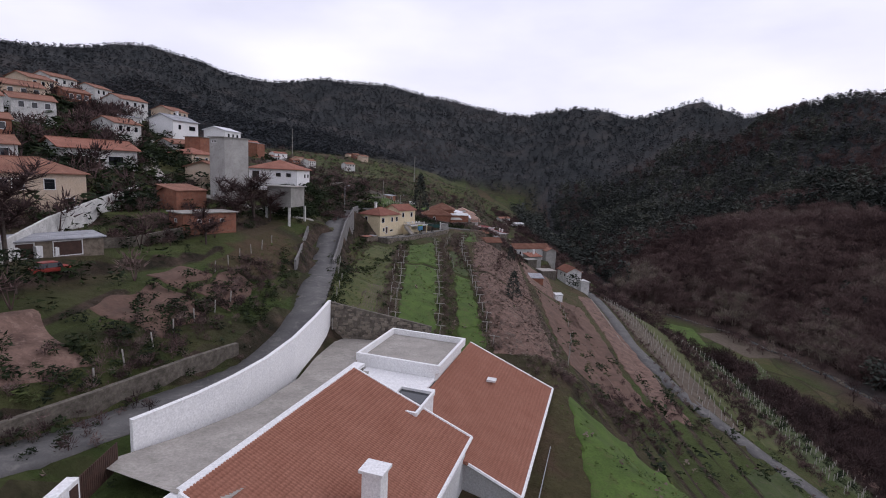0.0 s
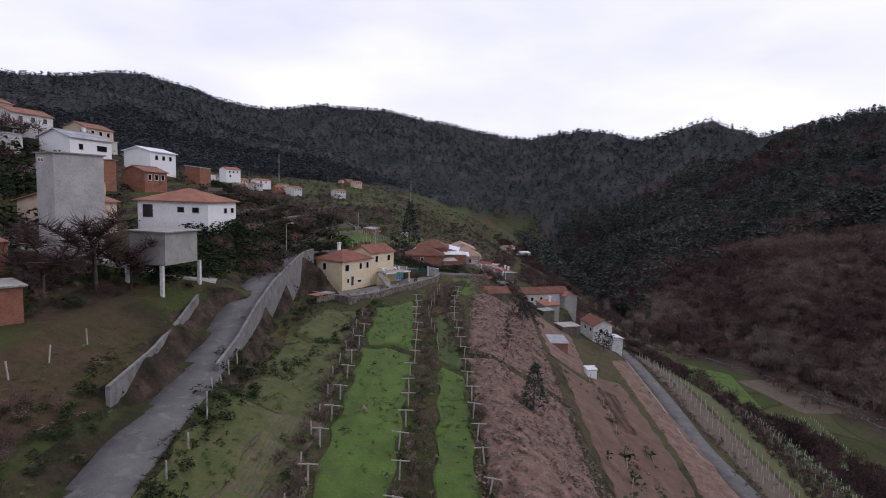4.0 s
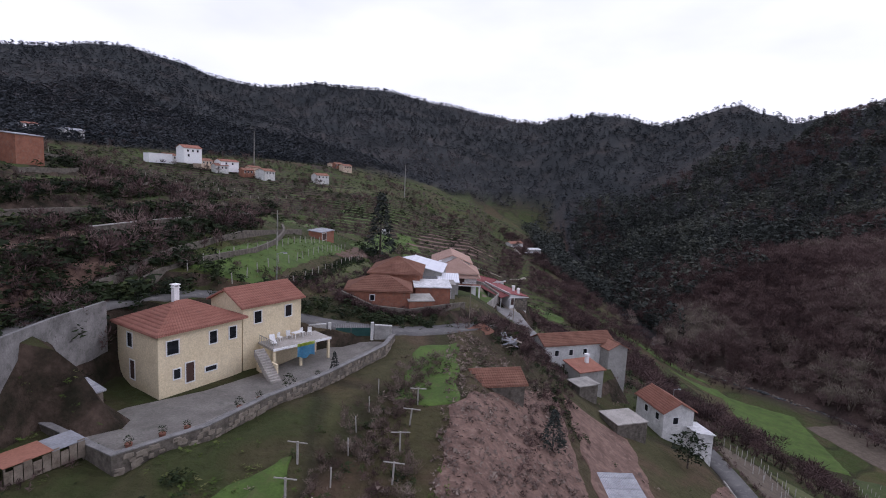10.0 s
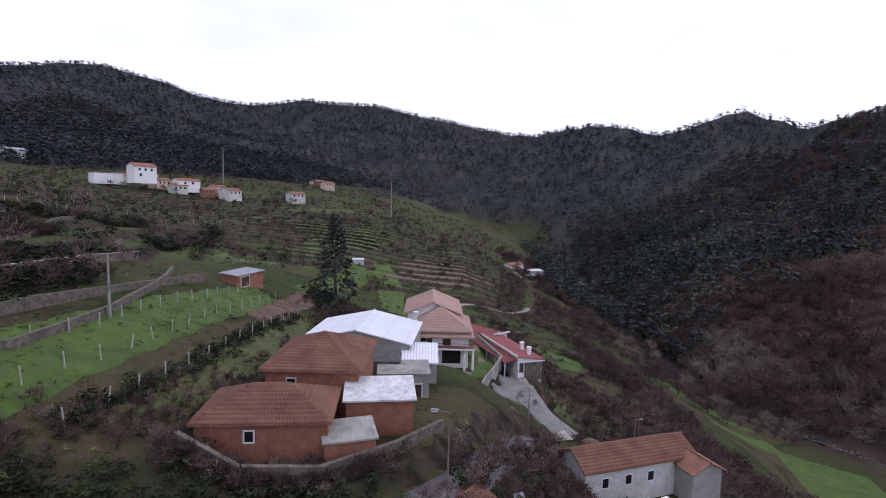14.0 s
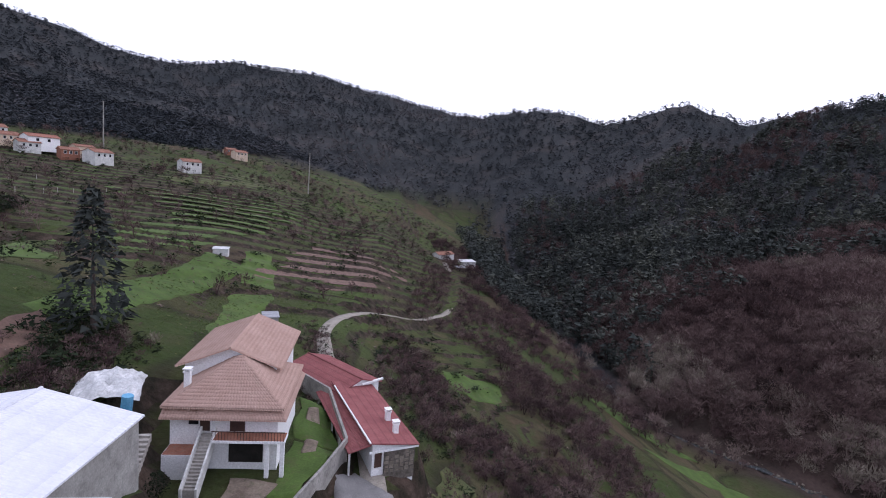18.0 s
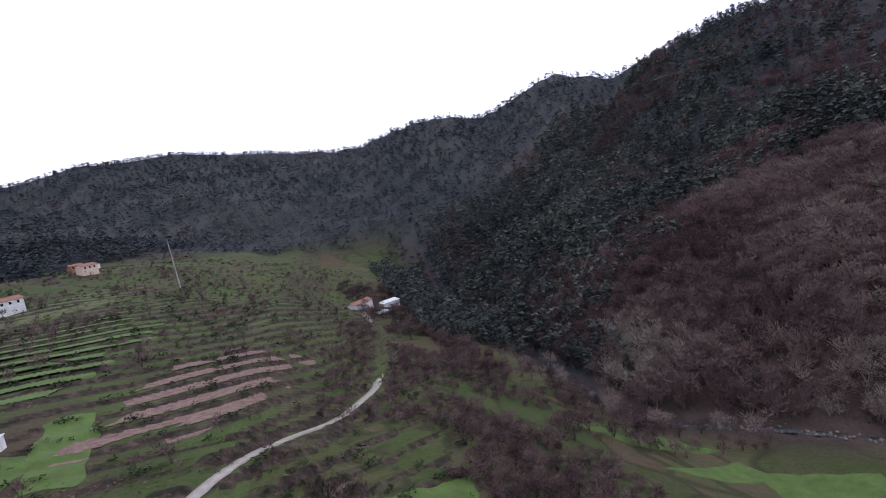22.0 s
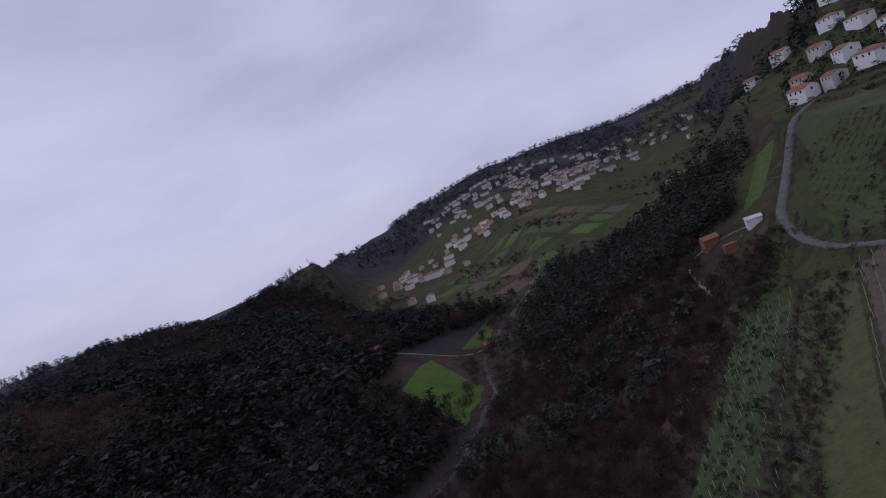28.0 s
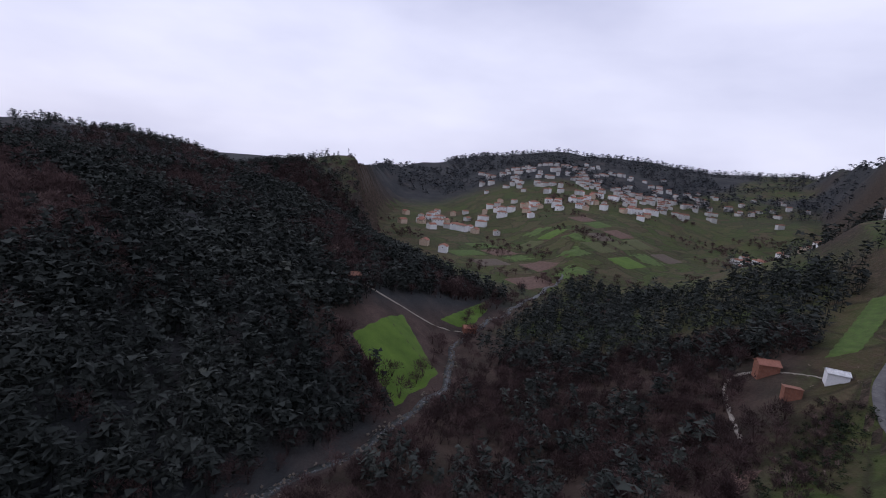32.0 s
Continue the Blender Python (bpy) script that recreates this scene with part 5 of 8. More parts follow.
# brick house group by the bend
house(-6.7, 205.2, 2, 9.2, 11, 4.6, "bare brick house under an old hipped tile roof", "hip", 2.4, 0.5, "brick", "clay_old", z=-18.9, windows=[("f", -2, 2.6, 0.8, 1.0)], tiled=True)
house(-8.4, 194.2, 8, 10.6, 7.2, 2.9, "low brick outbuilding under sagging clay tiles", "hip", 1.9, 0.4, "brick", "clay_old", z=-18.6, windows=[("f", -1.0, 1.2, 0.7, 0.9)], tiled=True)
house(0.4, 199.0, 10, 6.2, 4.6, 3.4, "brick lean-to under a pale sheet roof", "shed", 0.5, 0.3, "brick", "plastic", z=-19.4)
house(-1.2, 192.6, 20, 4.2, 3.0, 1.9, "small brick shed with a grey sheet roof", "shed", 0.5, 0.2, "brick", "concrete", z=-19.2)
house(-6.2, 226.0, 88, 12.6, 15.2, 4.2, "barn under a large white sheet roof", "gable", 1.7, 0.3, "grey_render", "white_sheet", z=-21.4)
house(1.2, 212.2, 8, 6.0, 5.0, 3.6, "grey rendered store with a dark open bay", "flat", 0.3, 0.2, "grey_render", "concrete", z=-21.6, doors=[("f", 0.6, 0.1, 3.0, 2.3), ("r", 0.0, 0.1, 3.0, 2.3)])
wall_run("garden_wall", [(-13.5, 188), (-8, 186.6), (-2.5, 188.6), (3, 193.5), (6.5, 200)], 0.45, 1.3, "stone", "overgrown rubble wall below the brick house", 1.6)

# pink-roofed house
PZ = -27.1
ph = house(4.0, 249.2, 3, 10.6, 11.4, 6.0, "large white house under a pale pink roof with front stairs", "hip", 3.3, 0.7, "white", "clay_pink", z=PZ,
           windows=[("f", -3.0, 3.7, 1.0, 1.2), ("r", -2, 3.5, 1.2, 1.2)], doors=[("f", 1.3, 3.02, 1.5, 2.1), ("f", -1.9, 3.02, 1.0, 2.1)], chimneys=[(-4.6, -3.0, 8.2)], tiled=True)
# a second, lower eave round the front and one side
for skirt in ([(-6.0, -6.7, 4.75), (6.3, -6.7, 4.75), (5.5, -5.5, 5.5), (-6.0, -5.5, 5.5)], [(6.3, -6.7, 4.75), (6.3, 6.2, 4.75), (5.2, 6.2, 5.55), (5.2, -5.2, 5.55)]):
    skirt_roof = part("roof", slab(bmesh.new(), skirt, 0.14), "clay_pink", ph)
    tile_courses(skirt_roof, skirt, "clay_pink")
# flat near-black panel paints the unlit inside of the open garage
part("garage_shade_panel", boxed(0.5, -5.78, -0.3, 3.9, -5.66, 2.35), "dark", ph, "dark panel painting the shade of the open garage bay")
part("balcony", boxed(-0.7, -7.6, 2.7, 6.4, -5.7, 2.95), "white", ph)
part("balcony_floor", boxed(-0.6, -7.5, 2.95, 6.3, -5.7, 2.97), "brick", ph, "reddish tiled balcony floor")
for k in range(24):
    part("baluster", boxed(-0.65 + k * 0.3, -7.56, 2.95, -0.61 + k * 0.3, -7.52, 3.85), "shutter", ph)
part("railing", boxed(-0.7, -7.58, 3.85, 6.4, -7.5, 3.93), "shutter", ph)
for px_ in (4.6, 6.1):
    part("pillar", boxed(px_ - 0.2, -7.3, -2.0, px_ + 0.2, -6.9, 2.7), "white", ph)
part("porch", boxed(-5.3, -7.8, -2.0, -2.3, -5.7, 1.5), "white", ph)
part("porch_floor", boxed(-5.25, -7.75, 1.5, -2.3, -5.7, 1.53), "brick", ph, "reddish tiled porch floor")
for k in range(17):
    part("step", boxed(-2.1, -5.9 - 0.3 * (k + 1), 2.6 - 0.19 * (k + 1) - 0.4, -0.9, -5.9 - 0.3 * k, 2.9 - 0.19 * k), "paving", ph)
for px_ in (-2.3, -0.9):
    bm = bmesh.new()
    slab(bm, [(px_, -11.4, 0.2), (px_ + 0.2, -11.4, 0.2), (px_ + 0.2, -5.8, 3.55), (px_, -5.8, 3.55)], 1.4)
    part("stair_wall", bm, "white_old", ph)
house(2.2, 256.6, 94, 13.0, 10.0, 7.7, "upper storey of the pink-roofed house under a gabled roof", "gable", 2.3, 0.8, "white", "clay_pink", z=PZ, tiled=True)

# dark red roofed house and its drive
rh = house(18.4, 257.3, 112, 18, 5.2, 2.3, "long low white house under a dark red single-pitch sheet roof", "shed", 1.0, 0.45, "white", "red_sheet", z=-30.3,
           windows=[("f", 2.0, 1.0, 1.0, 1.1)], doors=[("l", 1.9, 0.1, 0.9, 1.9)], chimneys=[(-6.6, -1.0, 3.9), (-3.2, -1.2, 3.9)])
part("flashing", boxed(-9.5, 2.98, 3.4, 7.5, 3.14, 3.58), "white", rh, "white edge flashing")
part("fascia", boxed(-9.46, -2.95, 2.14, -9.38, 3.1, 2.36), "white", rh)
part("stone_cladding", boxed(-9.3, -2.55, -1.6, -9.02, 1.2, 2.0), "stone", rh, "rough stone cladding")
for k in range(26):
    rw_, rh_ = 0.34 + 0.2 * math.sin(k * 2.3) ** 2, 0.26 + 0.16 * math.sin(k * 1.7) ** 2
    ry_, rz_ = -2.4 + (k % 6) * 0.62, -0.5 + (k // 6) * 0.5 + 0.1 * math.sin(k * 3.1)
    part("stone", boxed(-9.36, ry_, rz_, -9.28, ry_ + rw_, rz_ + rh_), "rubble", rh)
part("roof", slab(bmesh.new(), [(9.0, 5.3, 2.2), (-8.6, 5.3, 2.2), (-8.6, 2.7, 2.75), (9.0, 2.7, 2.75)], 0.14), "red_sheet", rh, "lower red sheet roof")
for px_ in (-8.3, -4, 0, 4, 8):
    part("post", boxed(px_ - 0.12, 5.0, -1.5, px_ + 0.12, 5.2, 2.05), "white_old", rh)
fw = house(11.6, 269.9, 134, 13.2, 7.2, 2.3, "rear wing of the low house under dark red sheets", "gable", 1.2, 0.4, "white", "red_sheet", z=-29.9)
part("flashing", boxed(-7.2, -4.0, 2.62, -6.9, 0.0, 2.86), "white", fw, "white edge flashing")
# stone houses below the road
house(30.4, 216.6, 21, 16.6, 5.8, 4.6, "old stone farmhouse under a worn clay tile roof", "gable", 1.7, 0.4, "white_old", "clay_old", z=-34.3,
      windows=[("f", -5.4, 2.2, 0.9, 1.2), ("f", -2.0, 2.2, 0.9, 1.2), ("f", 1.4, 2.2, 0.9, 1.2)], doors=[("f", -8.0, 0.3, 1.0, 2.0)], deep=5, tiled=True)
house(38.4, 216.8, 111, 6.4, 4.6, 4.0, "side wing of the stone farmhouse with a timber gallery", "gable", 1.3, 0.4, "grey_render", "clay_old", z=-34.3, doors=[("r", 0.5, 0.1, 2.4, 1.9)], deep=6)
house(30.2, 203.6, 27, 5.6, 4.6, 2.4, "small outhouse with clay tiles and a stubby chimney", "shed", 0.8, 0.35, "grey_render", "clay", z=-33.6, chimneys=[(1.0, 0.6, 4.4)], deep=5)
house(28.5, 196.5, 27, 4.0, 3.2, 1.9, "low outhouse with a pale slab roof", "flat", 0.2, 0.3, "stone", "concrete", z=-33.4, deep=4)
house(44.6, 200.0, 104, 8.4, 6.0, 4.6, "white stone house under a clay tile roof", "gable", 1.8, 0.4, "white_old", "clay", z=-40.2,
      windows=[("b", -2.4, 2.6, 1.0, 1.2), ("b", 1.0, 2.6, 1.0, 1.2), ("l", 0.6, 2.4, 1.0, 1.2)], deep=6, tiled=True)
house(49.2, 196.6, 104, 4.6, 3.4, 2.0, "lean-to under a pale sheet roof beside the white stone house", "shed", 0.6, 0.3, "white_old", "plastic", z=-41.0, deep=5)
house(25.6, 163.6, 4, 4.4, 5.2, 2.2, "brick shed under a pale blue-grey sheet roof", "shed", 0.5, 0.25, "brick", "grey_sheet", z=-34.0, deep=4)
house(33.4, 188.5, 20, 5.6, 5.0, 0.5, "flat concrete slab roof of a sunken store", "flat", 0, 0.1, "stone", "paving", z=-34.4, deep=4)
house(31.4, 153.2, 10, 2.2, 1.8, 1.7, "small white hut beside the vegetable plot", "shed", 0.3, 0.15, "white", "plastic", z=ground(31.4, 153.2))
house(10.8, 171.2, 16, 6.4, 5.2, 2.0, "dark timber shed under a clay tile roof", "gable", 1.2, 0.35, "stone", "clay_old", z=-24.0, tiled=True)
house(8.4, 189.0, 60, 5.2, 3.6, 2.0, "stone granary under a clay tile roof", "gable", 1.0, 0.35, "stone", "clay_old", z=-23.4, tiled=True)
house(-28.2, 149.6, 66, 3.6, 2.6, 2.0, "lean-to shelter under a grey sheet roof", "shed", 0.5, 0.2, "wood", "grey_sheet", z=-19.9)
house(-33.5, 246, 80, 8.0, 3.6, 2.2, "long brick shed with a dark open front", "shed", 0.4, 0.3, "brick", "grey_sheet", doors=[("f", -2, 0.1, 2.6, 1.8)], z=ground(-33.5, 246))
house(-6, 300, 20, 3.0, 3.0, 2.0, "small grey field hut with a sheet roof", "shed", 0.4, 0.2, "grey_render", "grey_sheet")
house(-31, 341, 10, 4.0, 2.6, 1.6, "small white field shelter", "shed", 0.3, 0.2, "white_old", "plastic")

# village on the slope above the road
V = "hillside village houses"
house(-47.6, 135.8, 90, 10.8, 12.4, 5.6, "white two-storey house under a hipped clay roof", "hip", 2.3, 0.6, "white", "clay", z=-6.6,
      windows=[("f", 1.0, 3.4, 1.2, 0.9), ("f", 3.8, 3.4, 1.2, 0.9), ("l", 4.4, 2.6, 1.8, 2.2), ("l", -1.4, 3.6, 1.2, 0.9), ("l", -4.0, 3.6, 1.2, 0.9)], deep=7.0, group=V)
house(-58.5, 121, 90, 10, 8, 4.6, "peach rendered house beside the white house", "gable", 1.4, 0.5, "peach", "clay_old", z=-6.0, windows=[("f", -2, 2.8, 1.2, 1.2)], chimneys=[(2, -2, 7.0)], group=V)
b2 = house(-37.4, 110.4, 80, 6.0, 5.4, 4.2, "pale grey rendered block raised on posts", "flat", 0, 0.4, "grey_render", "concrete", z=-8.8, deep=0.0, group=V)
for px_, py_ in ((-3.5, -2.6), (3.5, -2.6), (-3.5, 2.6), (3.5, 2.6)):
    part("post", boxed(px_ - 0.2, py_ - 0.2, -6.5, px_ + 0.2, py_ + 0.2, 0.0), "white_old", b2)
tw = house(-49.6, 110.0, 60, 5.8, 5.0, 13.2, "tall windowless grey concrete tower raised on columns", "flat", 0, 0.25, "pale_concrete", "concrete", z=-8.2, deep=0.0, name="tower", category="tower",
           windows=[("l", 1.4, 12.2, 0.5, 0.35), ("l", 0.5, 12.2, 0.5, 0.35), ("l", 1.2, 1.0, 0.4, 0.5), ("l", 0.5, 1.0, 0.4, 0.5)])
for px_ in (-2.3, 2.3):
    for py_ in (-2.0, 2.0):
        part("column", boxed(px_ - 0.25, py_ - 0.25, -6.5, px_ + 0.25, py_ + 0.25, 0.0), "concrete", tw)
house(-44.6, 88.4, 54, 9.4, 5.0, 3.4, "low bare brick shed with a slab roof", "flat", 0, 0.35, "brick", "concrete", windows=[("l", 0, 1.9, 0.6, 0.5), ("f", -2, 1.9, 0.5, 0.4), ("f", 0, 1.9, 0.5, 0.4), ("f", 2, 1.9, 0.5, 0.4)], z=-12.2, group=V)
house(-53.5, 98, 70, 7, 5, 4.4, "unfinished brick house with a stepped parapet", "shed", 1.0, 0.2, "brick", "clay_old", z=-10.2, group=V)
house(-66.5, 76.5, 55, 14, 9, 6.4, "peach and white two-storey house under a hipped clay roof", "hip", 2.2, 0.5, "peach", "clay_old", z=-9.2,
      windows=[("f", -3.4, 3.9, 1.3, 1.5), ("f", -1.6, 3.9, 1.3, 1.5), ("f", 2.2, 3.9, 1.3, 1.5)], doors=[("f", 4.6, 0.3, 1.2, 2.2)], group=V)
house(-50.5, 42, 62, 12, 10, 7.5, "tall white house with a clay roof by the lane", "gable", 1.8, 0.5, "white", "clay", z=-13.5, windows=[("f", -2, 4.4, 1.2, 1.3), ("f", 2, 4.4, 1.2, 1.3), ("r", 0, 4.4, 1.2, 1.3)], group=V)
house(-80, 110, 60, 15, 9, 4.6, "white house with a broad clay roof and shaded porch", "gable", 2.0, 0.7, "white_old", "clay", z=-3.0, windows=[("f", -3, 1.6, 1.2, 1.3), ("f", 3, 1.2, 3.0, 1.8)], group=V)
house(-74, 141, 75, 8.5, 8, 5.2, "pale cream house under a clay roof", "hip", 1.7, 0.5, "peach", "clay", z=-3.4, windows=[("f", -2.4, 3.0, 0.9, 1.2), ("f", 1.0, 3.0, 0.9, 1.2)], group=V)
house(-84, 152, 75, 10, 6, 4.4, "house with a clay roof and glazed porch", "gable", 1.4, 0.5, "white_old", "clay_old", z=0.2, windows=[("f", 0, 2.2, 3.2, 1.4)], group=V)
house(-96, 172, 80, 12, 9, 5.4, "white gabled house with a tall chimney", "gable", 2.0, 0.5, "white", "grey_sheet", z=7.2, windows=[("f", -3, 2.6, 1.2, 1.4), ("f", 3, 2.6, 3.0, 1.4)], chimneys=[(4, 2, 8.6)], group=V)
house(-103, 157, 70, 7, 6, 6.0, "narrow white rendered village house", "shed", 0.8, 0.3, "white_old", "grey_sheet", z=6.0, windows=[("f", -1.5, 3.4, 0.9, 1.3), ("f", 1.5, 3.4, 0.9, 1.3)], group=V)
house(-76, 150, 80, 7, 5, 3.6, "bare brick annex with a flat slab roof", "flat", 0, 0.3, "brick", "concrete", z=3.0, group=V)
house(-88, 190, 85, 11, 8, 4.6, "long white house with a low roof", "gable", 1.3, 0.5, "white", "white_sheet", z=6.5, windows=[("f", -3, 2.4, 1.2, 1.2), ("f", 0, 2.4, 1.2, 1.2), ("f", 3, 2.4, 1.2, 1.2)], group=V)
house(-82, 205, 85, 6, 5, 3.2, "bare brick outbuilding below the houses", "shed", 0.5, 0.2, "brick", "grey_sheet", z=4.5, group=V)
house(-150, 158, 60, 13, 9, 5.4, "white house high on the slope", "gable", 1.6, 0.5, "white_old", "clay_old", z=15, windows=[("f", -3, 2.6, 1.3, 1.4), ("f", 2, 2.6, 1.3, 1.4)], group=V)
house(-160, 140, 60, 10, 7, 5.8, "unfinished brick house high on the slope", "flat", 0, 0.3, "brick", "concrete", z=15, group=V)
house(-140, 168, 70, 8, 6, 4.0, "low shed with a pale roof", "shed", 0.6, 0.3, "white_old", "plastic", z=13, group=V)
house(-128, 225, 80, 9, 6, 3.6, "pale shed beside terraces", "shed", 0.5, 0.3, "white_old", "plastic", group=V)
house(-186, 455, 60, 13, 9, 7.0, "large white house with a gabled clay roof", "gable", 2.2, 0.5, "white", "clay", z=10.5, windows=[("f", -3.5, 4.4, 1.2, 1.4), ("f", 0, 4.4, 1.2, 1.4), ("f", 3.5, 4.4, 1.2, 1.4), ("f", -3, 1.2, 1.2, 1.6)], group=V)
house(-206, 452, 60, 16, 7, 3.4, "long low white building", "flat", 0, 0.2, "white", "concrete", z=9.5, group=V)
house(-166, 468, 60, 14, 8, 4.2, "white bungalow with a clay roof", "gable", 1.5, 0.5, "white", "clay", z=5.8, windows=[("f", -3, 2, 1.3, 1.3), ("f", 2, 2, 1.3, 1.3)], group=V)
house(-150, 475, 60, 9, 6, 3.4, "low cream building beside the bungalow", "gable", 1.0, 0.4, "peach", "clay_old", z=3.6, group=V)
house(-136, 672, 70, 14, 7, 4.0, "pale farm building on the far terraces", "gable", 1.4, 0.4, "white_old", "clay", group=V)
house(-150, 690, 70, 9, 6, 3.6, "pale house on the far terraces", "gable", 1.2, 0.4, "peach", "clay", group=V)
house(46, 533, 40, 14, 7, 3.6, "farm building under a clay roof below the terraces", "gable", 1.6, 0.4, "white_old", "clay_old", group=V)
house(64, 546, 20, 11, 6, 3.4, "pale farm shed below the terraces", "shed", 0.8, 0.4, "white_old", "plastic", group=V)
house(56, 512, 30, 6, 4, 2.6, "small dark field shed", "shed", 0.5, 0.3, "wood", "grey_sheet", group=V)
house(-284, 474, 70, 14, 8, 4.6, "white house among terraces", "gable", 1.6, 0.5, "white_old", "grey_sheet", group=V)
house(-300, 455, 70, 10, 7, 4.2, "white house among terraces", "gable", 1.4, 0.5, "white", "clay", group=V)




# ---- white house with the orange roof ----
def first_house():
    e = thing("modern_house", -0.4, 45.4, -30.7, -16, "modern white house under orange tile roofs with a flat roof deck", "house")
    lo, hi = -17.8 + 29, -22.6 + 29          # plane falls to the east
    pa = [(2.6, -21.4, hi), (2.6, 0.2, hi), (-9.6, 0.2, lo), (-9.6, -21.4, lo)]
    tile_courses(part("roof", slab(bmesh.new(), pa, 0.25), "clay_new", e, "new orange clay tile roof"), pa, "clay_new", 0.26, 0.42)
    lo_b, hi_b = -21.9 + 29, -26.7 + 29
    pb = [(7.8, -0.8, hi_b), (7.8, 24.6, hi_b), (-4.0, 24.6, lo_b), (-4.0, -0.8, lo_b)]
    tile_courses(part("roof", slab(bmesh.new(), pb, 0.25), "clay_new", e, "new orange clay tile roof"), pb, "clay_new", 0.26, 0.42)
    for (x0, y0, z0), (x1, y1, z1) in (((-9.7, 0.3, lo), (2.7, 0.3, hi)), ((-9.7, -21.4, lo), (-9.7, 0.3, lo)), ((2.7, -21.4, hi), (2.7, 0.3, hi)),
                                       ((-4, 24.7, lo_b), (7.9, 24.7, hi_b)), ((7.9, -0.9, hi_b), (7.9, 24.7, hi_b)), ((2.8, -0.9, hi_b + 2.1), (7.9, -0.9, hi_b)), ((-9.7, -21.5, lo), (2.7, -21.5, hi))):
        part("roof_edge", tube(bmesh.new(), (x0, y0, z0 - 0.02), (x1, y1, z1 - 0.02), 0.17, 0.17, 6), "white", e)
    wa = bmesh.new()
    for poly in ([(-9.3, -21, lo - .3), (2.3, -21, hi - .3), (2.3, -21, -6), (-9.3, -21, -6)], [(-9.3, -0.1, lo - .3), (2.3, -0.1, hi - .3), (2.3, -0.1, -6), (-9.3, -0.1, -6)],
                 [(-9.3, -21, lo - .3), (-9.3, -0.1, lo - .3), (-9.3, -0.1, -6), (-9.3, -21, -6)], [(2.3, -21, hi - .3), (2.3, -0.1, hi - .3), (2.3, -0.1, -6), (2.3, -21, -6)],
                 [(-3.7, 24.3, lo_b - .3), (7.3, 24.3, hi_b - .3), (7.3, 24.3, -6), (-3.7, 24.3, -6)], [(-3.7, -0.5, lo_b - .3), (7.3, -0.5, hi_b - .3), (7.3, -0.5, -6), (-3.7, -0.5, -6)],
                 [(7.3, -0.5, hi_b - .3), (7.3, 24.3, hi_b - .3), (7.3, 24.3, -6), (7.3, -0.5, -6)], [(-3.7, -0.5, lo_b - .3), (-3.7, 24.3, lo_b - .3), (-3.7, 24.3, -6), (-3.7, -0.5, -6)]):
        wa.faces.new([wa.verts.new(p) for p in poly])
    bmesh.ops.solidify(wa, geom=wa.faces[:], thickness=0.25)
    split_part("wall", wa, "white", e)
    # flat roof deck with a white parapet
    d0 = -20.3 + 29
    part("deck_block", boxed(-14.0, 9.6, -3, -4.1, 20.4, d0 - 0.5), "white", e)
    part("deck_gravel", boxed(-13.7, 9.9, d0 - 0.5, -4.4, 20.1, d0 - 0.42), "paving", e, "pale gravel deck")
    for b4 in ((-14.1, 9.5, -3.6, 9.85), (-14.1, 20.15, -3.6, 20.5), (-14.1, 9.85, -13.75, 20.15), (-3.95, 9.85, -3.6, 20.15)):
        part("parapet", boxed(b4[0], b4[1], d0 - 0.6, b4[2], b4[3], d0 + 0.3), "white", e)
    part("canopy", boxed(-12.6, 2.2, d0 - 1.5, -4.1, 9.5, d0 - 1.25), "white", e)
    # thin near-black sheet on the canopy paints the shade of an opening
    part("opening_shade", boxed(-11.6, 3.4, d0 - 1.25, -7.0, 4.4, d0 - 1.2), "dark", e)
    # rooflight box
    part("rooflight", boxed(-5.8, -1.6, hi_b, -2.2, 3.4, -20.6 + 29), "white", e)
    for b4 in ((-5.9, -1.7, -2.1, -1.45), (-5.9, 3.25, -2.1, 3.5), (-5.9, -1.45, -5.65, 3.25), (-2.35, -1.45, -2.1, 3.25)):
        part("rim", boxed(b4[0], b4[1], -20.6 + 29, b4[2], b4[3], -20.25 + 29), "white", e)
    part("pane", boxed(-5.6, -1.4, -20.58 + 29, -2.4, 3.2, -20.5 + 29), "glass", e)
    part("hatch", boxed(-4.4, 3.9, -20.9 + 29, -2.4, 4.5, -20.5 + 29), "white", e)
    part("roof_window", boxed(0.5, 16.0, -23.6 + 29, 1.6, 17.0, -23.35 + 29), "frame", e)
    ch = part("chimney", boxed(-1.2, -14.6, 6.4, 0.2, -13.4, -18.4 + 29), "white", e)
    part("cap", boxed(-1.4, -14.8, -18.4 + 29, 0.4, -13.2, -18.2 + 29), "white", ch)
    # balconies on the valley side
    for z0 in (-0.9, 2.0):
        part("balcony", boxed(7.3, 2.0, z0 - 2.6, 9.2, 23.5, z0 - 2.3), "white", e)
        rb = bmesh.new()
        for k in range(36):
            box(rb, 9.12, 2.0 + k * 0.6, z0 - 2.3, 9.16, 2.04 + k * 0.6, z0 - 1.3)
        box(rb, 9.1, 2.0, z0 - 1.3, 9.18, 23.5, z0 - 1.24)
        part("railing", rb, "steel", e)
    for y_ in (4, 8, 13, 18, 22):
        window(e, "r", y_, -1.5, 1.6, 2.1, (7.45, 12))
        window(e, "r", y_, -4.8, 1.6, 2.1, (7.45, 12))
    window(e, "f", 1.0, -1.0, 1.4, 1.2, (3, 21.15))
    window(e, "f", 5.2, 0.2, 1.2, 1.2, (3, 0.7))
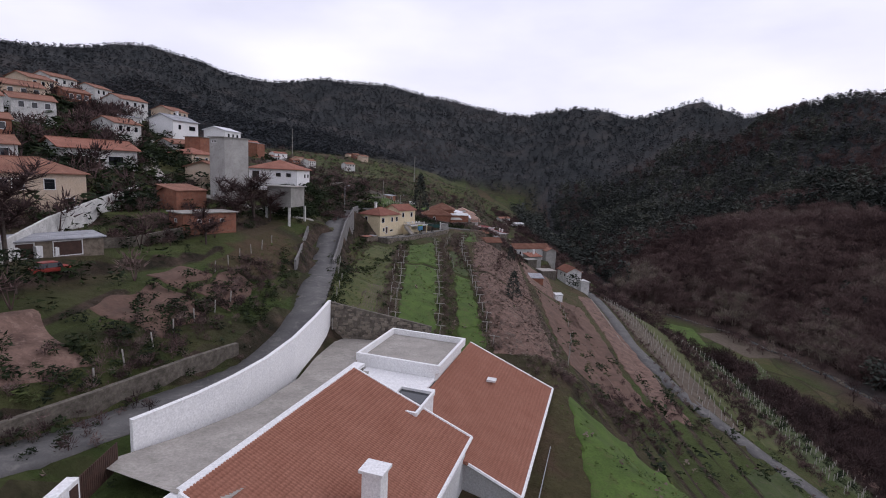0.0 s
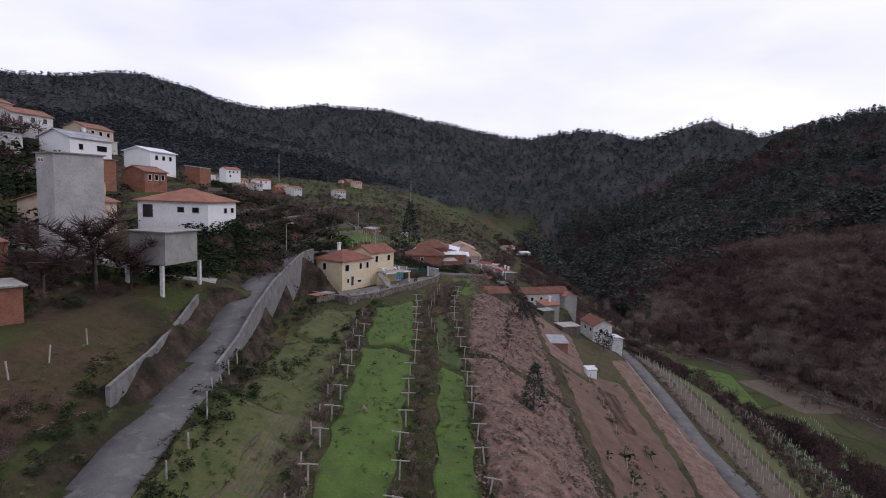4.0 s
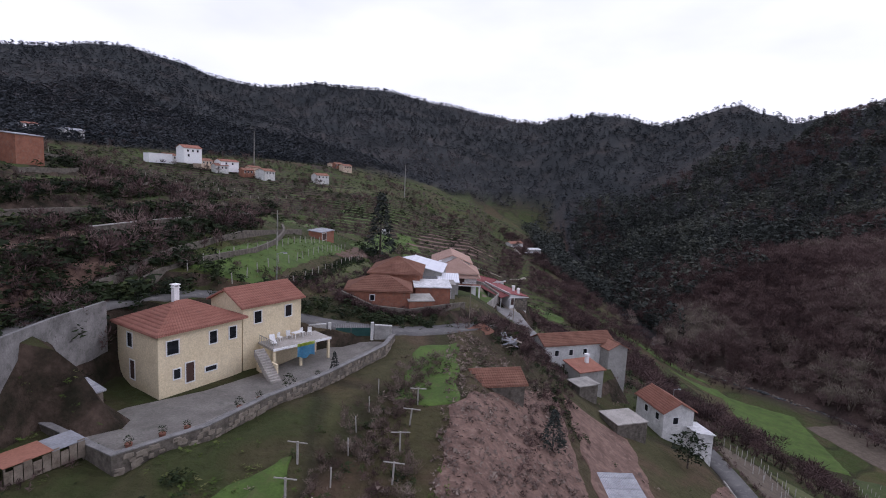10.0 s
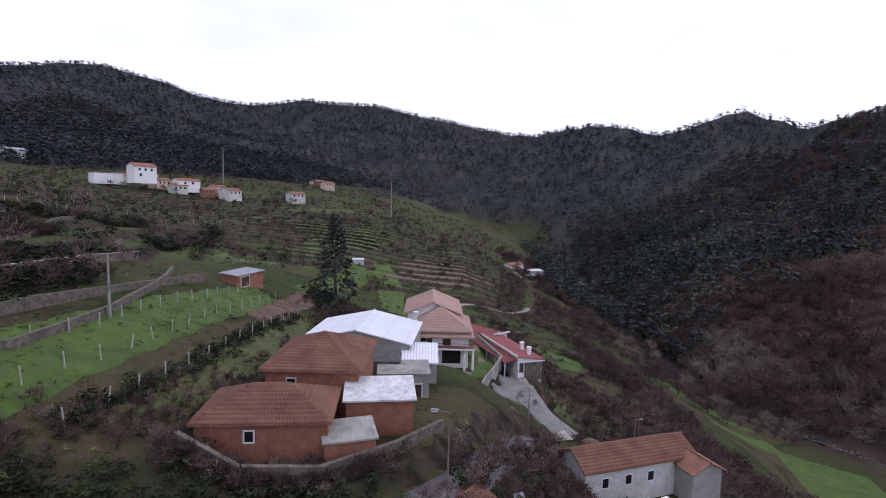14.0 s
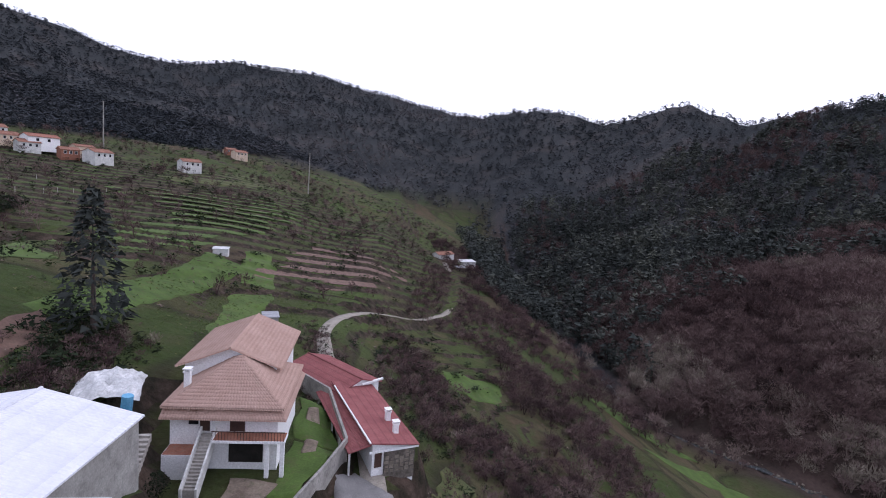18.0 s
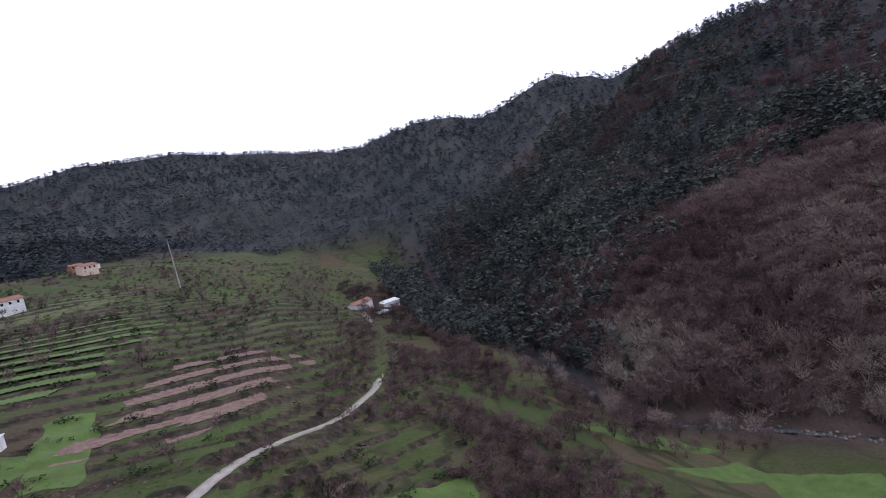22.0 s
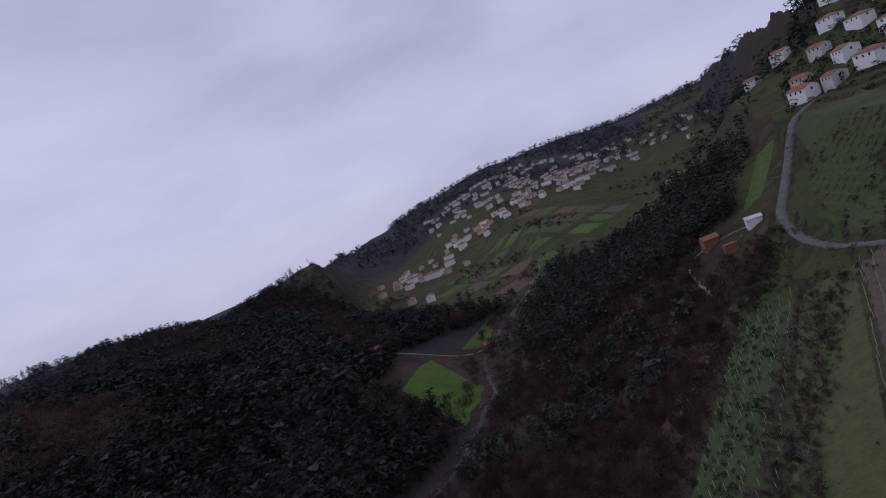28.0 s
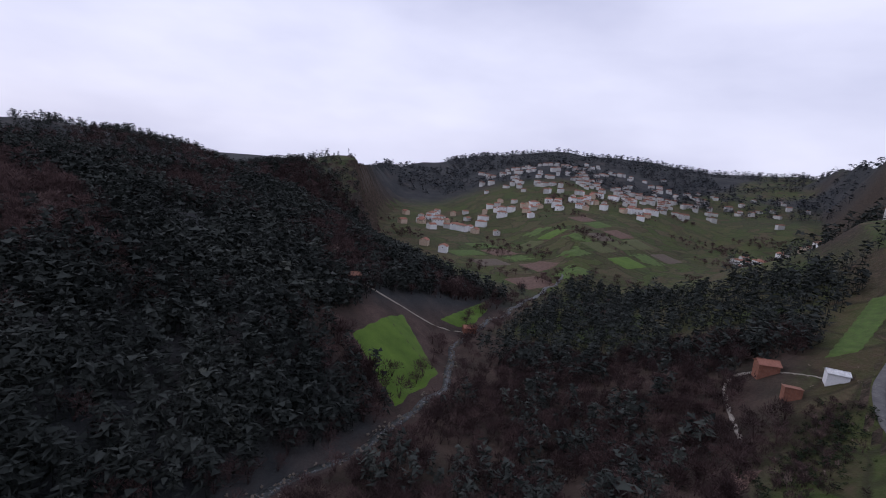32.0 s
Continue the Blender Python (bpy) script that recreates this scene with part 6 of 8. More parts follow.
    # slate-grey gutter walk along the western eave
    part("coping", slab(bmesh.new(), [(-10.9, -24, lo - 0.55), (-9.75, -24, lo - 0.55), (-9.75, 3.0, lo - 0.55), (-10.9, 3.0, lo - 0.55)], 0.3), "white", e)
    part("garden_wall", boxed(-10.7, -24, -6, -9.9, 2.8, lo - 0.85), "stone", e, "rough stone garden wall")
    # forecourt between the wall and the house
    yard = thing("forecourt", -13, 46, -21.6, 0, "pale paved forecourt behind the curved wall", "yard", kind="structure")
    bm = bmesh.new()
    rows_ = [(-23.0, 30.5, -13.2, 27.0, 1.6), (-20.0, 36, -11.8, 33, 0.9), (-17.3, 43, -10.6, 41, 0.1), (-16.2, 52, -9.0, 50, -0.9), (-16.8, 60, -9.5, 58, -1.8), (-17.0, 70.0, -6.0, 70.0, -2.4)]
    vs = [[bm.verts.new((a + 13, b - 46, z)) for a, b in ((r[0], r[1]), (r[2], r[3]))] for r in rows_ for z in (r[4],)]
    for a, b in zip(vs, vs[1:]):
        bm.faces.new((a[0], a[1], b[1], b[0]))
    part("paving", bm, "paving", yard)
    # curved white wall with a slim coping
    curve = [(-22.1, 33.0, -18.15, -20.6), (-21.2, 35.0, -18.2, -21.0), (-20.0, 38.0, -18.3, -21.5), (-18.8, 42.0, -18.4, -22.0), (-17.8, 46.8, -18.5, -22.6), (-17.2, 53.2, -18.55, -23.4), (-17.2, 62.0, -18.6, -24.4), (-17.5, 70.0, -18.6, -25.2)]
    w = tagged(new("curved_wall"), "tall curved white rendered wall beside the road", "wall", kind="structure")
    bm, cb = bmesh.new(), bmesh.new()
    ring_, rc = [], []
    for i, (x, y, zt, zb) in enumerate(curve):
        a, b = curve[max(i - 1, 0)], curve[min(i + 1, len(curve) - 1)]
        d = Vector((b[0] - a[0], b[1] - a[1], 0)).normalized()
        n = Vector((-d.y, d.x, 0)) * 0.16
        c = Vector((x, y, 0))
        ring_.append([bm.verts.new((v.x, v.y, z)) for v, z in ((c + n, zb - 1.5), (c + n, zt), (c - n, zt), (c - n, zb - 1.5))])
        rc.append([cb.verts.new((v.x, v.y, z)) for v, z in ((c + n * 1.3, zt), (c + n * 1.3, zt + .08), (c - n * 1.3, zt + .08), (c - n * 1.3, zt))])
    for rr, b_ in ((ring_, bm), (rc, cb)):
        for r0, r1 in zip(rr, rr[1:]):
            for k in range(4):
                b_.faces.new((r0[k], r0[(k + 1) % 4], r1[(k + 1) % 4], r1[k]))
        b_.faces.new(rr[0][::-1])
        b_.faces.new(rr[-1])
        bmesh.ops.recalc_face_normals(b_, faces=b_.faces)
    part("wall", bm, "white", w)
    part("coping", cb, "white", w)
    ew = wall_run("end_wall", [(-17.3, 70.2), (-12.5, 70.4), (-7.5, 70.6), (-3.0, 70.8)], 0.5, 0, "stone", "brown rubble stone wall closing the forecourt", 4.0, None, [-18.8, -19.8, -20.8, -21.8])
    stone_faces(ew, [(-17.3, 70.2), (-12.5, 70.4), (-7.5, 70.6), (-3.0, 70.8)], [-18.8, -19.8, -20.8, -21.8], [-24.2, -24.4, -24.6, -24.8], -1, 240, 9)
    g = thing("entrance_gate", -21.9, 29.3, -20.9, 95, "sliding dark red slatted gate between white piers", "gate")
    for k in range(22):
        part("slat", boxed(-2.2 + k * 0.2, -0.03, 0.1, -2.05 + k * 0.2, 0.03, 2.0), "shutter", g)
    part("pier", boxed(-4.6, -0.35, -1.5, -2.3, 0.35, 2.3), "white", g)
    part("letter_box", boxed(-4.0, -0.38, 1.1, -3.6, -0.34, 1.5), "dark", g)
    part("door", boxed(-3.2, -0.4, 0.0, -2.5, -0.34, 2.0), "shutter", g)


first_house()


# ---- plants ----
def twig_tree(rng, h, n, spread_=0.42, trunk=0.25):
    """Triangles of a bare tree about h high: thin blades that fan out from a few limbs."""
    tris = []
    limbs = []
    base = np.array([0, 0, 0.0])
    top = np.array([rng.normal(0, .04) * h, rng.normal(0, .04) * h, h * 0.62])
    limbs.append((base, top, h * 0.02))
    for k in range(7):
        s = rng.uniform(0.3, 1.0)
        p = base + (top - base) * s
        a = k * 2.4 + rng.uniform(0, 0.8)
        L = h * rng.uniform(0.3, 0.5)
        q = p + np.array([math.cos(a) * L * spread_ * 1.7, math.sin(a) * L * spread_ * 1.7, L * rng.uniform(.6, 1)])
        limbs.append((p, q, h * 0.009))
    for p, q, r in limbs:
        for o in (np.array([r, 0, 0]), np.array([0, r, 0])):
            tris.append([p - o, p + o, q])
    for k in range(n):
        p, q, r = limbs[1 + k % (len(limbs) - 1)]
        s = rng.uniform(0.25, 1.05)
        c = p + (q - p) * s
        d = rng.normal(0, 1, 3)
        d[2] = abs(d[2]) * 0.8 + 0.25
        d /= np.linalg.norm(d)
        L = h * rng.uniform(.12, .24)
        side = np.cross(d, rng.normal(0, 1, 3))
        side *= h * (0.011 if n < 200 else 0.0055) / np.linalg.norm(side)
        tris.append([c - side, c + side, c + d * L])
        tris.append([c + d * L * .5 - side * .8, c + d * L * .5 + side * .8, c + d * L * .8 + rng.normal(0, .07, 3) * h])
    return np.array(tris)


def leaf_tree(rng, h, n, shape, size):
    """Triangles of an evergreen: clumps of leaves round a trunk. shape: cone, column or dome."""
    tris = []
    for o in (np.array([h * .015, 0, 0]), np.array([0, h * .015, 0])):
        tris.append([-o, o, np.array([0, 0, h * .9])])
    for k in range(n):
        s = rng.uniform(0.12, 1.0) if shape != "dome" else rng.uniform(0.25, 1.0)
        if shape == "cone":
            R = h * 0.24 * (1.02 - s) ** 0.8 * rng.uniform(.55, 1.1)
        elif shape == "column":
            R = h * 0.16 * math.sin(math.pi * min(1, .15 + s * .85)) ** .6 * rng.uniform(.3, 1.15)
        else:
            R = h * 0.42 * math.sqrt(max(0.02, 1 - (2 * (s - .6) / .85) ** 2)) * rng.uniform(.5, 1.1)
        a = rng.uniform(0, 2 * math.pi)
        c = np.array([math.cos(a) * R, math.sin(a) * R, s * h])
        t = rng.normal(0, 1, (3, 3)) * size * h
        t[:, 2] *= 0.7
        if shape == "cone":
            t[0] += np.array([math.cos(a), math.sin(a), -.45]) * size * h * 2.0
        tris.append(c + t)
    return np.array(tris)


def puff_tree(rng, h, n, thin=0.034, long_=1.0):
    """Triangles of a bare tree seen from afar: a forked trunk under a rounded haze of upright twigs."""
    tris = []
    lean = rng.normal(0, .05, 2)
    for k in range(5):
        a = k * 1.26 + rng.uniform(0, .6)
        top = np.array([lean[0] + math.cos(a) * .22, lean[1] + math.sin(a) * .22, rng.uniform(.7, .9)]) * h
        side = np.array([-math.sin(a), math.cos(a), 0]) * h * .016
        tris.append([-side, side, top])
    blobs = [(rng.normal(0, .13, 3) * np.array([1, 1, .8]) + np.array([lean[0], lean[1], .62])) for _ in range(5)]
    for k in range(n):
        d = rng.normal(0, 1, 3)
        d /= np.linalg.norm(d)
        c = blobs[k % 5] + d * np.array([.25, .25, .22]) * rng.uniform(.35, 1.0)
        g = d + np.array([0, 0, .9])
        g /= np.linalg.norm(g)
        s = np.cross(g, rng.normal(0, 1, 3))
        s *= thin / np.linalg.norm(s)
        tris.append([(c - s - g * .05) * h, (c + s - g * .05) * h, (c + g * rng.uniform(.1, .2) * long_) * h])
    return np.array(tris)


def crown_far(rng):
    """A far crown: an uneven closed dome of leaves, wider than it is high."""
    rings = []
    for z, r in ((0.1, .3), (.4, .46), (.72, .33)):
        a0 = rng.uniform(0, 1)
        rings.append([np.array([math.cos(a0 + k * 1.257) * r * rng.uniform(.5, 1.4), math.sin(a0 + k * 1.257) * r * rng.uniform(.5, 1.4), z * rng.uniform(.7, 1.3)]) for k in range(5)])
    top = np.array([rng.normal(0, .08), rng.normal(0, .08), rng.uniform(.9, 1.1)])
    tris = []
    for lo, hi in zip(rings, rings[1:]):
        for k in range(5):
            m = (k + 1) % 5
            tris += [[lo[k], lo[m], hi[k]], [lo[m], hi[m], hi[k]]]
    for k in range(5):
        tris.append([rings[-1][k], rings[-1][(k + 1) % 5], top])
    return np.array(tris)


rng = np.random.default_rng(7)
PROTO = {
    "twigs": [twig_tree(rng, 1.0, 85) for _ in range(7)],
    "column_thin": [leaf_tree(rng, 1.0, 26, "column", 0.07) for _ in range(4)],
    "puff_fine": [puff_tree(rng, 1.0, 300, 0.0095, 0.55) for _ in range(6)],
    "puff_tiny": [puff_tree(rng, 1.0, 22) for _ in range(9)],
    "tuft_big": [leaf_tree(rng, 1.0, 20, "dome", 0.14) for _ in range(9)],
    "puff_small": [puff_tree(rng, 1.0, 85, 0.018) for _ in range(9)],
    "puff_soft": [puff_tree(rng, 1.0, 190, 0.0125, 0.6) for _ in range(9)],
    "puff": [puff_tree(rng, 1.0, 110, 0.021) for _ in range(9)],
    "twigs_near": [twig_tree(rng, 1.0, 700) for _ in range(3)],
    "conifer": [leaf_tree(rng, 1.0, 46, "cone", 0.06) for _ in range(5)] + [leaf_tree(rng, 1.0, 46, "column", 0.065) for _ in range(3)],
    "conifer_near": [leaf_tree(rng, 1.0, 900, "cone", 0.02) for _ in range(2)],
    "far": [crown_far(rng) for _ in range(12)],
    "far_spire": [leaf_tree(rng, 1.0, 17, "cone", 0.085) for _ in range(8)],
    "shrub_small": [leaf_tree(rng, 1.0, 40, "dome", 0.11) for _ in range(6)],
    "tuft": [leaf_tree(rng, 1.0, 9, "dome", 0.17) for _ in range(6)],
    "shrub": [leaf_tree(rng, 1.0, 130, "dome", 0.06) for _ in range(6)],
    "crown": [leaf_tree(rng, 1.0, 420, "dome", 0.04) for _ in range(4)],
}


def scatter(kind, xs, ys, hs, tints, sink=0.2, wide=None):
    """Every plant of one kind at the given places, as one array of triangles and tints."""
    zs = on_mesh(xs, ys) - sink
    out, tt = [], []
    protos = PROTO[kind]
    which = rng.integers(0, len(protos), len(xs))
    ang = rng.uniform(0, 2 * math.pi, len(xs))
    wide = rng.uniform(0.85, 1.2, len(xs)) if wide is None else np.full(len(xs), wide)
    for p in range(len(protos)):
        k = np.flatnonzero(which == p)
        if not len(k):
            continue
        t = protos[p].reshape(-1, 3)
        c, s, h = np.cos(ang[k])[:, None], np.sin(ang[k])[:, None], np.asarray(hs)[k][:, None]
        w = h * wide[k][:, None]
        X = (t[None, :, 0] * c - t[None, :, 1] * s) * w + np.asarray(xs)[k][:, None]
        Y = (t[None, :, 0] * s + t[None, :, 1] * c) * w + np.asarray(ys)[k][:, None]
        Z = t[None, :, 2] * h + zs[k][:, None]
        out.append(np.stack([X, Y, Z], -1).reshape(-1, 3))
        tt.append(np.repeat(np.asarray(tints)[k], len(t) // 3))
    return np.concatenate(out), np.concatenate(tt)


def stuff(name, kind, material, xs, ys, hs, tints, label, category, **kw):
    if not len(xs):
        return
    v, tt = scatter(kind, xs, ys, hs, tints, **kw)
    f = np.arange(len(v)).reshape(-1, 3)
    tagged(new(name, raw_mesh(name, v, f, material, tt)), label, category, kind="stuff")


def patchy(x, y, s):
    return np.sin(x / s + 1.3 * np.sin(y / (1.4 * s))) * np.cos(y / (0.8 * s) + 0.7 * np.sin(x / (1.1 * s) + 2.0))


# the wooded side of the valley: denser bare wood on the lower western face
n, extra, dark = 12000, 5000, 4200
ty = np.r_[rng.uniform(-330, 760, n), rng.uniform(215, 525, extra), rng.uniform(-110, 236, dark)]
te = np.r_[9 + 440 * rng.uniform(0, 1, n) ** 0.85, rng.uniform(9, 250, extra), rng.uniform(9, 300, dark)]
tx = river_x(ty) + te
open_ = ((tx > 210) & (tx < 312) & (ty < 82) & (ty > -100) & (te < 60)) | ((ty < -120) & (te > 30 + 0.35 * (ty + 120)))
scar = (np.hypot(tx - 375, (ty - 105) * 1.6) < 26) & (tx < 440)
near_track = np.min(np.hypot(tx[:, None] - LINES["forest_track"][1][None, ::2, 0] + 3, ty[:, None] - LINES["forest_track"][1][None, ::2, 1]), axis=1) < 7
keep = ~open_ & ~scar & ~near_track
tx, ty, te = tx[keep], ty[keep], te[keep]
stand = bare_zone(tx, ty)
bias = 0.75 - 1.95 * stand + np.where(ty < 105 - 0.1 * te, -0.2, 0) - np.where((te > 235) & (stand < 0.5), 0.6, 0) - np.where((te < 55) & (ty > 430), 0.65, 0) - np.where((ty > 150) & (ty < 345) & (te > 75), 0.55, 0)
is_con = patchy(tx, ty, 34) * 0.8 + bias + rng.normal(0, .35, len(tx)) > 0.25
size_ = np.where(te > 300, 0.7, 1.0)
pale = np.clip(0.12 + 0.22 * ((ty > 150) & (te > 75) | (ty > 300)) * (1 - stand) + 0.34 * stand + 0.3 * stand * patchy(tx, ty, 26) + rng.normal(0, .15, len(tx)) + np.where(te < 40, .35, 0) * stand, 0, 1)
k = ~is_con
stuff("bare_woodland", "puff_soft", "twigs", tx[k], ty[k], rng.uniform(7, 12.5, k.sum()) * size_[k], pale[k], "bare brown winter woodland on the far valley side", "woodland", wide=1.15)
k = is_con
# southern pines painted darker, the dim exposure there put into their needle tint
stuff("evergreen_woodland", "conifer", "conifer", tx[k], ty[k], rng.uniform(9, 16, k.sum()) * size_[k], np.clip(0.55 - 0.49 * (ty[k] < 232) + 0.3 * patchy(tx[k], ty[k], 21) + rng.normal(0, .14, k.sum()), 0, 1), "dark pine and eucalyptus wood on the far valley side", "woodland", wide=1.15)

# woods round the head of the valley and the far slopes
n = 26000
fa, fr = rng.uniform(-75, 62, n), np.sqrt(rng.uniform(400 ** 2, 1300 ** 2, n))
fx, fy = 30 + fr * np.sin(np.radians(fa)), 220 + fr * np.cos(np.radians(fa))
k = (fx < river_x(fy) - 40) & (fr < 575 + 50 * np.sin(fx / 60.0))
fx, fy, fr = fx[~k], fy[~k], fr[~k]
stuff("distant_woodland", "far_spire", "hazed_wood", fx, fy, rng.uniform(5, 9, len(fx)), np.clip(0.42 + 0.34 * patchy(fx, fy, 130) + 0.15 * patchy(fx, fy, 41) + rng.normal(0, .1, len(fx)), 0, 1), "dark distant woods round the head of the valley", "woodland", wide=1.5)

# dark wood on the hill above the upper village
n = 9000
fx, fy = rng.uniform(-520, -60, n), rng.uniform(350, 830, n)
k = on_mesh(fx, fy) > 15.5 + 2.5 * patchy(fx, fy, 30)
fx, fy = fx[k], fy[k]
stuff("hill_woodland", "far_spire", "hazed_wood", fx, fy, rng.uniform(4.5, 9, len(fx)), np.clip(0.3 + 0.3 * patchy(fx, fy, 60) + rng.normal(0, .12, len(fx)), 0, 1), "dark wood on the hill above the upper houses", "woodland", wide=1.4)
n = 1500
fx, fy = rng.uniform(70, 215, n), rng.uniform(470, 720, n)
k = np.abs(fx - river_x(fy)) > 5
stuff("evergreen_woodland", "conifer", "conifer", fx[k], fy[k], rng.uniform(7, 14, k.sum()), np.clip(0.45 + .3 * patchy(fx[k], fy[k], 25) + rng.normal(0, .15, k.sum()), 0, 1), "dark pine and eucalyptus wood in the narrow valley", "woodland", wide=1.2)

# dark wood on the spur below the southern village
n = 2600
sx, sy = rng.uniform(70, 330, n), rng.uniform(-330, 30, n)
edge_ = 14 * patchy(sx, sy, 30)
k = (sx < river_x(sy) - 18) & (sx > np.interp(sy, [-160, -110, -60, 5, 30], [80, 92, 98, 100, 150]) + edge_ * 0.4) & (sy < 14 + edge_ - 0.12 * (sx - 120)) & (sy > np.interp(sx, [76, 100, 150, 210, 290, 330], [-150, -118, -135, -185, -240, -180]) + edge_)
sx, sy = sx[k], sy[k]
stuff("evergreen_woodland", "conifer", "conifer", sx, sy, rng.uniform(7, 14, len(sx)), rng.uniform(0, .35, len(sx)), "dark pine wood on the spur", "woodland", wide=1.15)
n = 2300
sx, sy = rng.uniform(88, 232, n), rng.uniform(-30, 225, n)
k = (sx < river_x(sy) - 9) & (sx > np.interp(sy, [-30, 30, 95, 225], [104, 98, 104, 107])) & ~((np.abs(sx - 104) < 13) & (np.abs(sy - 22) < 19)) & ~((sx > 126) & (sy > 216))
sx, sy = sx[k], sy[k]
stuff("bare_woodland", "puff_fine", "twigs", sx, sy, rng.uniform(4.5, 9, len(sx)), np.clip(rng.normal(.12, .15, len(sx)), 0, 1), "bare brown trees on the slope above the river", "woodland", wide=1.2)
n = 300
sx, sy = 55 + rng.normal(0, 55, n), -360 + rng.normal(0, 75, n)
stuff("hilltop_trees", "conifer", "conifer", sx, sy, rng.uniform(12, 21, n), rng.uniform(0, .6, n), "tall dark trees on the hill above the southern village", "trees", wide=1.2)

n = 420
sx, sy = rng.uniform(118, 228, n), rng.uniform(-40, 130, n)
k = (sx < river_x(sy) - 10) & (patchy(sx, sy, 17) > -0.1)
stuff("evergreen_woodland", "conifer", "conifer", sx[k], sy[k], rng.uniform(6, 13, k.sum()), rng.uniform(0, .6, k.sum()), "dark pines among the bare trees above the river", "woodland", wide=1.15)
n = 240
sx, sy = rng.uniform(-50, 70, n), rng.uniform(-240, -60, n)
stuff("village_trees", "shrub_small", "shrub", sx, sy, rng.uniform(2.5, 6.5, n), rng.uniform(0, .4, n), "dark garden trees among the southern village houses", "trees", wide=1.1)
# pines on the shoulder of the hill above the mill
n = 1900
fa, fr = rng.uniform(98, 134, n), np.sqrt(rng.uniform(430 ** 2, 900 ** 2, n))
fx, fy = 30 + fr * np.sin(np.radians(fa)), 220 + fr * np.cos(np.radians(fa))
k = (fy > -110 - 0.25 * (fx - 380)) & (fx > river_x(fy) + 60)
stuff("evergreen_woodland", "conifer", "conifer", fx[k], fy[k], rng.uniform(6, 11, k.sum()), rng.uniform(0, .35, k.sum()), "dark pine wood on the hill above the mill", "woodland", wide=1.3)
# woods on the far hills beyond the town
n = 4600
fa, fr = rng.uniform(124, 182, n), np.sqrt(rng.uniform(1350 ** 2, 2650 ** 2, n))
fx, fy = 30 + fr * np.sin(np.radians(fa)), 220 + fr * np.cos(np.radians(fa))
k = patchy(fx, fy, 130) > -0.35
stuff("distant_woodland", "far_spire", "hazed_wood", fx[k], fy[k], rng.uniform(12, 22, k.sum()), np.clip(rng.normal(.3, .2, k.sum()), 0, 1), "dark distant woods on the hills beyond the town", "woodland", wide=1.5)
n = 2200
fx, fy = rng.uniform(150, 700, n), rng.uniform(-900, -90, n)
k = (patchy(fx, fy, 45) > 0.3) & (fx > 120 - 0.1 * fy)
stuff("hedgerow_trees", "puff", "twigs", fx[k], fy[k], rng.uniform(4, 9, k.sum()), np.clip(rng.normal(.3, .2, k.sum()), 0, 1), "bare trees between the basin fields", "trees", wide=1.3)

# scrub and thicket between the meadows and the river, north of the houses
n = 2600
sx, sy = rng.uniform(28, 185, n), rng.uniform(218, 620, n)
k = (sx < river_x(sy) - 7) & (sx > 62 - 0.06 * (sy - 220)) & ~((sx > 80) & (sx < 175) & (sy > 284) & (sy < 362)) & ~((sx > 126) & (sy < 292)) & (patchy(sx, sy, 19) > -0.35)
sx, sy = sx[k], sy[k]
stuff("thicket", "puff_fine", "twigs", sx, sy, rng.uniform(2.5, 7, len(sx)), np.clip(rng.normal(.25, .2, len(sx)), 0, 1), "brown leafless thicket on the lower slope", "thicket", wide=1.5)

# brown scrub on the slope below the gravel track and on the far terraces
n = 3600
sx, sy = rng.uniform(12, 92, n), rng.uniform(262, 480, n)
k = (patchy(sx, sy, 15) > -0.25) & (sx > 12 + 0.1 * (sy - 262)) & (np.hypot(sx - 43, sy - 326) > 10)
for w_, line_, z_ in (LINES["farm_track"],):
    k &= ((sx[:, None] - line_[None, ::3, 0]) ** 2 + (sy[:, None] - line_[None, ::3, 1]) ** 2).min(1) > 9
sx, sy = sx[k], sy[k]
stuff("slope_scrub", "puff_small", "twigs", sx, sy, rng.uniform(1.0, 3.4, len(sx)), np.clip(rng.normal(.35, .2, len(sx)), 0, 1), "brown leafless scrub below the gravel track", "shrubs", wide=1.6)

# river bank trees, pale with catkins
ry_ = np.arange(-120, 470, 4.2)
rx_ = river_x(ry_) + rng.choice([-10, 12], len(ry_)) + rng.normal(0, 3, len(ry_))
stuff("river_trees", "puff_fine", "twigs", rx_, ry_ + rng.normal(0, 2, len(ry_)), rng.uniform(6, 10, len(ry_)), np.where((ry_ > 285) & (ry_ < 455), 0.8, 0.12) + rng.uniform(-.1, .2, len(ry_)), "pale leafless trees along the river", "trees", wide=1.3)

# shrubs and brambles along the terrace banks, and fruit trees on the treads
HOMES = np.array([(x_, y_, r_) for x_, y_, r_ in ((-45.6, 123.6, 9), (-50, 107, 8), (-37.5, 100, 5), (-39.6, 91, 5), (-42, 82.6, 6), (-50, 90, 6), (-66, 76, 9), (-50, 42, 9), (-80, 110, 10), (-74, 141, 7), (-50, 60, 6), (-26, 160, 9), (-19, 168, 8), (-16, 155, 7), (-44.5, 88.4, 6), (-47.6, 136, 10), (-49.5, 110, 5), (-8, 198, 10), (-6, 225, 11), (2, 254, 13), (16, 260, 9), (8, 270, 8), (-38, 66, 4), (-34, 55, 5))])


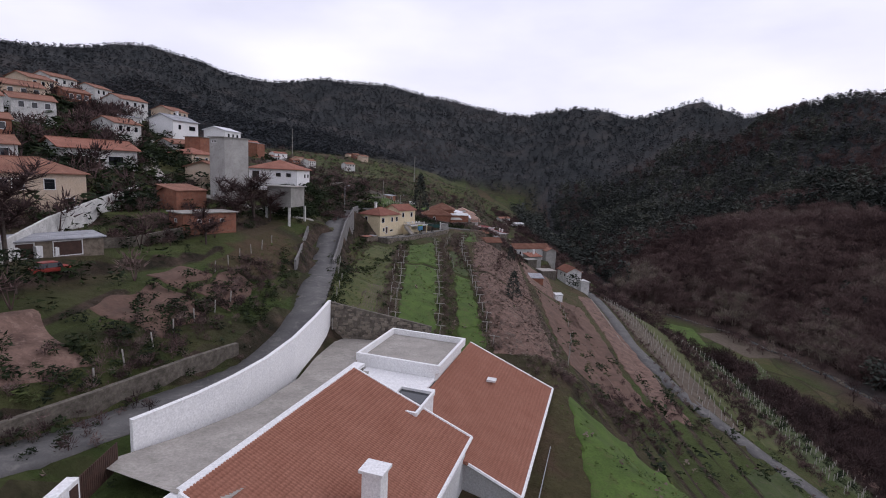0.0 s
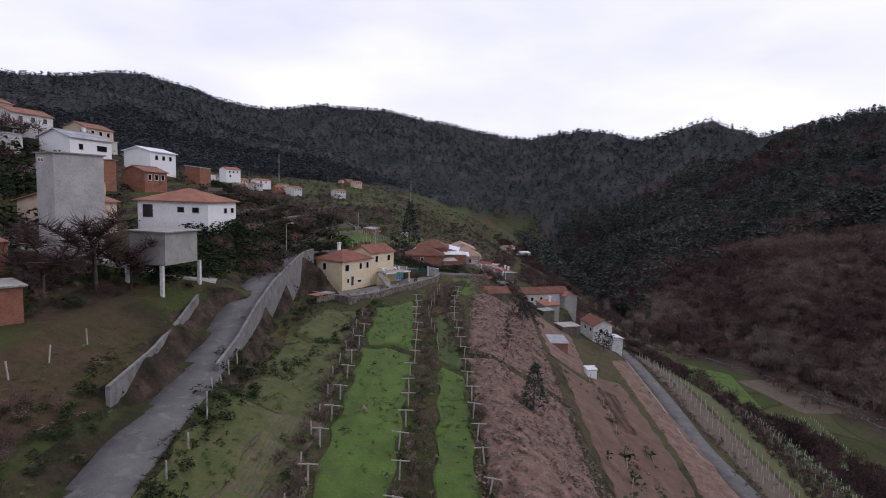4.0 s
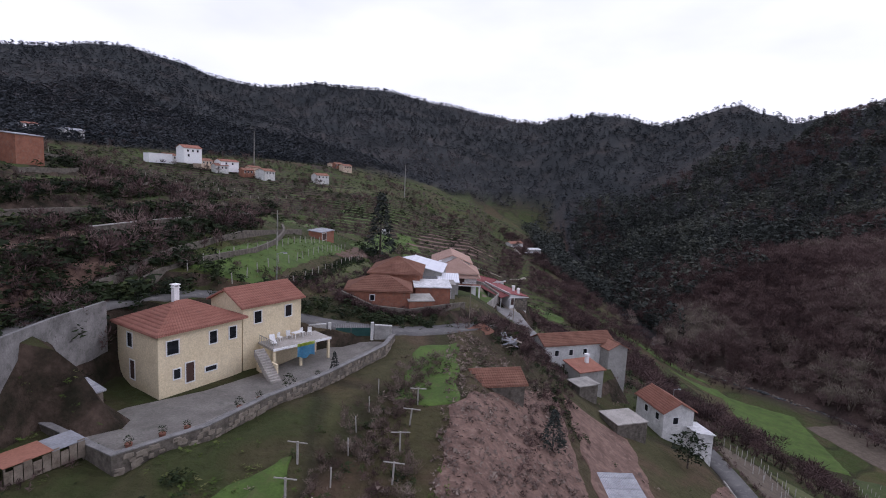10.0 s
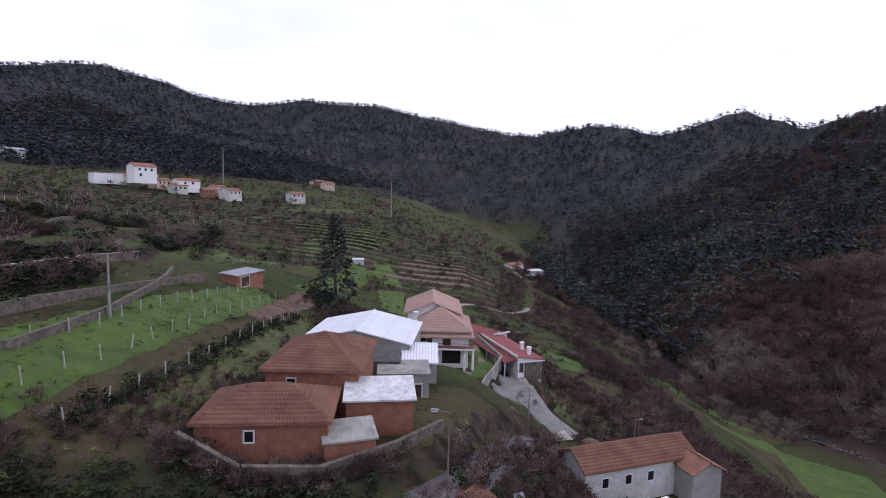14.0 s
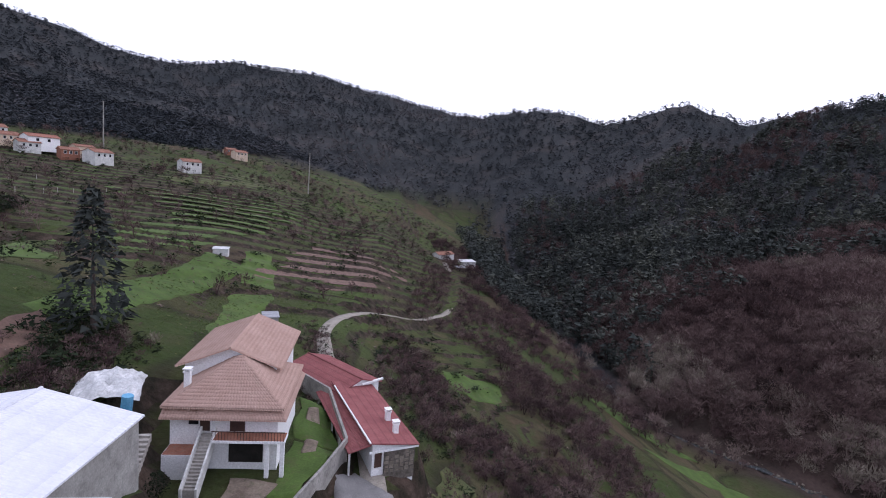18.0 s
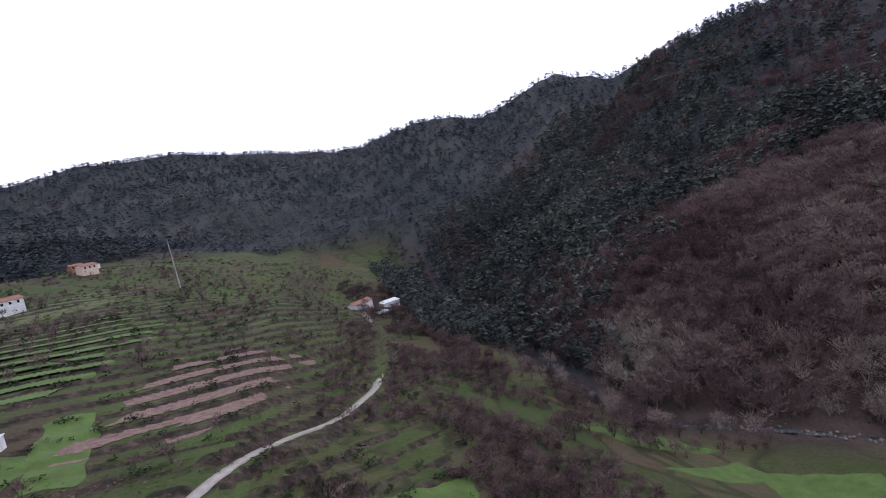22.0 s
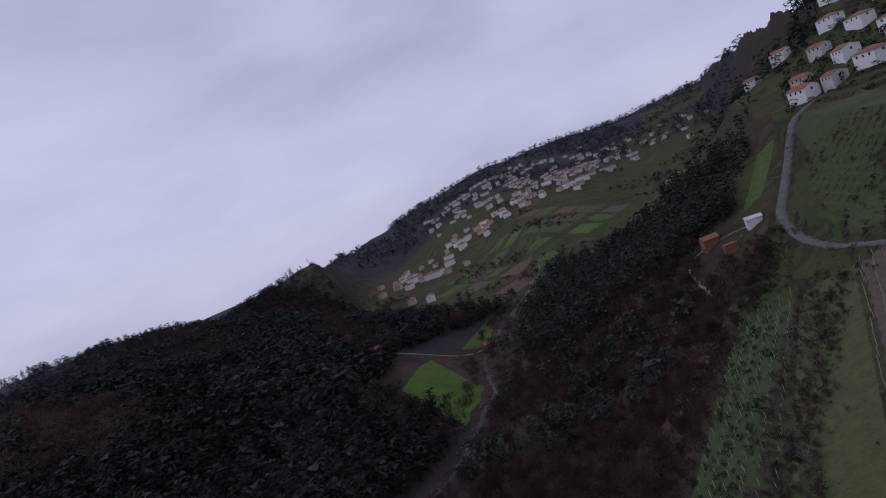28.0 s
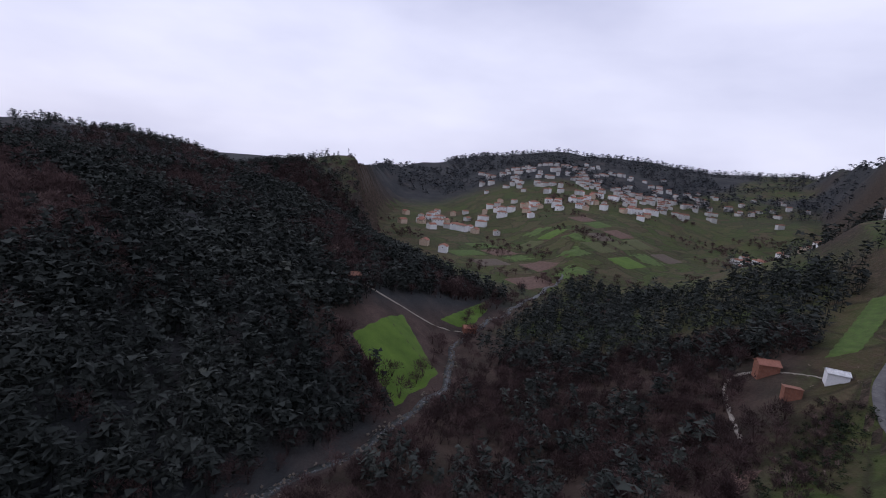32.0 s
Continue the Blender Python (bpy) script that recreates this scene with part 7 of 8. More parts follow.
def clear(x, y):
    """Where no house or road lies."""
    ok = np.ones(len(x), bool)
    for hx, hy, hr in HOMES:
        ok &= np.hypot(x - hx, y - hy) > hr
    for w, line, lz in LINES.values():
        d2 = ((x[:, None] - line[None, ::3, 0]) ** 2 + (y[:, None] - line[None, ::3, 1]) ** 2).min(1)
        ok &= d2 > (w / 2 + 1.2) ** 2
    return ok


n = 56000
sx, sy = rng.uniform(-260, 74, n), rng.uniform(-240, 680, n)
u = riser(sx, sy)
k = (u > 0.8) & clear(sx, sy) & (patchy(sx, sy, 21) > -0.55)
sx, sy = sx[k], sy[k]
k = (rng.uniform(0, 1, len(sx)) < 0.7) | (patchy(sx, sy, 47) < -0.1)
stuff("bank_scrub", "tuft_big", "shrub", sx[k], sy[k], rng.uniform(0.6, 2.1, k.sum()), np.clip(rng.normal(.35, .25, k.sum()), 0, 1), "dark evergreen scrub on the terrace banks", "shrubs", wide=1.5)
stuff("bank_brambles", "puff_tiny", "twigs", sx[~k], sy[~k], rng.uniform(0.6, 1.8, (~k).sum()), np.clip(rng.normal(.3, .25, (~k).sum()), 0, 1), "brown leafless brambles on the terrace banks", "shrubs", wide=1.6)
n = 5600
sx, sy = rng.uniform(-330, 40, n), rng.uniform(-200, 640, n)
k = ((sx < -36) & (sy < 300) | (sy > 300) & (sx < 34) & (rng.uniform(0, 1, n) < 0.9)) & (patchy(sx, sy, 25) > -0.2) & clear(sx, sy)
sx, sy = sx[k], sy[k]
half = rng.uniform(0, 1, len(sx)) < 0.4
stuff("terrace_shrubs", "shrub_small", "shrub", sx[half], sy[half], rng.uniform(1.0, 3.2, half.sum()), rng.uniform(0, .8, half.sum()), "dark evergreen shrubs between the terraces", "shrubs", wide=1.2)
stuff("terrace_trees", "puff_small", "twigs", sx[~half], sy[~half], rng.uniform(2, 5.5, (~half).sum()), rng.uniform(.1, .8, (~half).sum()), "small leafless fruit trees on the terraces", "trees", wide=1.3)
# rough tufts of weeds and dead stalks round the road and the plots
n = 9000
sx, sy = rng.uniform(-60, 104, n), rng.uniform(10, 330, n)
k = (patchy(sx, sy, 9) + rng.normal(0, .35, n) > 0.1) & clear(sx, sy) & ~((sx > -20) & (sx < 16) & (sy > 18) & (sy < 70)) & ~((sx > -28) & (sx < -3) & (sy > 142) & (sy < 178))
sx, sy = sx[k], sy[k]
half = rng.uniform(0, 1, len(sx)) < 0.5
stuff("weeds", "tuft", "shrub", sx[half], sy[half], rng.uniform(0.25, 0.8, half.sum()), rng.uniform(.3, 1, half.sum()), "tufts of rough green weeds", "weeds", wide=1.6)
stuff("dead_stalks", "tuft", "vine", sx[~half], sy[~half], rng.uniform(0.25, 0.9, (~half).sum()), rng.uniform(0, 1, (~half).sum()), "tufts of dead brown stalks", "weeds", wide=1.6)


def single(name, kind, material, x, y, h, tint, label, category, wide=1.0, group=""):
    """One tree of its own: a tapered trunk and a crown."""
    e = thing(name, x, y, ground(x, y), 0, label, category, group)
    bm = tube(bmesh.new(), (0, 0, -0.4), (0, 0, h * 0.55), h * 0.022 + 0.03, h * 0.008, 7)
    part("trunk", bm, "bark", e)
    t = PROTO[kind][rng.integers(0, len(PROTO[kind]))].reshape(-1, 3) * np.array([h * wide, h * wide, h])
    me = raw_mesh("crown", t, np.arange(len(t)).reshape(-1, 3), material, np.clip(rng.normal(tint, .15, len(t) // 3), 0, 1))
    c = new("crown", me)
    c.parent = e
    return e


single("pine_tree", "conifer_near", "conifer", -20, 263, 20.5, 0.3, "tall dark conifer beside the green meadow", "tree")
single("pine_tree", "conifer_near", "conifer", 12.8, 110.5, 6.4, 0.5, "small dark pine in the brown field", "tree", 1.3)
single("pine_tree", "conifer_near", "conifer", 17.4, 163.5, 5.0, 0.4, "small dark pine in the brown field", "tree", 1.3)
single("pine_tree", "crown", "shrub", 43.2, 185.6, 6.0, 0.1, "dense dark tree beside the white stone house", "tree", 1.0)
single("fir_tree", "conifer_near", "conifer", -5.2, 18.6, 7.0, 0.5, "small dark conifer beside the orange roof", "tree", 0.9)
single("bare_tree", "twigs_near", "twigs", -47.5, 52.0, 11.0, 0.1, "large leafless tree below the lane", "tree", 1.25)
for bx, by, bh in ((-43, 97, 8.0), (-41.5, 103, 9.0), (-39.5, 106.6, 7.0), (-40, 80, 6.0)):
    single("bare_tree", "twigs_near", "twigs", bx, by, bh, 0.15, "leafless tree beside the brick shed", "tree", 1.5)
single("evergreen_bush", "crown", "shrub", -44.0, 49.0, 4.5, 0.05, "dense dark evergreen bush", "bush", 1.1)
single("cypress", "conifer_near", "conifer", -8.2, 163.8, 3.2, 0.2, "small dark cypress in the yard", "tree", 0.9)
single("cypress", "crown", "shrub", 0.9, 236.6, 2.8, 0.0, "clipped dark bush beside the house", "bush", 0.8)

# scrub along the road, banks and gardens
def bank(pts, n, lo, hi, wobble, mat, kind, tint, name, label, category):
    kind = {"shrub": "shrub_small", "twigs": "puff_small", "puff": "puff_small"}[kind] if n >= 60 else kind
    p = np.array(pts, float)
    s = np.r_[0, np.cumsum(np.hypot(*np.diff(p, axis=0).T))]
    u = rng.uniform(0, s[-1], n)
    x, y = np.interp(u, s, p[:, 0]) + rng.normal(0, wobble, n), np.interp(u, s, p[:, 1]) + rng.normal(0, wobble, n)
    stuff(name, kind, mat, x, y, rng.uniform(lo, hi, n), np.clip(rng.normal(tint, .25, n), 0, 1), label, category, wide=1.25)


bank([(-17.5, 72), (-20.5, 90), (-24, 104)], 90, 0.5, 1.3, 0.8, "shrub", "shrub", .5, "verge_scrub", "green scrub along the road verge", "shrubs")
bank([(-25, 60), (-27.5, 80), (-30, 88)], 90, 0.4, 1.2, 0.9, "shrub", "shrub", .6, "verge_scrub", "green scrub along the road verge", "shrubs")
bank([(-36, 130), (-36, 150), (-33, 168), (-30, 180)], 220, 0.8, 2.6, 2.2, "shrub", "shrub", .35, "bank_scrub", "dense green scrub on the bank above the road", "shrubs")
bank([(-43, 120), (-41, 132), (-40, 142)], 110, 1.0, 2.6, 1.6, "shrub", "shrub", .3, "garden_shrubs", "dark garden shrubs below the white house", "shrubs")
bank([(-20.5, 184), (-20, 200), (-20.5, 240)], 260, 0.5, 1.3, 0.7, "shrub", "shrub", .3, "hedge_bank", "dark overgrown bank between the terraces", "shrubs")
bank([(-13, 186), (-8, 187.6), (-3, 189.6)], 60, 0.8, 1.9, 0.8, "twigs", "twigs", .3, "ivy_tangle", "tangle of bare creepers over the rubble wall", "shrubs")
bank([(11, 196), (16, 206), (23, 208), (20, 218)], 120, 0.8, 2.6, 1.8, "twigs", "twigs", .5, "garden_thicket", "leafless thicket beside the lower road", "thicket")
bank([(1.5, 120), (0, 145), (1, 160)], 150, 0.4, 1.2, 0.9, "twigs", "twigs", .35, "row_scrub", "brown scrub along the vine row", "shrubs")
bank([(-18.5, 78), (-20.5, 100), (-15, 128), (-14, 142)], 150, 0.4, 1.1, 0.8, "shrub", "shrub", .4, "row_scrub", "green scrub along the vine row", "shrubs")
bank([(10.6, 128), (12.4, 148), (16.4, 172)], 120, 0.4, 1.0, 0.5, "twigs", "twigs", .3, "row_scrub", "brown scrub along the vine row", "shrubs")
bank([(26, 90), (29, 120), (30, 150)], 70, 0.3, 0.9, 0.6, "shrub", "shrub", .9, "vegetable_row", "green weeds between dug plots", "plants")
bank([(52, 100), (56, 150), (57, 215)], 200, 0.5, 1.6, 1.2, "twigs", "twigs", .6, "slope_scrub", "bleached scrub on the vineyard edge", "shrubs")
bank([(76, 100), (86, 160), (90, 215)], 280, 0.8, 2.4, 2.0, "twigs", "twigs", .4, "slope_scrub", "brown scrub between the vineyards", "shrubs")
bank([(40, 235), (60, 235), (75, 262)], 240, 0.8, 2.4, 4.5, "twigs", "twigs", .5, "slope_scrub", "brown scrub below the lower road", "shrubs")
bank([(-34, 30), (-32, 50), (-34, 66)], 120, 0.5, 1.6, 2.2, "shrub", "shrub", .3, "garden_shrubs", "dark garden shrubs above the road", "shrubs")
bank([(90, 40), (95, 66), (94, 92)], 230, 0.8, 3.4, 4.5, "twigs", "twigs", .08, "slope_scrub", "brown scrub below the winding road", "shrubs")
bank([(86, 44), (92, 70), (96, 96)], 170, 0.6, 2.6, 4.5, "shrub", "shrub", .15, "slope_scrub", "dark evergreen scrub below the winding road", "shrubs")
bank([(24, 70), (40, 95), (48, 100)], 160, 0.6, 2.0, 3.0, "twigs", "twigs", .35, "slope_scrub", "brown scrub below the field", "shrubs")
bank([(8, 66), (16, 74), (30, 78)], 120, 0.5, 1.6, 2.0, "twigs", "twigs", .5, "slope_scrub", "brown scrub behind the house", "shrubs")
bank([(-14, 250), (-20, 256), (-24, 270)], 120, 0.8, 2.4, 2.2, "shrub", "shrub", .15, "bank_scrub", "dark scrub round the tall conifer", "shrubs")
bank([(-70, 120), (-95, 135), (-120, 165)], 620, 1.0, 4.2, 9.0, "shrub", "shrub", .2, "garden_shrubs", "dark garden trees between village houses", "shrubs")
bank([(-60, 95), (-75, 90), (-110, 110)], 420, 1.0, 4.0, 8.0, "shrub", "shrub", .2, "garden_shrubs", "dark garden trees between village houses", "shrubs")

for dark_pts, dark_n in (([(-40, 150), (-38, 180), (-40, 215)], 300), ([(-49, 150), (-47, 190), (-51, 232)], 300), ([(-60, 150), (-62, 200), (-70, 245)], 340), ([(-82, 215), (-90, 260), (-100, 320)], 360), ([(-62, 265), (-70, 300), (-84, 340)], 260)):
    bank(dark_pts, dark_n, 0.8, 2.6, 1.5, "shrub", "shrub", .2, "bank_scrub", "dark evergreen scrub along a terrace bank", "shrubs")
    bank(dark_pts, dark_n // 2, 1.0, 3.2, 2.2, "twigs", "puff", .3, "bank_brambles", "leafless brambles and saplings along a terrace bank", "shrubs")
bank([(-75, 70), (-90, 120), (-110, 150), (-125, 185)], 160, 3.0, 7.5, 9.0, "twigs", "puff", .12, "village_trees", "bare trees between the hillside houses", "trees")
bank([(-13.8, 187.2), (-8, 185.6), (-2.4, 187.6), (3.4, 192.6)], 170, 0.7, 1.9, 0.6, "twigs", "puff", .2, "wall_brambles", "dark bare brambles over the rubble wall", "shrubs")
bank([(-24, 178), (-14, 181), (-6, 183), (2, 187)], 260, 0.4, 1.5, 1.6, "shrub", "shrub", .4, "bank_scrub", "green scrub on the bank above the road bend", "shrubs")
bank([(-24, 182), (-17, 190), (-16, 206)], 200, 0.5, 1.8, 2.4, "twigs", "puff", .3, "bank_brambles", "brown brambles on the bank above the road bend", "shrubs")
# overgrown vine rows: brown canes and brambles along each row
for vine_pts, vine_n, vine_w in (([(-10.4, 76), (-13.2, 112), (-14.6, 136)], 330, 0.9), ([(-1.0, 74), (-2.4, 118), (-4.6, 146)], 300, 0.8), ([(6.6, 76), (3.6, 118), (2.0, 150)], 200, 0.6), ([(-3.0, 146), (0.0, 160), (3.0, 172)], 200, 1.4)):
    bank(vine_pts, vine_n * 2 // 3, 0.6, 1.6, vine_w, "vine", "puff", .5, "vine_canes", "brown leafless vines along a row", "vines")
    bank(vine_pts, vine_n // 3, 0.3, 0.9, vine_w, "shrub", "shrub", .7, "row_brambles", "green brambles under the vine row", "shrubs")
for wood_pts, wood_n, wood_hi, wood_w, wood_lab in (([(-31, 128), (-36, 150), (-36, 176)], 260, 2.6, 2.2, "brown thicket above the road"), ([(-30, 30), (-29, 56), (-31, 80)], 240, 1.8, 2.0, "bramble thicket above the road"),
                                                    ([(10, 190), (18, 200), (24, 212)], 240, 2.2, 2.6, "leafless thicket round the sheds"), ([(20, 172), (22, 190), (25, 204)], 160, 1.6, 2.0, "weeds and brambles between the sheds"),
                                                    ([(36, 236), (46, 262), (40, 300)], 420, 3.0, 7.0, "brown scrub below the track"), ([(24, 270), (30, 300), (22, 330)], 360, 2.4, 5.0, "brown scrub beside the gravel track"),
                                                    ([(-14, 188), (-12, 205), (-14, 222)], 160, 2.0, 1.6, "overgrown corner behind the brick house"), ([(-14, 236), (-16, 252), (-18, 268)], 200, 2.6, 2.4, "thicket behind the barn"),
                                                    ([(48, 205), (60, 220), (62, 240)], 260, 2.6, 4.0, "bare bushes below the stone houses"), ([(10, 262), (6, 290), (2, 306)], 160, 1.6, 2.0, "scrub beside the track"),
                                                    ([(-48, 70), (-44, 96), (-46, 112)], 160, 2.6, 2.6, "garden bushes between the sheds"), ([(-62, 60), (-58, 90), (-62, 116)], 200, 2.8, 3.0, "garden bushes along the lane")):
    bank(wood_pts, wood_n, 0.6, wood_hi, wood_w, "twigs", "puff", .35, "thicket", wood_lab, "thicket")
    bank(wood_pts, wood_n // 2, 0.5, wood_hi * 0.7, wood_w, "shrub", "shrub", .3, "evergreen_scrub", "evergreen scrub in the " + wood_lab.split(" ", 1)[1], "shrubs")

# a row of thin trees along the eastern ridge
ra = np.concatenate([rng.uniform(58, 92, 70), rng.uniform(112, 128, 26)])
rd = np.interp(ra, RING_AZ, RING_D) + rng.normal(0, 5, len(ra))
stuff("ridge_trees", "column_thin", "conifer", 30 + rd * np.sin(np.radians(ra)), 220 + rd * np.cos(np.radians(ra)), rng.uniform(7, 13, len(ra)), rng.uniform(.2, .9, len(ra)), "thin tall trees along the ridge", "trees", wide=0.8)
# dry stalks and rubble over the brown fields
n = 4600
sx, sy = rng.uniform(4.5, 20, n), rng.uniform(76, 184, n)
stuff("dead_stalks", "tuft", "vine", sx, sy, rng.uniform(0.25, 0.7, n), np.clip(rng.normal(.55, .3, n), 0, 1), "dead brown stalks over the field", "weeds", wide=1.7)

# rough grass blades on the strips, lawns and terraces
n = 26000
sx, sy = rng.uniform(-34, 30, n), rng.uniform(2, 330, n)
k = ((sx < 6) & (sy > 70) & (sy < 148) | (sx > 14) & (sy < 70) | (sx < -14) & (sy > 172) & (sy < 250) | (sx < 2) & (sy > 266)) & clear(sx, sy) & (patchy(sx, sy, 6) + rng.normal(0, .5, n) > -0.2) & ~((sx < -8) & (sx > -16) & (sy > 75) & (sy < 95) & (patchy(sx, sy, 3) > -0.3))
sx, sy = sx[k], sy[k]
stuff("grass_tufts", "tuft", "blade", sx, sy, rng.uniform(0.15, 0.42, len(sx)), rng.uniform(0, 1, len(sx)), "tufts of rough grass over the plots", "grass", wide=2.2, sink=0.0)

# low undergrowth in the bare wood and scrub over the vineyard slopes
n = 4600
uy = rng.uniform(225, 520, n)
ux = river_x(uy) + rng.uniform(10, 220, n)
stuff("undergrowth", "puff_tiny", "twigs", ux, uy, rng.uniform(2, 5, n), np.clip(0.3 + 0.25 * patchy(ux, uy, 14) + rng.normal(0, .15, n), 0, 1), "reddish brown undergrowth in the bare wood", "undergrowth", wide=1.7)
bank([(70, 108), (79, 160), (86, 214)], 420, 0.8, 2.4, 2.4, "twigs", "puff", .15, "slope_scrub", "dark brown scrub across the vineyard slope", "shrubs")
bank([(102, 100), (107, 160), (112, 222)], 420, 1.0, 3.4, 3.2, "twigs", "puff", .12, "slope_scrub", "dark brown scrub below the vineyards", "shrubs")
bank([(90, 104), (95, 160), (97, 214)], 300, 0.6, 1.6, 5.0, "shrub", "shrub", .25, "vine_leaves", "low dark growth among the vine stakes", "shrubs")

# boulders in the river bed
n = 700
sy = rng.uniform(-100, 420, n)
sx = np.interp(sy, rl[:, 1], rl[:, 0]) + rng.normal(0, 1.9, n)
stuff("river_stones", "far", "rubble", sx, sy, rng.uniform(0.4, 1.3, n), rng.uniform(0, 1, n), "grey boulders in the river bed", "stones", sink=-0.1, wide=1.2)

bank([(-21.6, 96), (-23.2, 110), (-24.6, 128), (-26, 141)], 110, 0.3, 0.9, 0.8, "shrub", "shrub", .5, "wall_foot_scrub", "green scrub and brambles at the foot of the road wall", "shrubs")
bank([(-21.0, 96), (-22.4, 112), (-23.6, 130), (-24.0, 141)], 90, 0.4, 1.0, 1.0, "twigs", "puff", .3, "wall_foot_brambles", "brown brambles at the foot of the road wall", "shrubs")
bank([(-40, 110), (-37, 124), (-36, 140)], 260, 0.6, 2.0, 2.0, "shrub", "shrub", .35, "garden_scrub", "garden scrub on the bank below the white house", "shrubs")


# ---- vine posts, lamps, masts ----
def vine_post(h=1.9, arm=1.7):
    e = tagged(new("vine_post"), "pale granite vine post with a cross arm", "post", "vine posts")
    part("post", boxed(-0.07, -0.07, -0.5, 0.07, 0.07, h), "post", e)
    part("arm", boxed(-arm / 2, -0.035, h - 0.12, arm / 2, 0.035, h - 0.04), "post", e)
    return e


def plain_post(h=1.6, label="slim pale granite vine post"):
    e = tagged(new("stake"), label, "post", "vineyard stakes")
    part("post", boxed(-0.05, -0.05, -0.4, 0.05, 0.05, h), "post", e)
    return e


def row(proto, pts, step, turn=0.0, jit=0.15):
    p = np.array(pts, float)
    s = np.r_[0, np.cumsum(np.hypot(*np.diff(p, axis=0).T))]
    for k, u in enumerate(np.arange(0, s[-1], step)):
        x, y = float(np.interp(u, s, p[:, 0]) + rng.normal(0, jit)), float(np.interp(u, s, p[:, 1]) + rng.normal(0, jit))
        m = pose(x, y, ground(x, y), rng.normal(0, 3), rng.normal(0, 3), turn + rng.normal(0, 5))
        if "used" not in proto:
            proto.matrix_world = m
            proto["used"] = 1
        else:
            copy_thing(proto, m)


vp, pp = vine_post(), plain_post()
row(vp, [(-2.0, 78), (-4.1, 118), (-6.2, 146)], 4.5)
row(vp, [(6.2, 78), (3.6, 112), (1.2, 145), (2.0, 160)], 4.5)
row(vp, [(-9.2, 78), (-12.0, 112), (-12.6, 122)], 5.5)
row(pp, [(-10.2, 80), (-13.2, 108), (-14.4, 134)], 5.0)
row(pp, [(-0.6, 120), (-3.4, 138), (-2.4, 160)], 4.0)
row(pp, [(-31, 174), (-29.5, 200), (-31, 245)], 4.0)
row(pp, [(-26, 176), (-25, 200), (-26.5, 245)], 4.0)
row(pp, [(-20.5, 186), (-20, 210), (-20.5, 240)], 4.0)
row(pp, [(-20.6, 88), (-22.0, 94), (-23.2, 101)], 3.0)
row(pp, [(-17.2, 70), (-18.6, 80), (-20.0, 87)], 4.0)
row(pp, [(20, 84), (28.6, 120), (30.5, 150)], 6.0)
row(pp, [(-34, 70), (-33, 90)], 4.0)
row(pp, [(-30, 40), (-29, 66)], 4.0)
# the long vineyards on the slope: stakes in contour rows, too many to count
vx, vy = [], []
for k in range(4):
    for u in np.arange(0, 1, 0.03):
        vx.append(57 + k * 2.7 + 6 * u + rng.normal(0, .15))
        vy.append(108 + 106 * u + rng.normal(0, .3))
for k in range(6):
    for u in np.arange(0, 1, 0.03):
        vx.append(82 + k * 3.1 + 4 * u + rng.normal(0, .15))
        vy.append(100 + 112 * u + rng.normal(0, .3))
for k in range(7):
    for u in np.arange(0, 1, 0.04):
        vx.append(130 + k * 4.6 + 12 * u + rng.normal(0, .2))
        vy.append(226 + 58 * u + rng.normal(0, .3))
for k in range(7):
    for u in np.arange(0, 1, 0.05):
        vx.append(-230 + k * 21 + 12 * u + rng.normal(0, .4))
        vy.append(235 + 170 * u + rng.normal(0, 1))
vx, vy = np.array(vx), np.array(vy)
vz = on_mesh(vx, vy)
q = np.array([(-1, -1), (1, -1), (1, 1), (-1, 1)]) * 0.055
vv = []
for lo_, s_ in ((-0.4, 1.0), (1.7, 0.8)):
    vv.append(np.stack([vx[:, None] + q[None, :, 0] * s_, vy[:, None] + q[None, :, 1] * s_, (vz[:, None] + lo_) * np.ones((1, 4))], -1))
vv = np.stack(vv, 1).reshape(-1, 3)
b0 = np.arange(len(vx))[:, None, None] * 8
sides = np.array([[i, (i + 1) % 4, 4 + (i + 1) % 4, 4 + i] for i in range(4)] + [[4, 5, 6, 7]])[None]
tagged(new("vineyard_stakes", raw_mesh("vineyard_stakes", vv, (b0 + sides).reshape(-1, 4), "post")), "rows of pale vine stakes across the slopes", "vineyard", kind="stuff")


def street_lamp(x, y, h, face, label="street lamp on a slim galvanised pole", lean=0.0, mat="steel"):
    e = thing("street_lamp", x, y, ground(x, y), face, label, "lamp", "street lamps")
    part("pole", tube(bmesh.new(), (0, 0, -0.4), (lean, 0, h), 0.09, 0.05, 8), mat, e)
    part("arm", tube(bmesh.new(), (lean, 0, h), (lean + 0.9, 0, h + 0.18), 0.035, 0.03, 6), mat, e)
    hd = bmesh.new()
    box(hd, lean + 0.8, -0.13, h + 0.1, lean + 1.45, 0.13, h + 0.26)
    bmesh.ops.bevel(hd, geom=hd.edges[:], offset=0.05, segments=2, affect="EDGES")
    head = part("lamp_head", hd, "steel", e)
    part("lens", boxed(lean + 0.9, -0.1, h + 0.05, lean + 1.4, 0.1, h + 0.1), "lamp_glass", head)
    return e


street_lamp(-29.6, 29.8, 8.6, 0)
street_lamp(-31.6, 141.5, 7.0, 30)
street_lamp(-20.4, 178.0, 6.6, 0)
street_lamp(7.4, 188.6, 7.2, 180, "street lamp on a dark wooden pole", mat="wood")
street_lamp(17.4, 217.4, 7.0, 180, "street lamp on a slim pole at the bend", mat="wood")
street_lamp(52.0, 214.0, 7.5, 0)
street_lamp(43.0, 250.0, 6.5, 0)


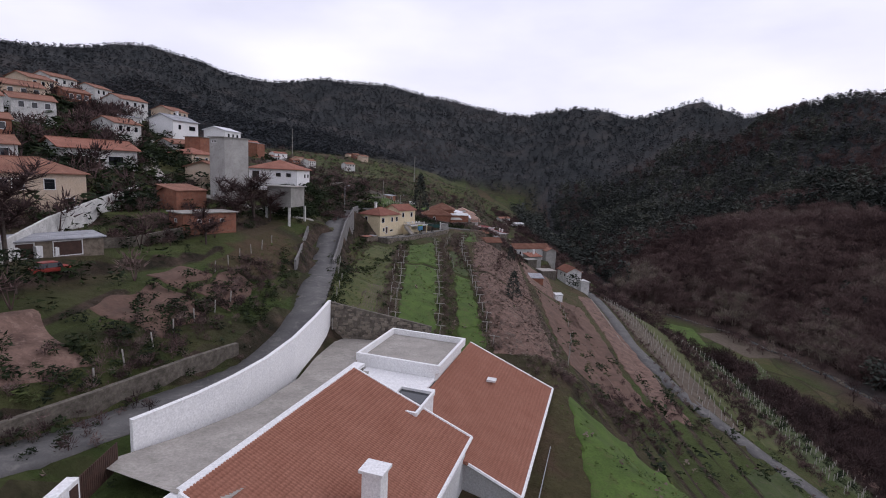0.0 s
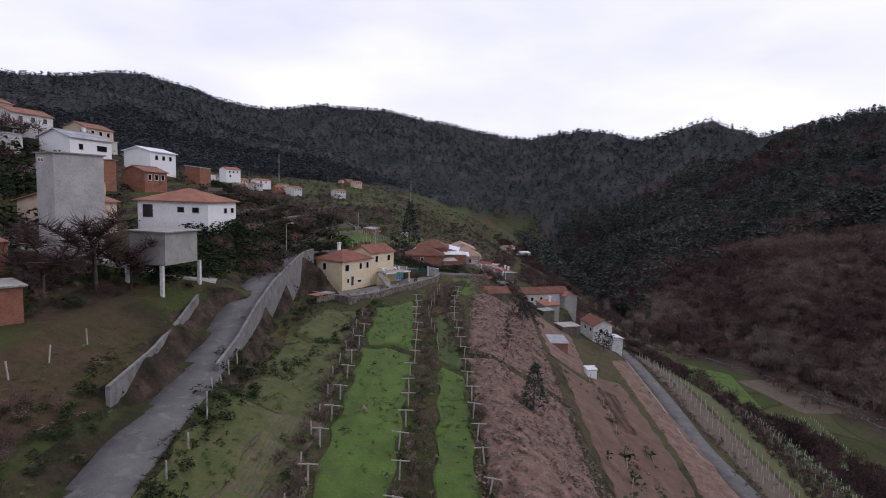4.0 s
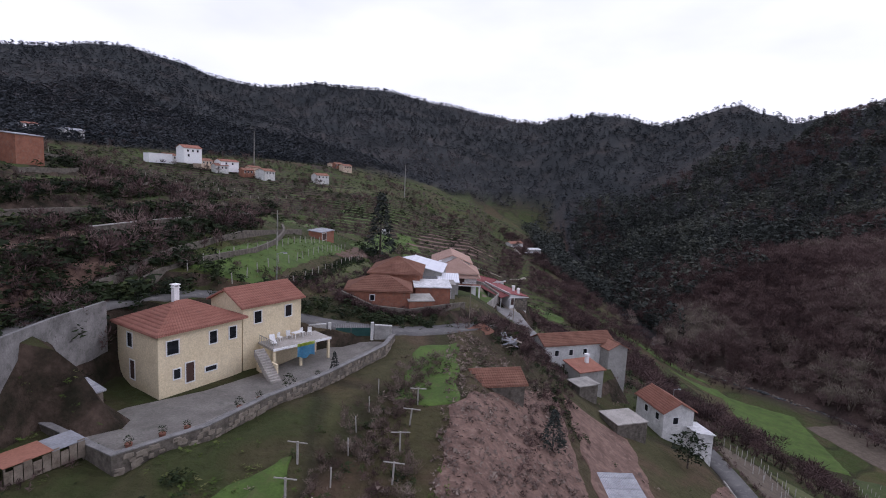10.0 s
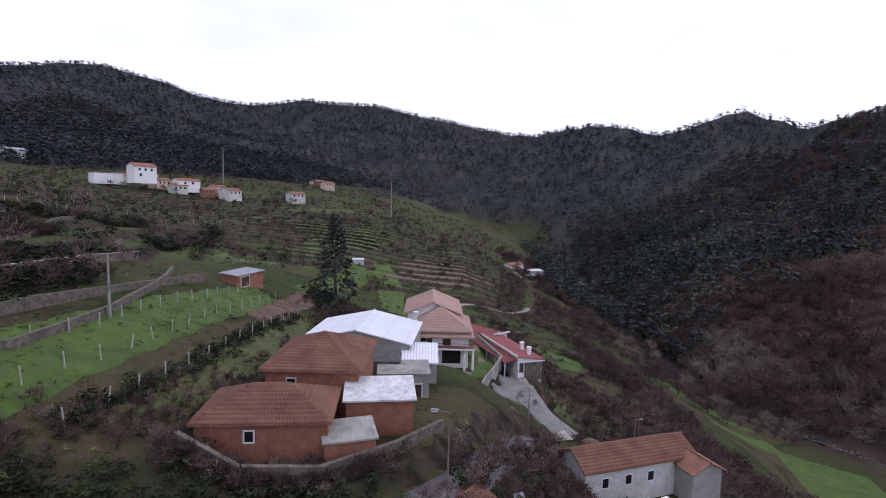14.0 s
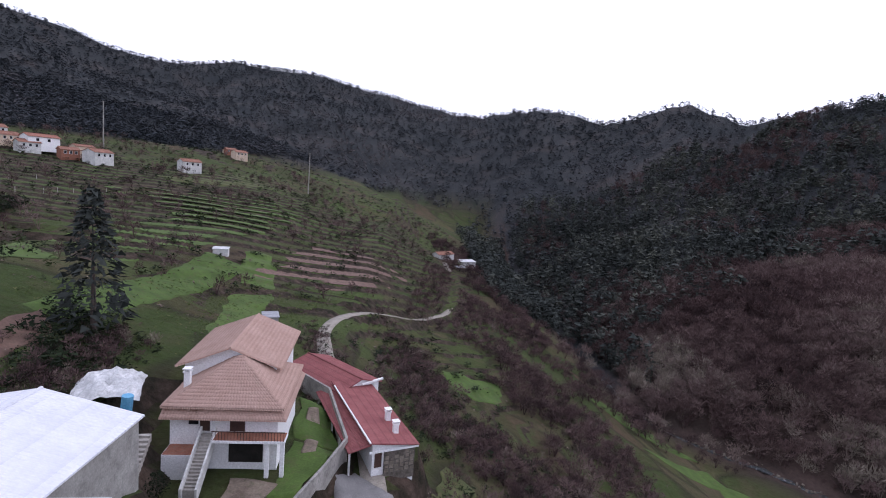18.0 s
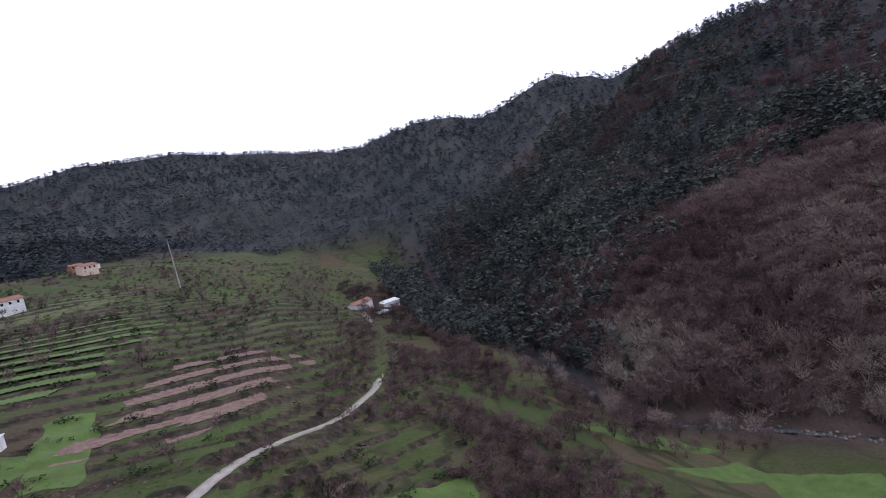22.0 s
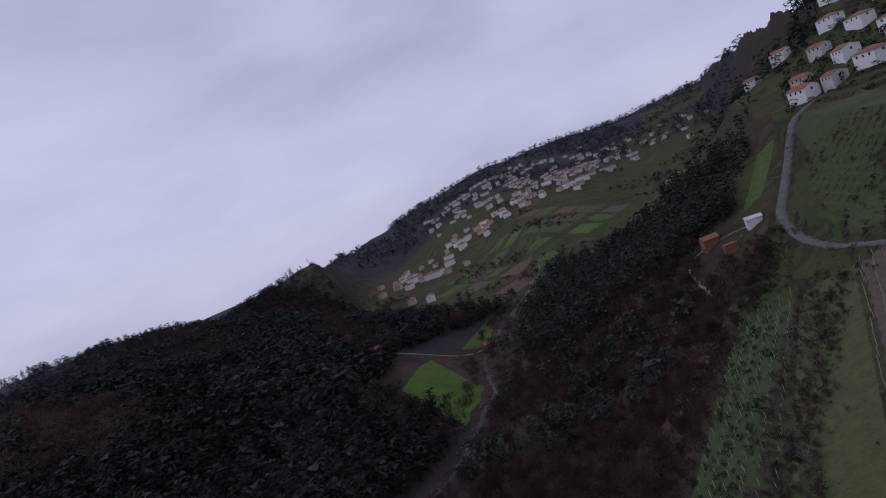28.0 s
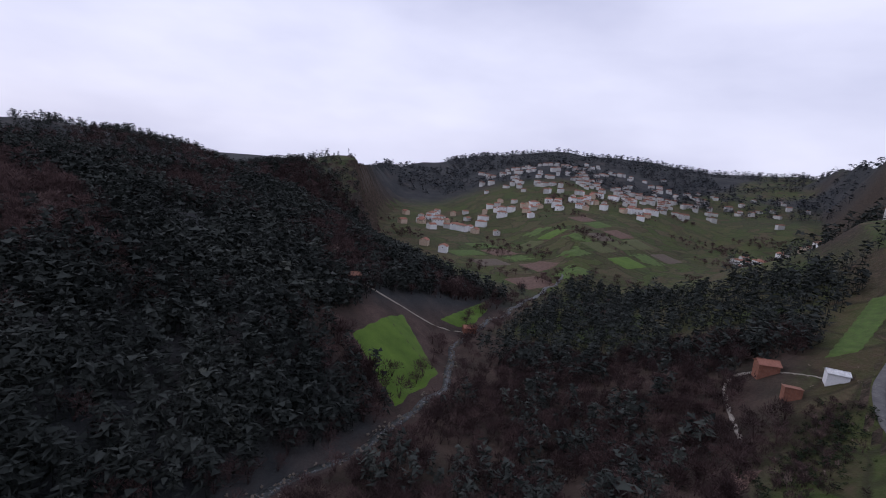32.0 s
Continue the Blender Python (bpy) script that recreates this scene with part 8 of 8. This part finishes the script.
def mast(x, y, h, label):
    e = thing("pole_mast", x, y, ground(x, y), 0, label, "mast", "utility masts")
    part("pole", tube(bmesh.new(), (0, 0, -0.5), (0, 0, h), 0.012 * h + 0.1, 0.008 * h + 0.04, 8), "concrete", e)
    part("cross_arm", boxed(-1.3, -0.06, h - 0.7, 1.3, 0.06, h - 0.55), "wood", e)


mast(-177, 541, 30, "tall dark utility mast on the hillside")
mast(-50, 560, 28, "tall grey utility mast at the wood's edge")
mast(-120, 120, 14, "tall thin mast beside the village")
mast(-30.5, 205, 7, "slim wooden pole in the terrace field")


# ---- clutter ----
pile = thing("sheeted_pile", -9.2, 247.5, ground(-9.2, 247.5), 20, "heap under dirty white plastic sheets", "heap")
bm = bmesh.new()
gridn = 14
vs = [[bm.verts.new((-3.2 + 6.4 * i / (gridn - 1), -3.6 + 7.2 * j / (gridn - 1), 3.0 * (math.sin(math.pi * (0.08 + 0.84 * i / (gridn - 1))) * math.sin(math.pi * (0.08 + 0.84 * j / (gridn - 1)))) ** .4 + rng.normal(0, .14))) for j in range(gridn)] for i in range(gridn)]
for i in range(gridn - 1):
    for j in range(gridn - 1):
        bm.faces.new((vs[i][j], vs[i + 1][j], vs[i + 1][j + 1], vs[i][j + 1]))
part("sheet", bm, "plastic", pile)
part("barrel", tube(bmesh.new(), (2.0, -3.9, -0.2), (2.2, -4.0, 1.9), 0.55, 0.55, 12), "blue", pile, "blue plastic barrel")
steps = thing("garden_steps", -1.6, 237.0, -26.5, 8, "flight of concrete garden steps beside the house", "steps")
for k in range(14):
    part("step", boxed(-0.6, 3.5 - 0.45 * (k + 1), 3.4 - 0.24 * (k + 1) - 0.5, 0.6, 3.5 - 0.45 * k, 3.4 - 0.24 * k), "paving", steps)

scrap = thing("scrap_heap", 13.5, 190.0, ground(13.5, 190), 15, "heap of scrap metal sheets and timber", "heap")
for k in range(16):
    bm = bmesh.new()
    box(bm, -0.9, -0.45, 0, 0.9, 0.45, 0.04)
    bmesh.ops.transform(bm, matrix=pose(rng.uniform(-1.6, 1.6), rng.uniform(-3, 3), 0.25 + 0.08 * k * rng.uniform(.5, 1), rng.uniform(-25, 25), rng.uniform(-25, 25), rng.uniform(0, 180)), verts=bm.verts)
    part("sheet" if k % 2 else "board", bm, "grey_sheet" if k % 2 else "wood", scrap)
for k, (wx, wy) in enumerate(((-53, 58), (-52, 60), (-51.4, 62), (-50.8, 64))):
    t_ = thing("white_appliance", wx + 2.5, wy - 1.5, ground(wx, wy), 60 + 7 * k, "discarded white appliance in the yard", "appliance", "discarded appliances")
    part("body", boxed(-0.35, -0.35, 0, 0.35, 0.35, 1.1 + 0.3 * (k % 2)), "frame", t_)
    part("door", boxed(-0.33, -0.4, 0.05, 0.33, -0.35, 1.0 + 0.3 * (k % 2)), "frame", t_)
house(-50.5, 60.5, 58, 12, 3.4, 2.0, "ramshackle open shed full of junk", "shed", 0.4, 0.3, "wood", "grey_sheet", doors=[("f", -3, 0.1, 3, 1.7), ("f", 2, 0.1, 3, 1.7)])


def car(x, y, rz, mat, label):
    e = thing("car", x, y, ground(x, y), rz, label, "car")
    bm = boxed(-2.0, -0.82, 0.35, 2.0, 0.82, 0.85)
    bmesh.ops.bevel(bm, geom=bm.edges[:], offset=0.14, segments=2, affect="EDGES")
    part("body", bm, mat, e)
    bm = bmesh.new()
    slab(bm, [(-1.0, -0.62, 1.42), (0.7, -0.62, 1.42), (0.7, 0.62, 1.42), (-1.0, 0.62, 1.42)], 0.06)
    part("roof", bm, mat, e)
    bm = boxed(-1.35, -0.7, 0.82, 1.2, 0.7, 1.37)
    for v in bm.verts:
        if v.co.z > 1.2:
            v.co.x *= 0.72
            v.co.y *= 0.86
    part("windows", bm, "glass", e)
    for wx in (-1.25, 1.25):
        for wy in (-0.78, 0.78):
            w = part("wheel", tube(bmesh.new(), (wx, wy - 0.1, 0.32), (wx, wy + 0.1, 0.32), 0.32, 0.32, 14), "dark", e)
            part("rim", tube(bmesh.new(), (wx, wy - 0.11, 0.32), (wx, wy + 0.11, 0.32), 0.18, 0.18, 10), "steel", w)
    return e


M["car_red"] = surface("dull_red_car_paint", (0.3, 0.03, 0.02), (0.38, 0.05, 0.035), 1, 8, 0.35, 0.1, 0.5)
car(-45.8, 55.5, 60, "car_red", "red car parked below the lane")

# ---- the southern village and the distant town ----
def simple_house(w, d, h, wall, cover, label, group, roof="gable"):
    return house(0, 0, 0, w, d, h, label, roof, 0.22 * d, 0.4, wall, cover, windows=[("f", -w * .28, h - 2.0, 1.1, 1.3), ("f", 0.1, h - 2.0, 1.1, 1.3), ("f", w * .3, h - 2.0, 1.1, 1.3), ("r", 0, h - 2.0, 1.1, 1.3)], z=0.0, group=group)


protos = [simple_house(12, 9, 6.2, "white", "clay", "white rendered house with a clay tile roof", "southern village houses"), simple_house(10, 8, 5.6, "white_old", "clay_old", "pale house with an old clay roof", "southern village houses"),
          simple_house(14, 9, 6.6, "white", "clay_old", "large white house with a clay roof", "southern village houses", "hip"), simple_house(9, 8, 5.0, "peach", "clay", "cream rendered house with a clay roof", "southern village houses")]
spots = [(60, -84, 20), (46, -78, 35), (30, -72, 30), (58, -118, 10), (36, -108, 40), (14, -96, 25), (10, -126, 20), (-8, -80, 40), (-14, -112, 30), (44, -150, 15), (20, -165, 30), (-10, -150, 35), (-30, -60, 40), (-40, -95, 30), (30, -205, 20), (0, -210, 25),
         (62, -215, 10), (-30, -190, 30), (20, -270, 20), (55, -265, 15), (-20, -255, 20), (85, -235, 5), (-40, -20, 50), (-62, 0, 45), (-70, -40, 40), (-90, 30, 60), (-78, 22, 60), (-95, -10, 50)]
for k, (hx, hy, hr) in enumerate(spots):
    p = protos[k % 4]
    m = pose(hx, hy, ground(hx, hy) + 0.3, 0, 0, 150 - hr)
    if k < 4:
        p.matrix_world = m
    else:
        copy_thing(p, m)
hill = [simple_house(11, 8, 5.6, "white_old", "clay_old", "weathered white hillside house with a worn clay roof", V), simple_house(9, 7, 4.6, "white_old", "clay_old", "weathered white hillside house with an old roof", V),
        simple_house(10, 8, 5.2, "peach", "clay_old", "cream rendered hillside house with a clay roof", V), simple_house(8, 6, 4.4, "brick", "clay_old", "bare brick hillside house with a clay roof", V)]
for k, (hx, hy, hr) in enumerate(((-118, 181, 75), (-134, 188, 80), (-112, 198, 85), (-95, 101, 60), (-99, 83, 55), (-107, 127, 65), (-122, 141, 70), (-122, 161, 75), (-108, 111, 60), (-80, 84, 55), (-137, 164, 75), (-76, 168, 80), (-150, 190, 80), (-92, 137, 70), (-84, 60, 50), (-100, 50, 50), (-200, 482, 60), (-168, 462, 60), (-184, 470, 75), (-150, 464, 50), (-138, 468, 60), (-205, 462, 70), (-118, 622, 40), (-130, 636, 50), (-112, 514, 45))):
    m = pose(hx, hy, ground(hx, hy) + 0.3, 0, 0, hr + rng.uniform(-12, 12))
    if k < 4:
        hill[k].matrix_world = m
    else:
        copy_thing(hill[k % 4], m)
town = [simple_house(13, 10, 7.0, "white", "clay", "white town house with a clay roof", "distant town houses"), simple_house(11, 9, 6.0, "white_old", "clay_old", "pale town house with a clay roof", "distant town houses"),
        simple_house(18, 11, 9.0, "white", "clay_old", "white apartment block with a clay roof", "distant town houses", "hip"), simple_house(12, 10, 6.5, "peach", "clay", "cream town house with a clay roof", "distant town houses")]
QUARTERS = [(650, -425, 42, 14), (565, -410, 22, 5), (615, -640, 45, 16), (550, -720, 50, 22), (490, -810, 55, 18), (710, -560, 60, 14), (160, -560, 70, 10), (470, -235, 20, 2)]
k = 0
for qx, qy, qs, qn in QUARTERS:
    for j in range(qn):
        hx, hy = float(qx + rng.normal(0, qs)), float(qy + rng.normal(0, qs * 0.8))
        m = pose(hx, hy, ground(hx, hy) + 0.4, 0, 0, rng.uniform(0, 360))
        if k < 4:
            town[k].matrix_world = m
        else:
            copy_thing(town[k % 4], m)
        k += 1
far_walls, far_roofs = bmesh.new(), bmesh.new()
for qx, qy, qs, qn in ((500, -1000, 120, 60), (680, -900, 110, 40), (720, -1200, 150, 60), (450, -1250, 120, 30), (900, -1020, 110, 30)):
    for j in range(qn):
        hx, hy = float(qx + rng.normal(0, qs)), float(qy + rng.normal(0, qs * 0.7))
        w, d, h = rng.uniform(9, 18), rng.uniform(8, 11), rng.uniform(5, 10)
        m = pose(hx, hy, ground(hx, hy), 0, 0, rng.uniform(0, 360))
        one = boxed(-w / 2, -d / 2, -3, w / 2, d / 2, h)
        two = bmesh.new()
        for pl in roof_planes(w, d, d * .22, 0.4, "gable", h + 0.2):
            slab(two, pl, 0.2)
        for src_bm, dst in ((one, far_walls), (two, far_roofs)):
            vs = {v: dst.verts.new(m @ v.co) for v in src_bm.verts}
            for f in src_bm.faces:
                dst.faces.new([vs[v] for v in f.verts])
            src_bm.free()
mass = tagged(new("distant_town"), "hazy white houses of the distant town", "town", kind="stuff")
part("wall", far_walls, "white_old", mass)
part("roof", far_roofs, "clay_old", mass)

# brush heap by the forecourt
heap = thing("brush_heap", 27.5, 231.5, ground(27.5, 231.5), 0, "heap of brown earth and cut brush beside the forecourt", "heap")
bm = bmesh.new()
hv = [[bm.verts.new((-4 + 8 * i / 11, -3 + 6 * j / 11, -0.3 + 1.5 * math.sin(math.pi * i / 11) * math.sin(math.pi * j / 11) + rng.normal(0, .12))) for j in range(12)] for i in range(12)]
for i in range(11):
    for j in range(11):
        bm.faces.new((hv[i][j], hv[i + 1][j], hv[i + 1][j + 1], hv[i][j + 1]))
part("earth", bm, "soil", heap)
for i in range(26):
    ang, rad = rng.uniform(0, 6.28), rng.uniform(0, 2.4)
    p0 = Vector((rad * math.cos(ang), rad * math.sin(ang), 0.5))
    part("branch", tube(bmesh.new(), p0, p0 + Vector((rng.normal(0, 1), rng.normal(0, 1), rng.uniform(.1, .9))), 0.05, 0.02, 5), "bark", heap)

# lean-to roofs before the barn
house(-2.6, 214.6, 4, 6.0, 3.4, 3.2, "dark grey flat-roofed store before the barn", "flat", 0, 0.2, "grey_render", "slate", z=-20.9)
house(2.6, 219.0, 4, 4.6, 6.4, 3.0, "white sheet lean-to beside the barn", "shed", 0.8, 0.2, "grey_render", "white_sheet", z=-21.6)


# planted tubs and junk in the cream house's yard
def tub(x, y, z, h):
    e = thing("planted_tub", x, y, z, 0, "dark evergreen plant in a clay tub", "plant", "yard tubs")
    part("pot", tube(bmesh.new(), (0, 0, 0), (0, 0, 0.45), 0.22, 0.3, 10), "clay", e)
    t = PROTO["shrub"][rng.integers(0, 6)].reshape(-1, 3) * np.array([h, h, h]) + np.array([0, 0, 0.2])
    lv = new("leaves", raw_mesh("leaves", t, np.arange(len(t)).reshape(-1, 3), "shrub", np.clip(rng.normal(.4, .2, len(t) // 3), 0, 1)))
    lv.parent = e


for tx_, ty_, th_ in ((-18.6, 147.2, 0.9), (-17.2, 148.6, 0.8), (-14.6, 153.2, 1.1), (-13.6, 155.4, 0.9), (-11.6, 158.4, 1.6), (-9.6, 162.0, 0.8), (-20.2, 145.2, 0.9)):
    tub(tx_, ty_, -20.05, th_)
coop = thing("hen_coop", -24.6, 141.6, ground(-24.6, 141.6), 64, "patched coop of boards and wire under an orange sheet", "coop")
for k in range(9):
    part("board", boxed(-2.6 + k * 0.58, -1.2, 0, -2.08 + k * 0.58, -1.14, 1.1 + 0.2 * (k % 3)), "wood", coop)
part("sheet", boxed(-2.7, -1.3, 1.45, 0.4, 1.2, 1.5), "clay_new", coop, "faded orange sheet")
part("sheet", boxed(0.3, -1.25, 1.36, 2.7, 1.2, 1.41), "grey_sheet", coop, "rusty grey sheet")
for px_, py_ in ((-2.5, -1.0), (2.5, -1.0), (-2.5, 1.0), (2.5, 1.0)):
    part("post", boxed(px_ - 0.06, py_ - 0.06, -0.3, px_ + 0.06, py_ + 0.06, 1.38), "wood", coop)

# farm by the winding road
house(112, 14, 30, 7, 5, 4.0, "ruined brick house with a clay roof", "gable", 1.5, 0.4, "brick", "clay", windows=[("f", -1.8, 1.6, 1.0, 1.2), ("f", 1.8, 1.6, 1.0, 1.2)])
house(102, 33, 20, 5, 4, 3.4, "roofless brick outbuilding beside the farm", "shed", 0.6, 0.2, "brick", "clay_old", windows=[("f", -1.5, 1.6, 0.9, 1.0), ("f", 1.5, 1.6, 0.9, 1.0)])
house(92, 24, 15, 6, 4.5, 3.0, "white farm shed beside the road", "gable", 0.9, 0.3, "white", "plastic")
house(312, 44, 70, 12, 7, 4.0, "stone mill beside the fields", "gable", 1.6, 0.4, "stone", "clay_old")
house(318, 28, 70, 9, 6, 4.0, "pale mill building beside the fields", "gable", 1.4, 0.4, "white_old", "grey_sheet")
house(274, -24, 50, 8, 6, 4.0, "small brick building by the river", "gable", 1.4, 0.4, "brick", "clay")
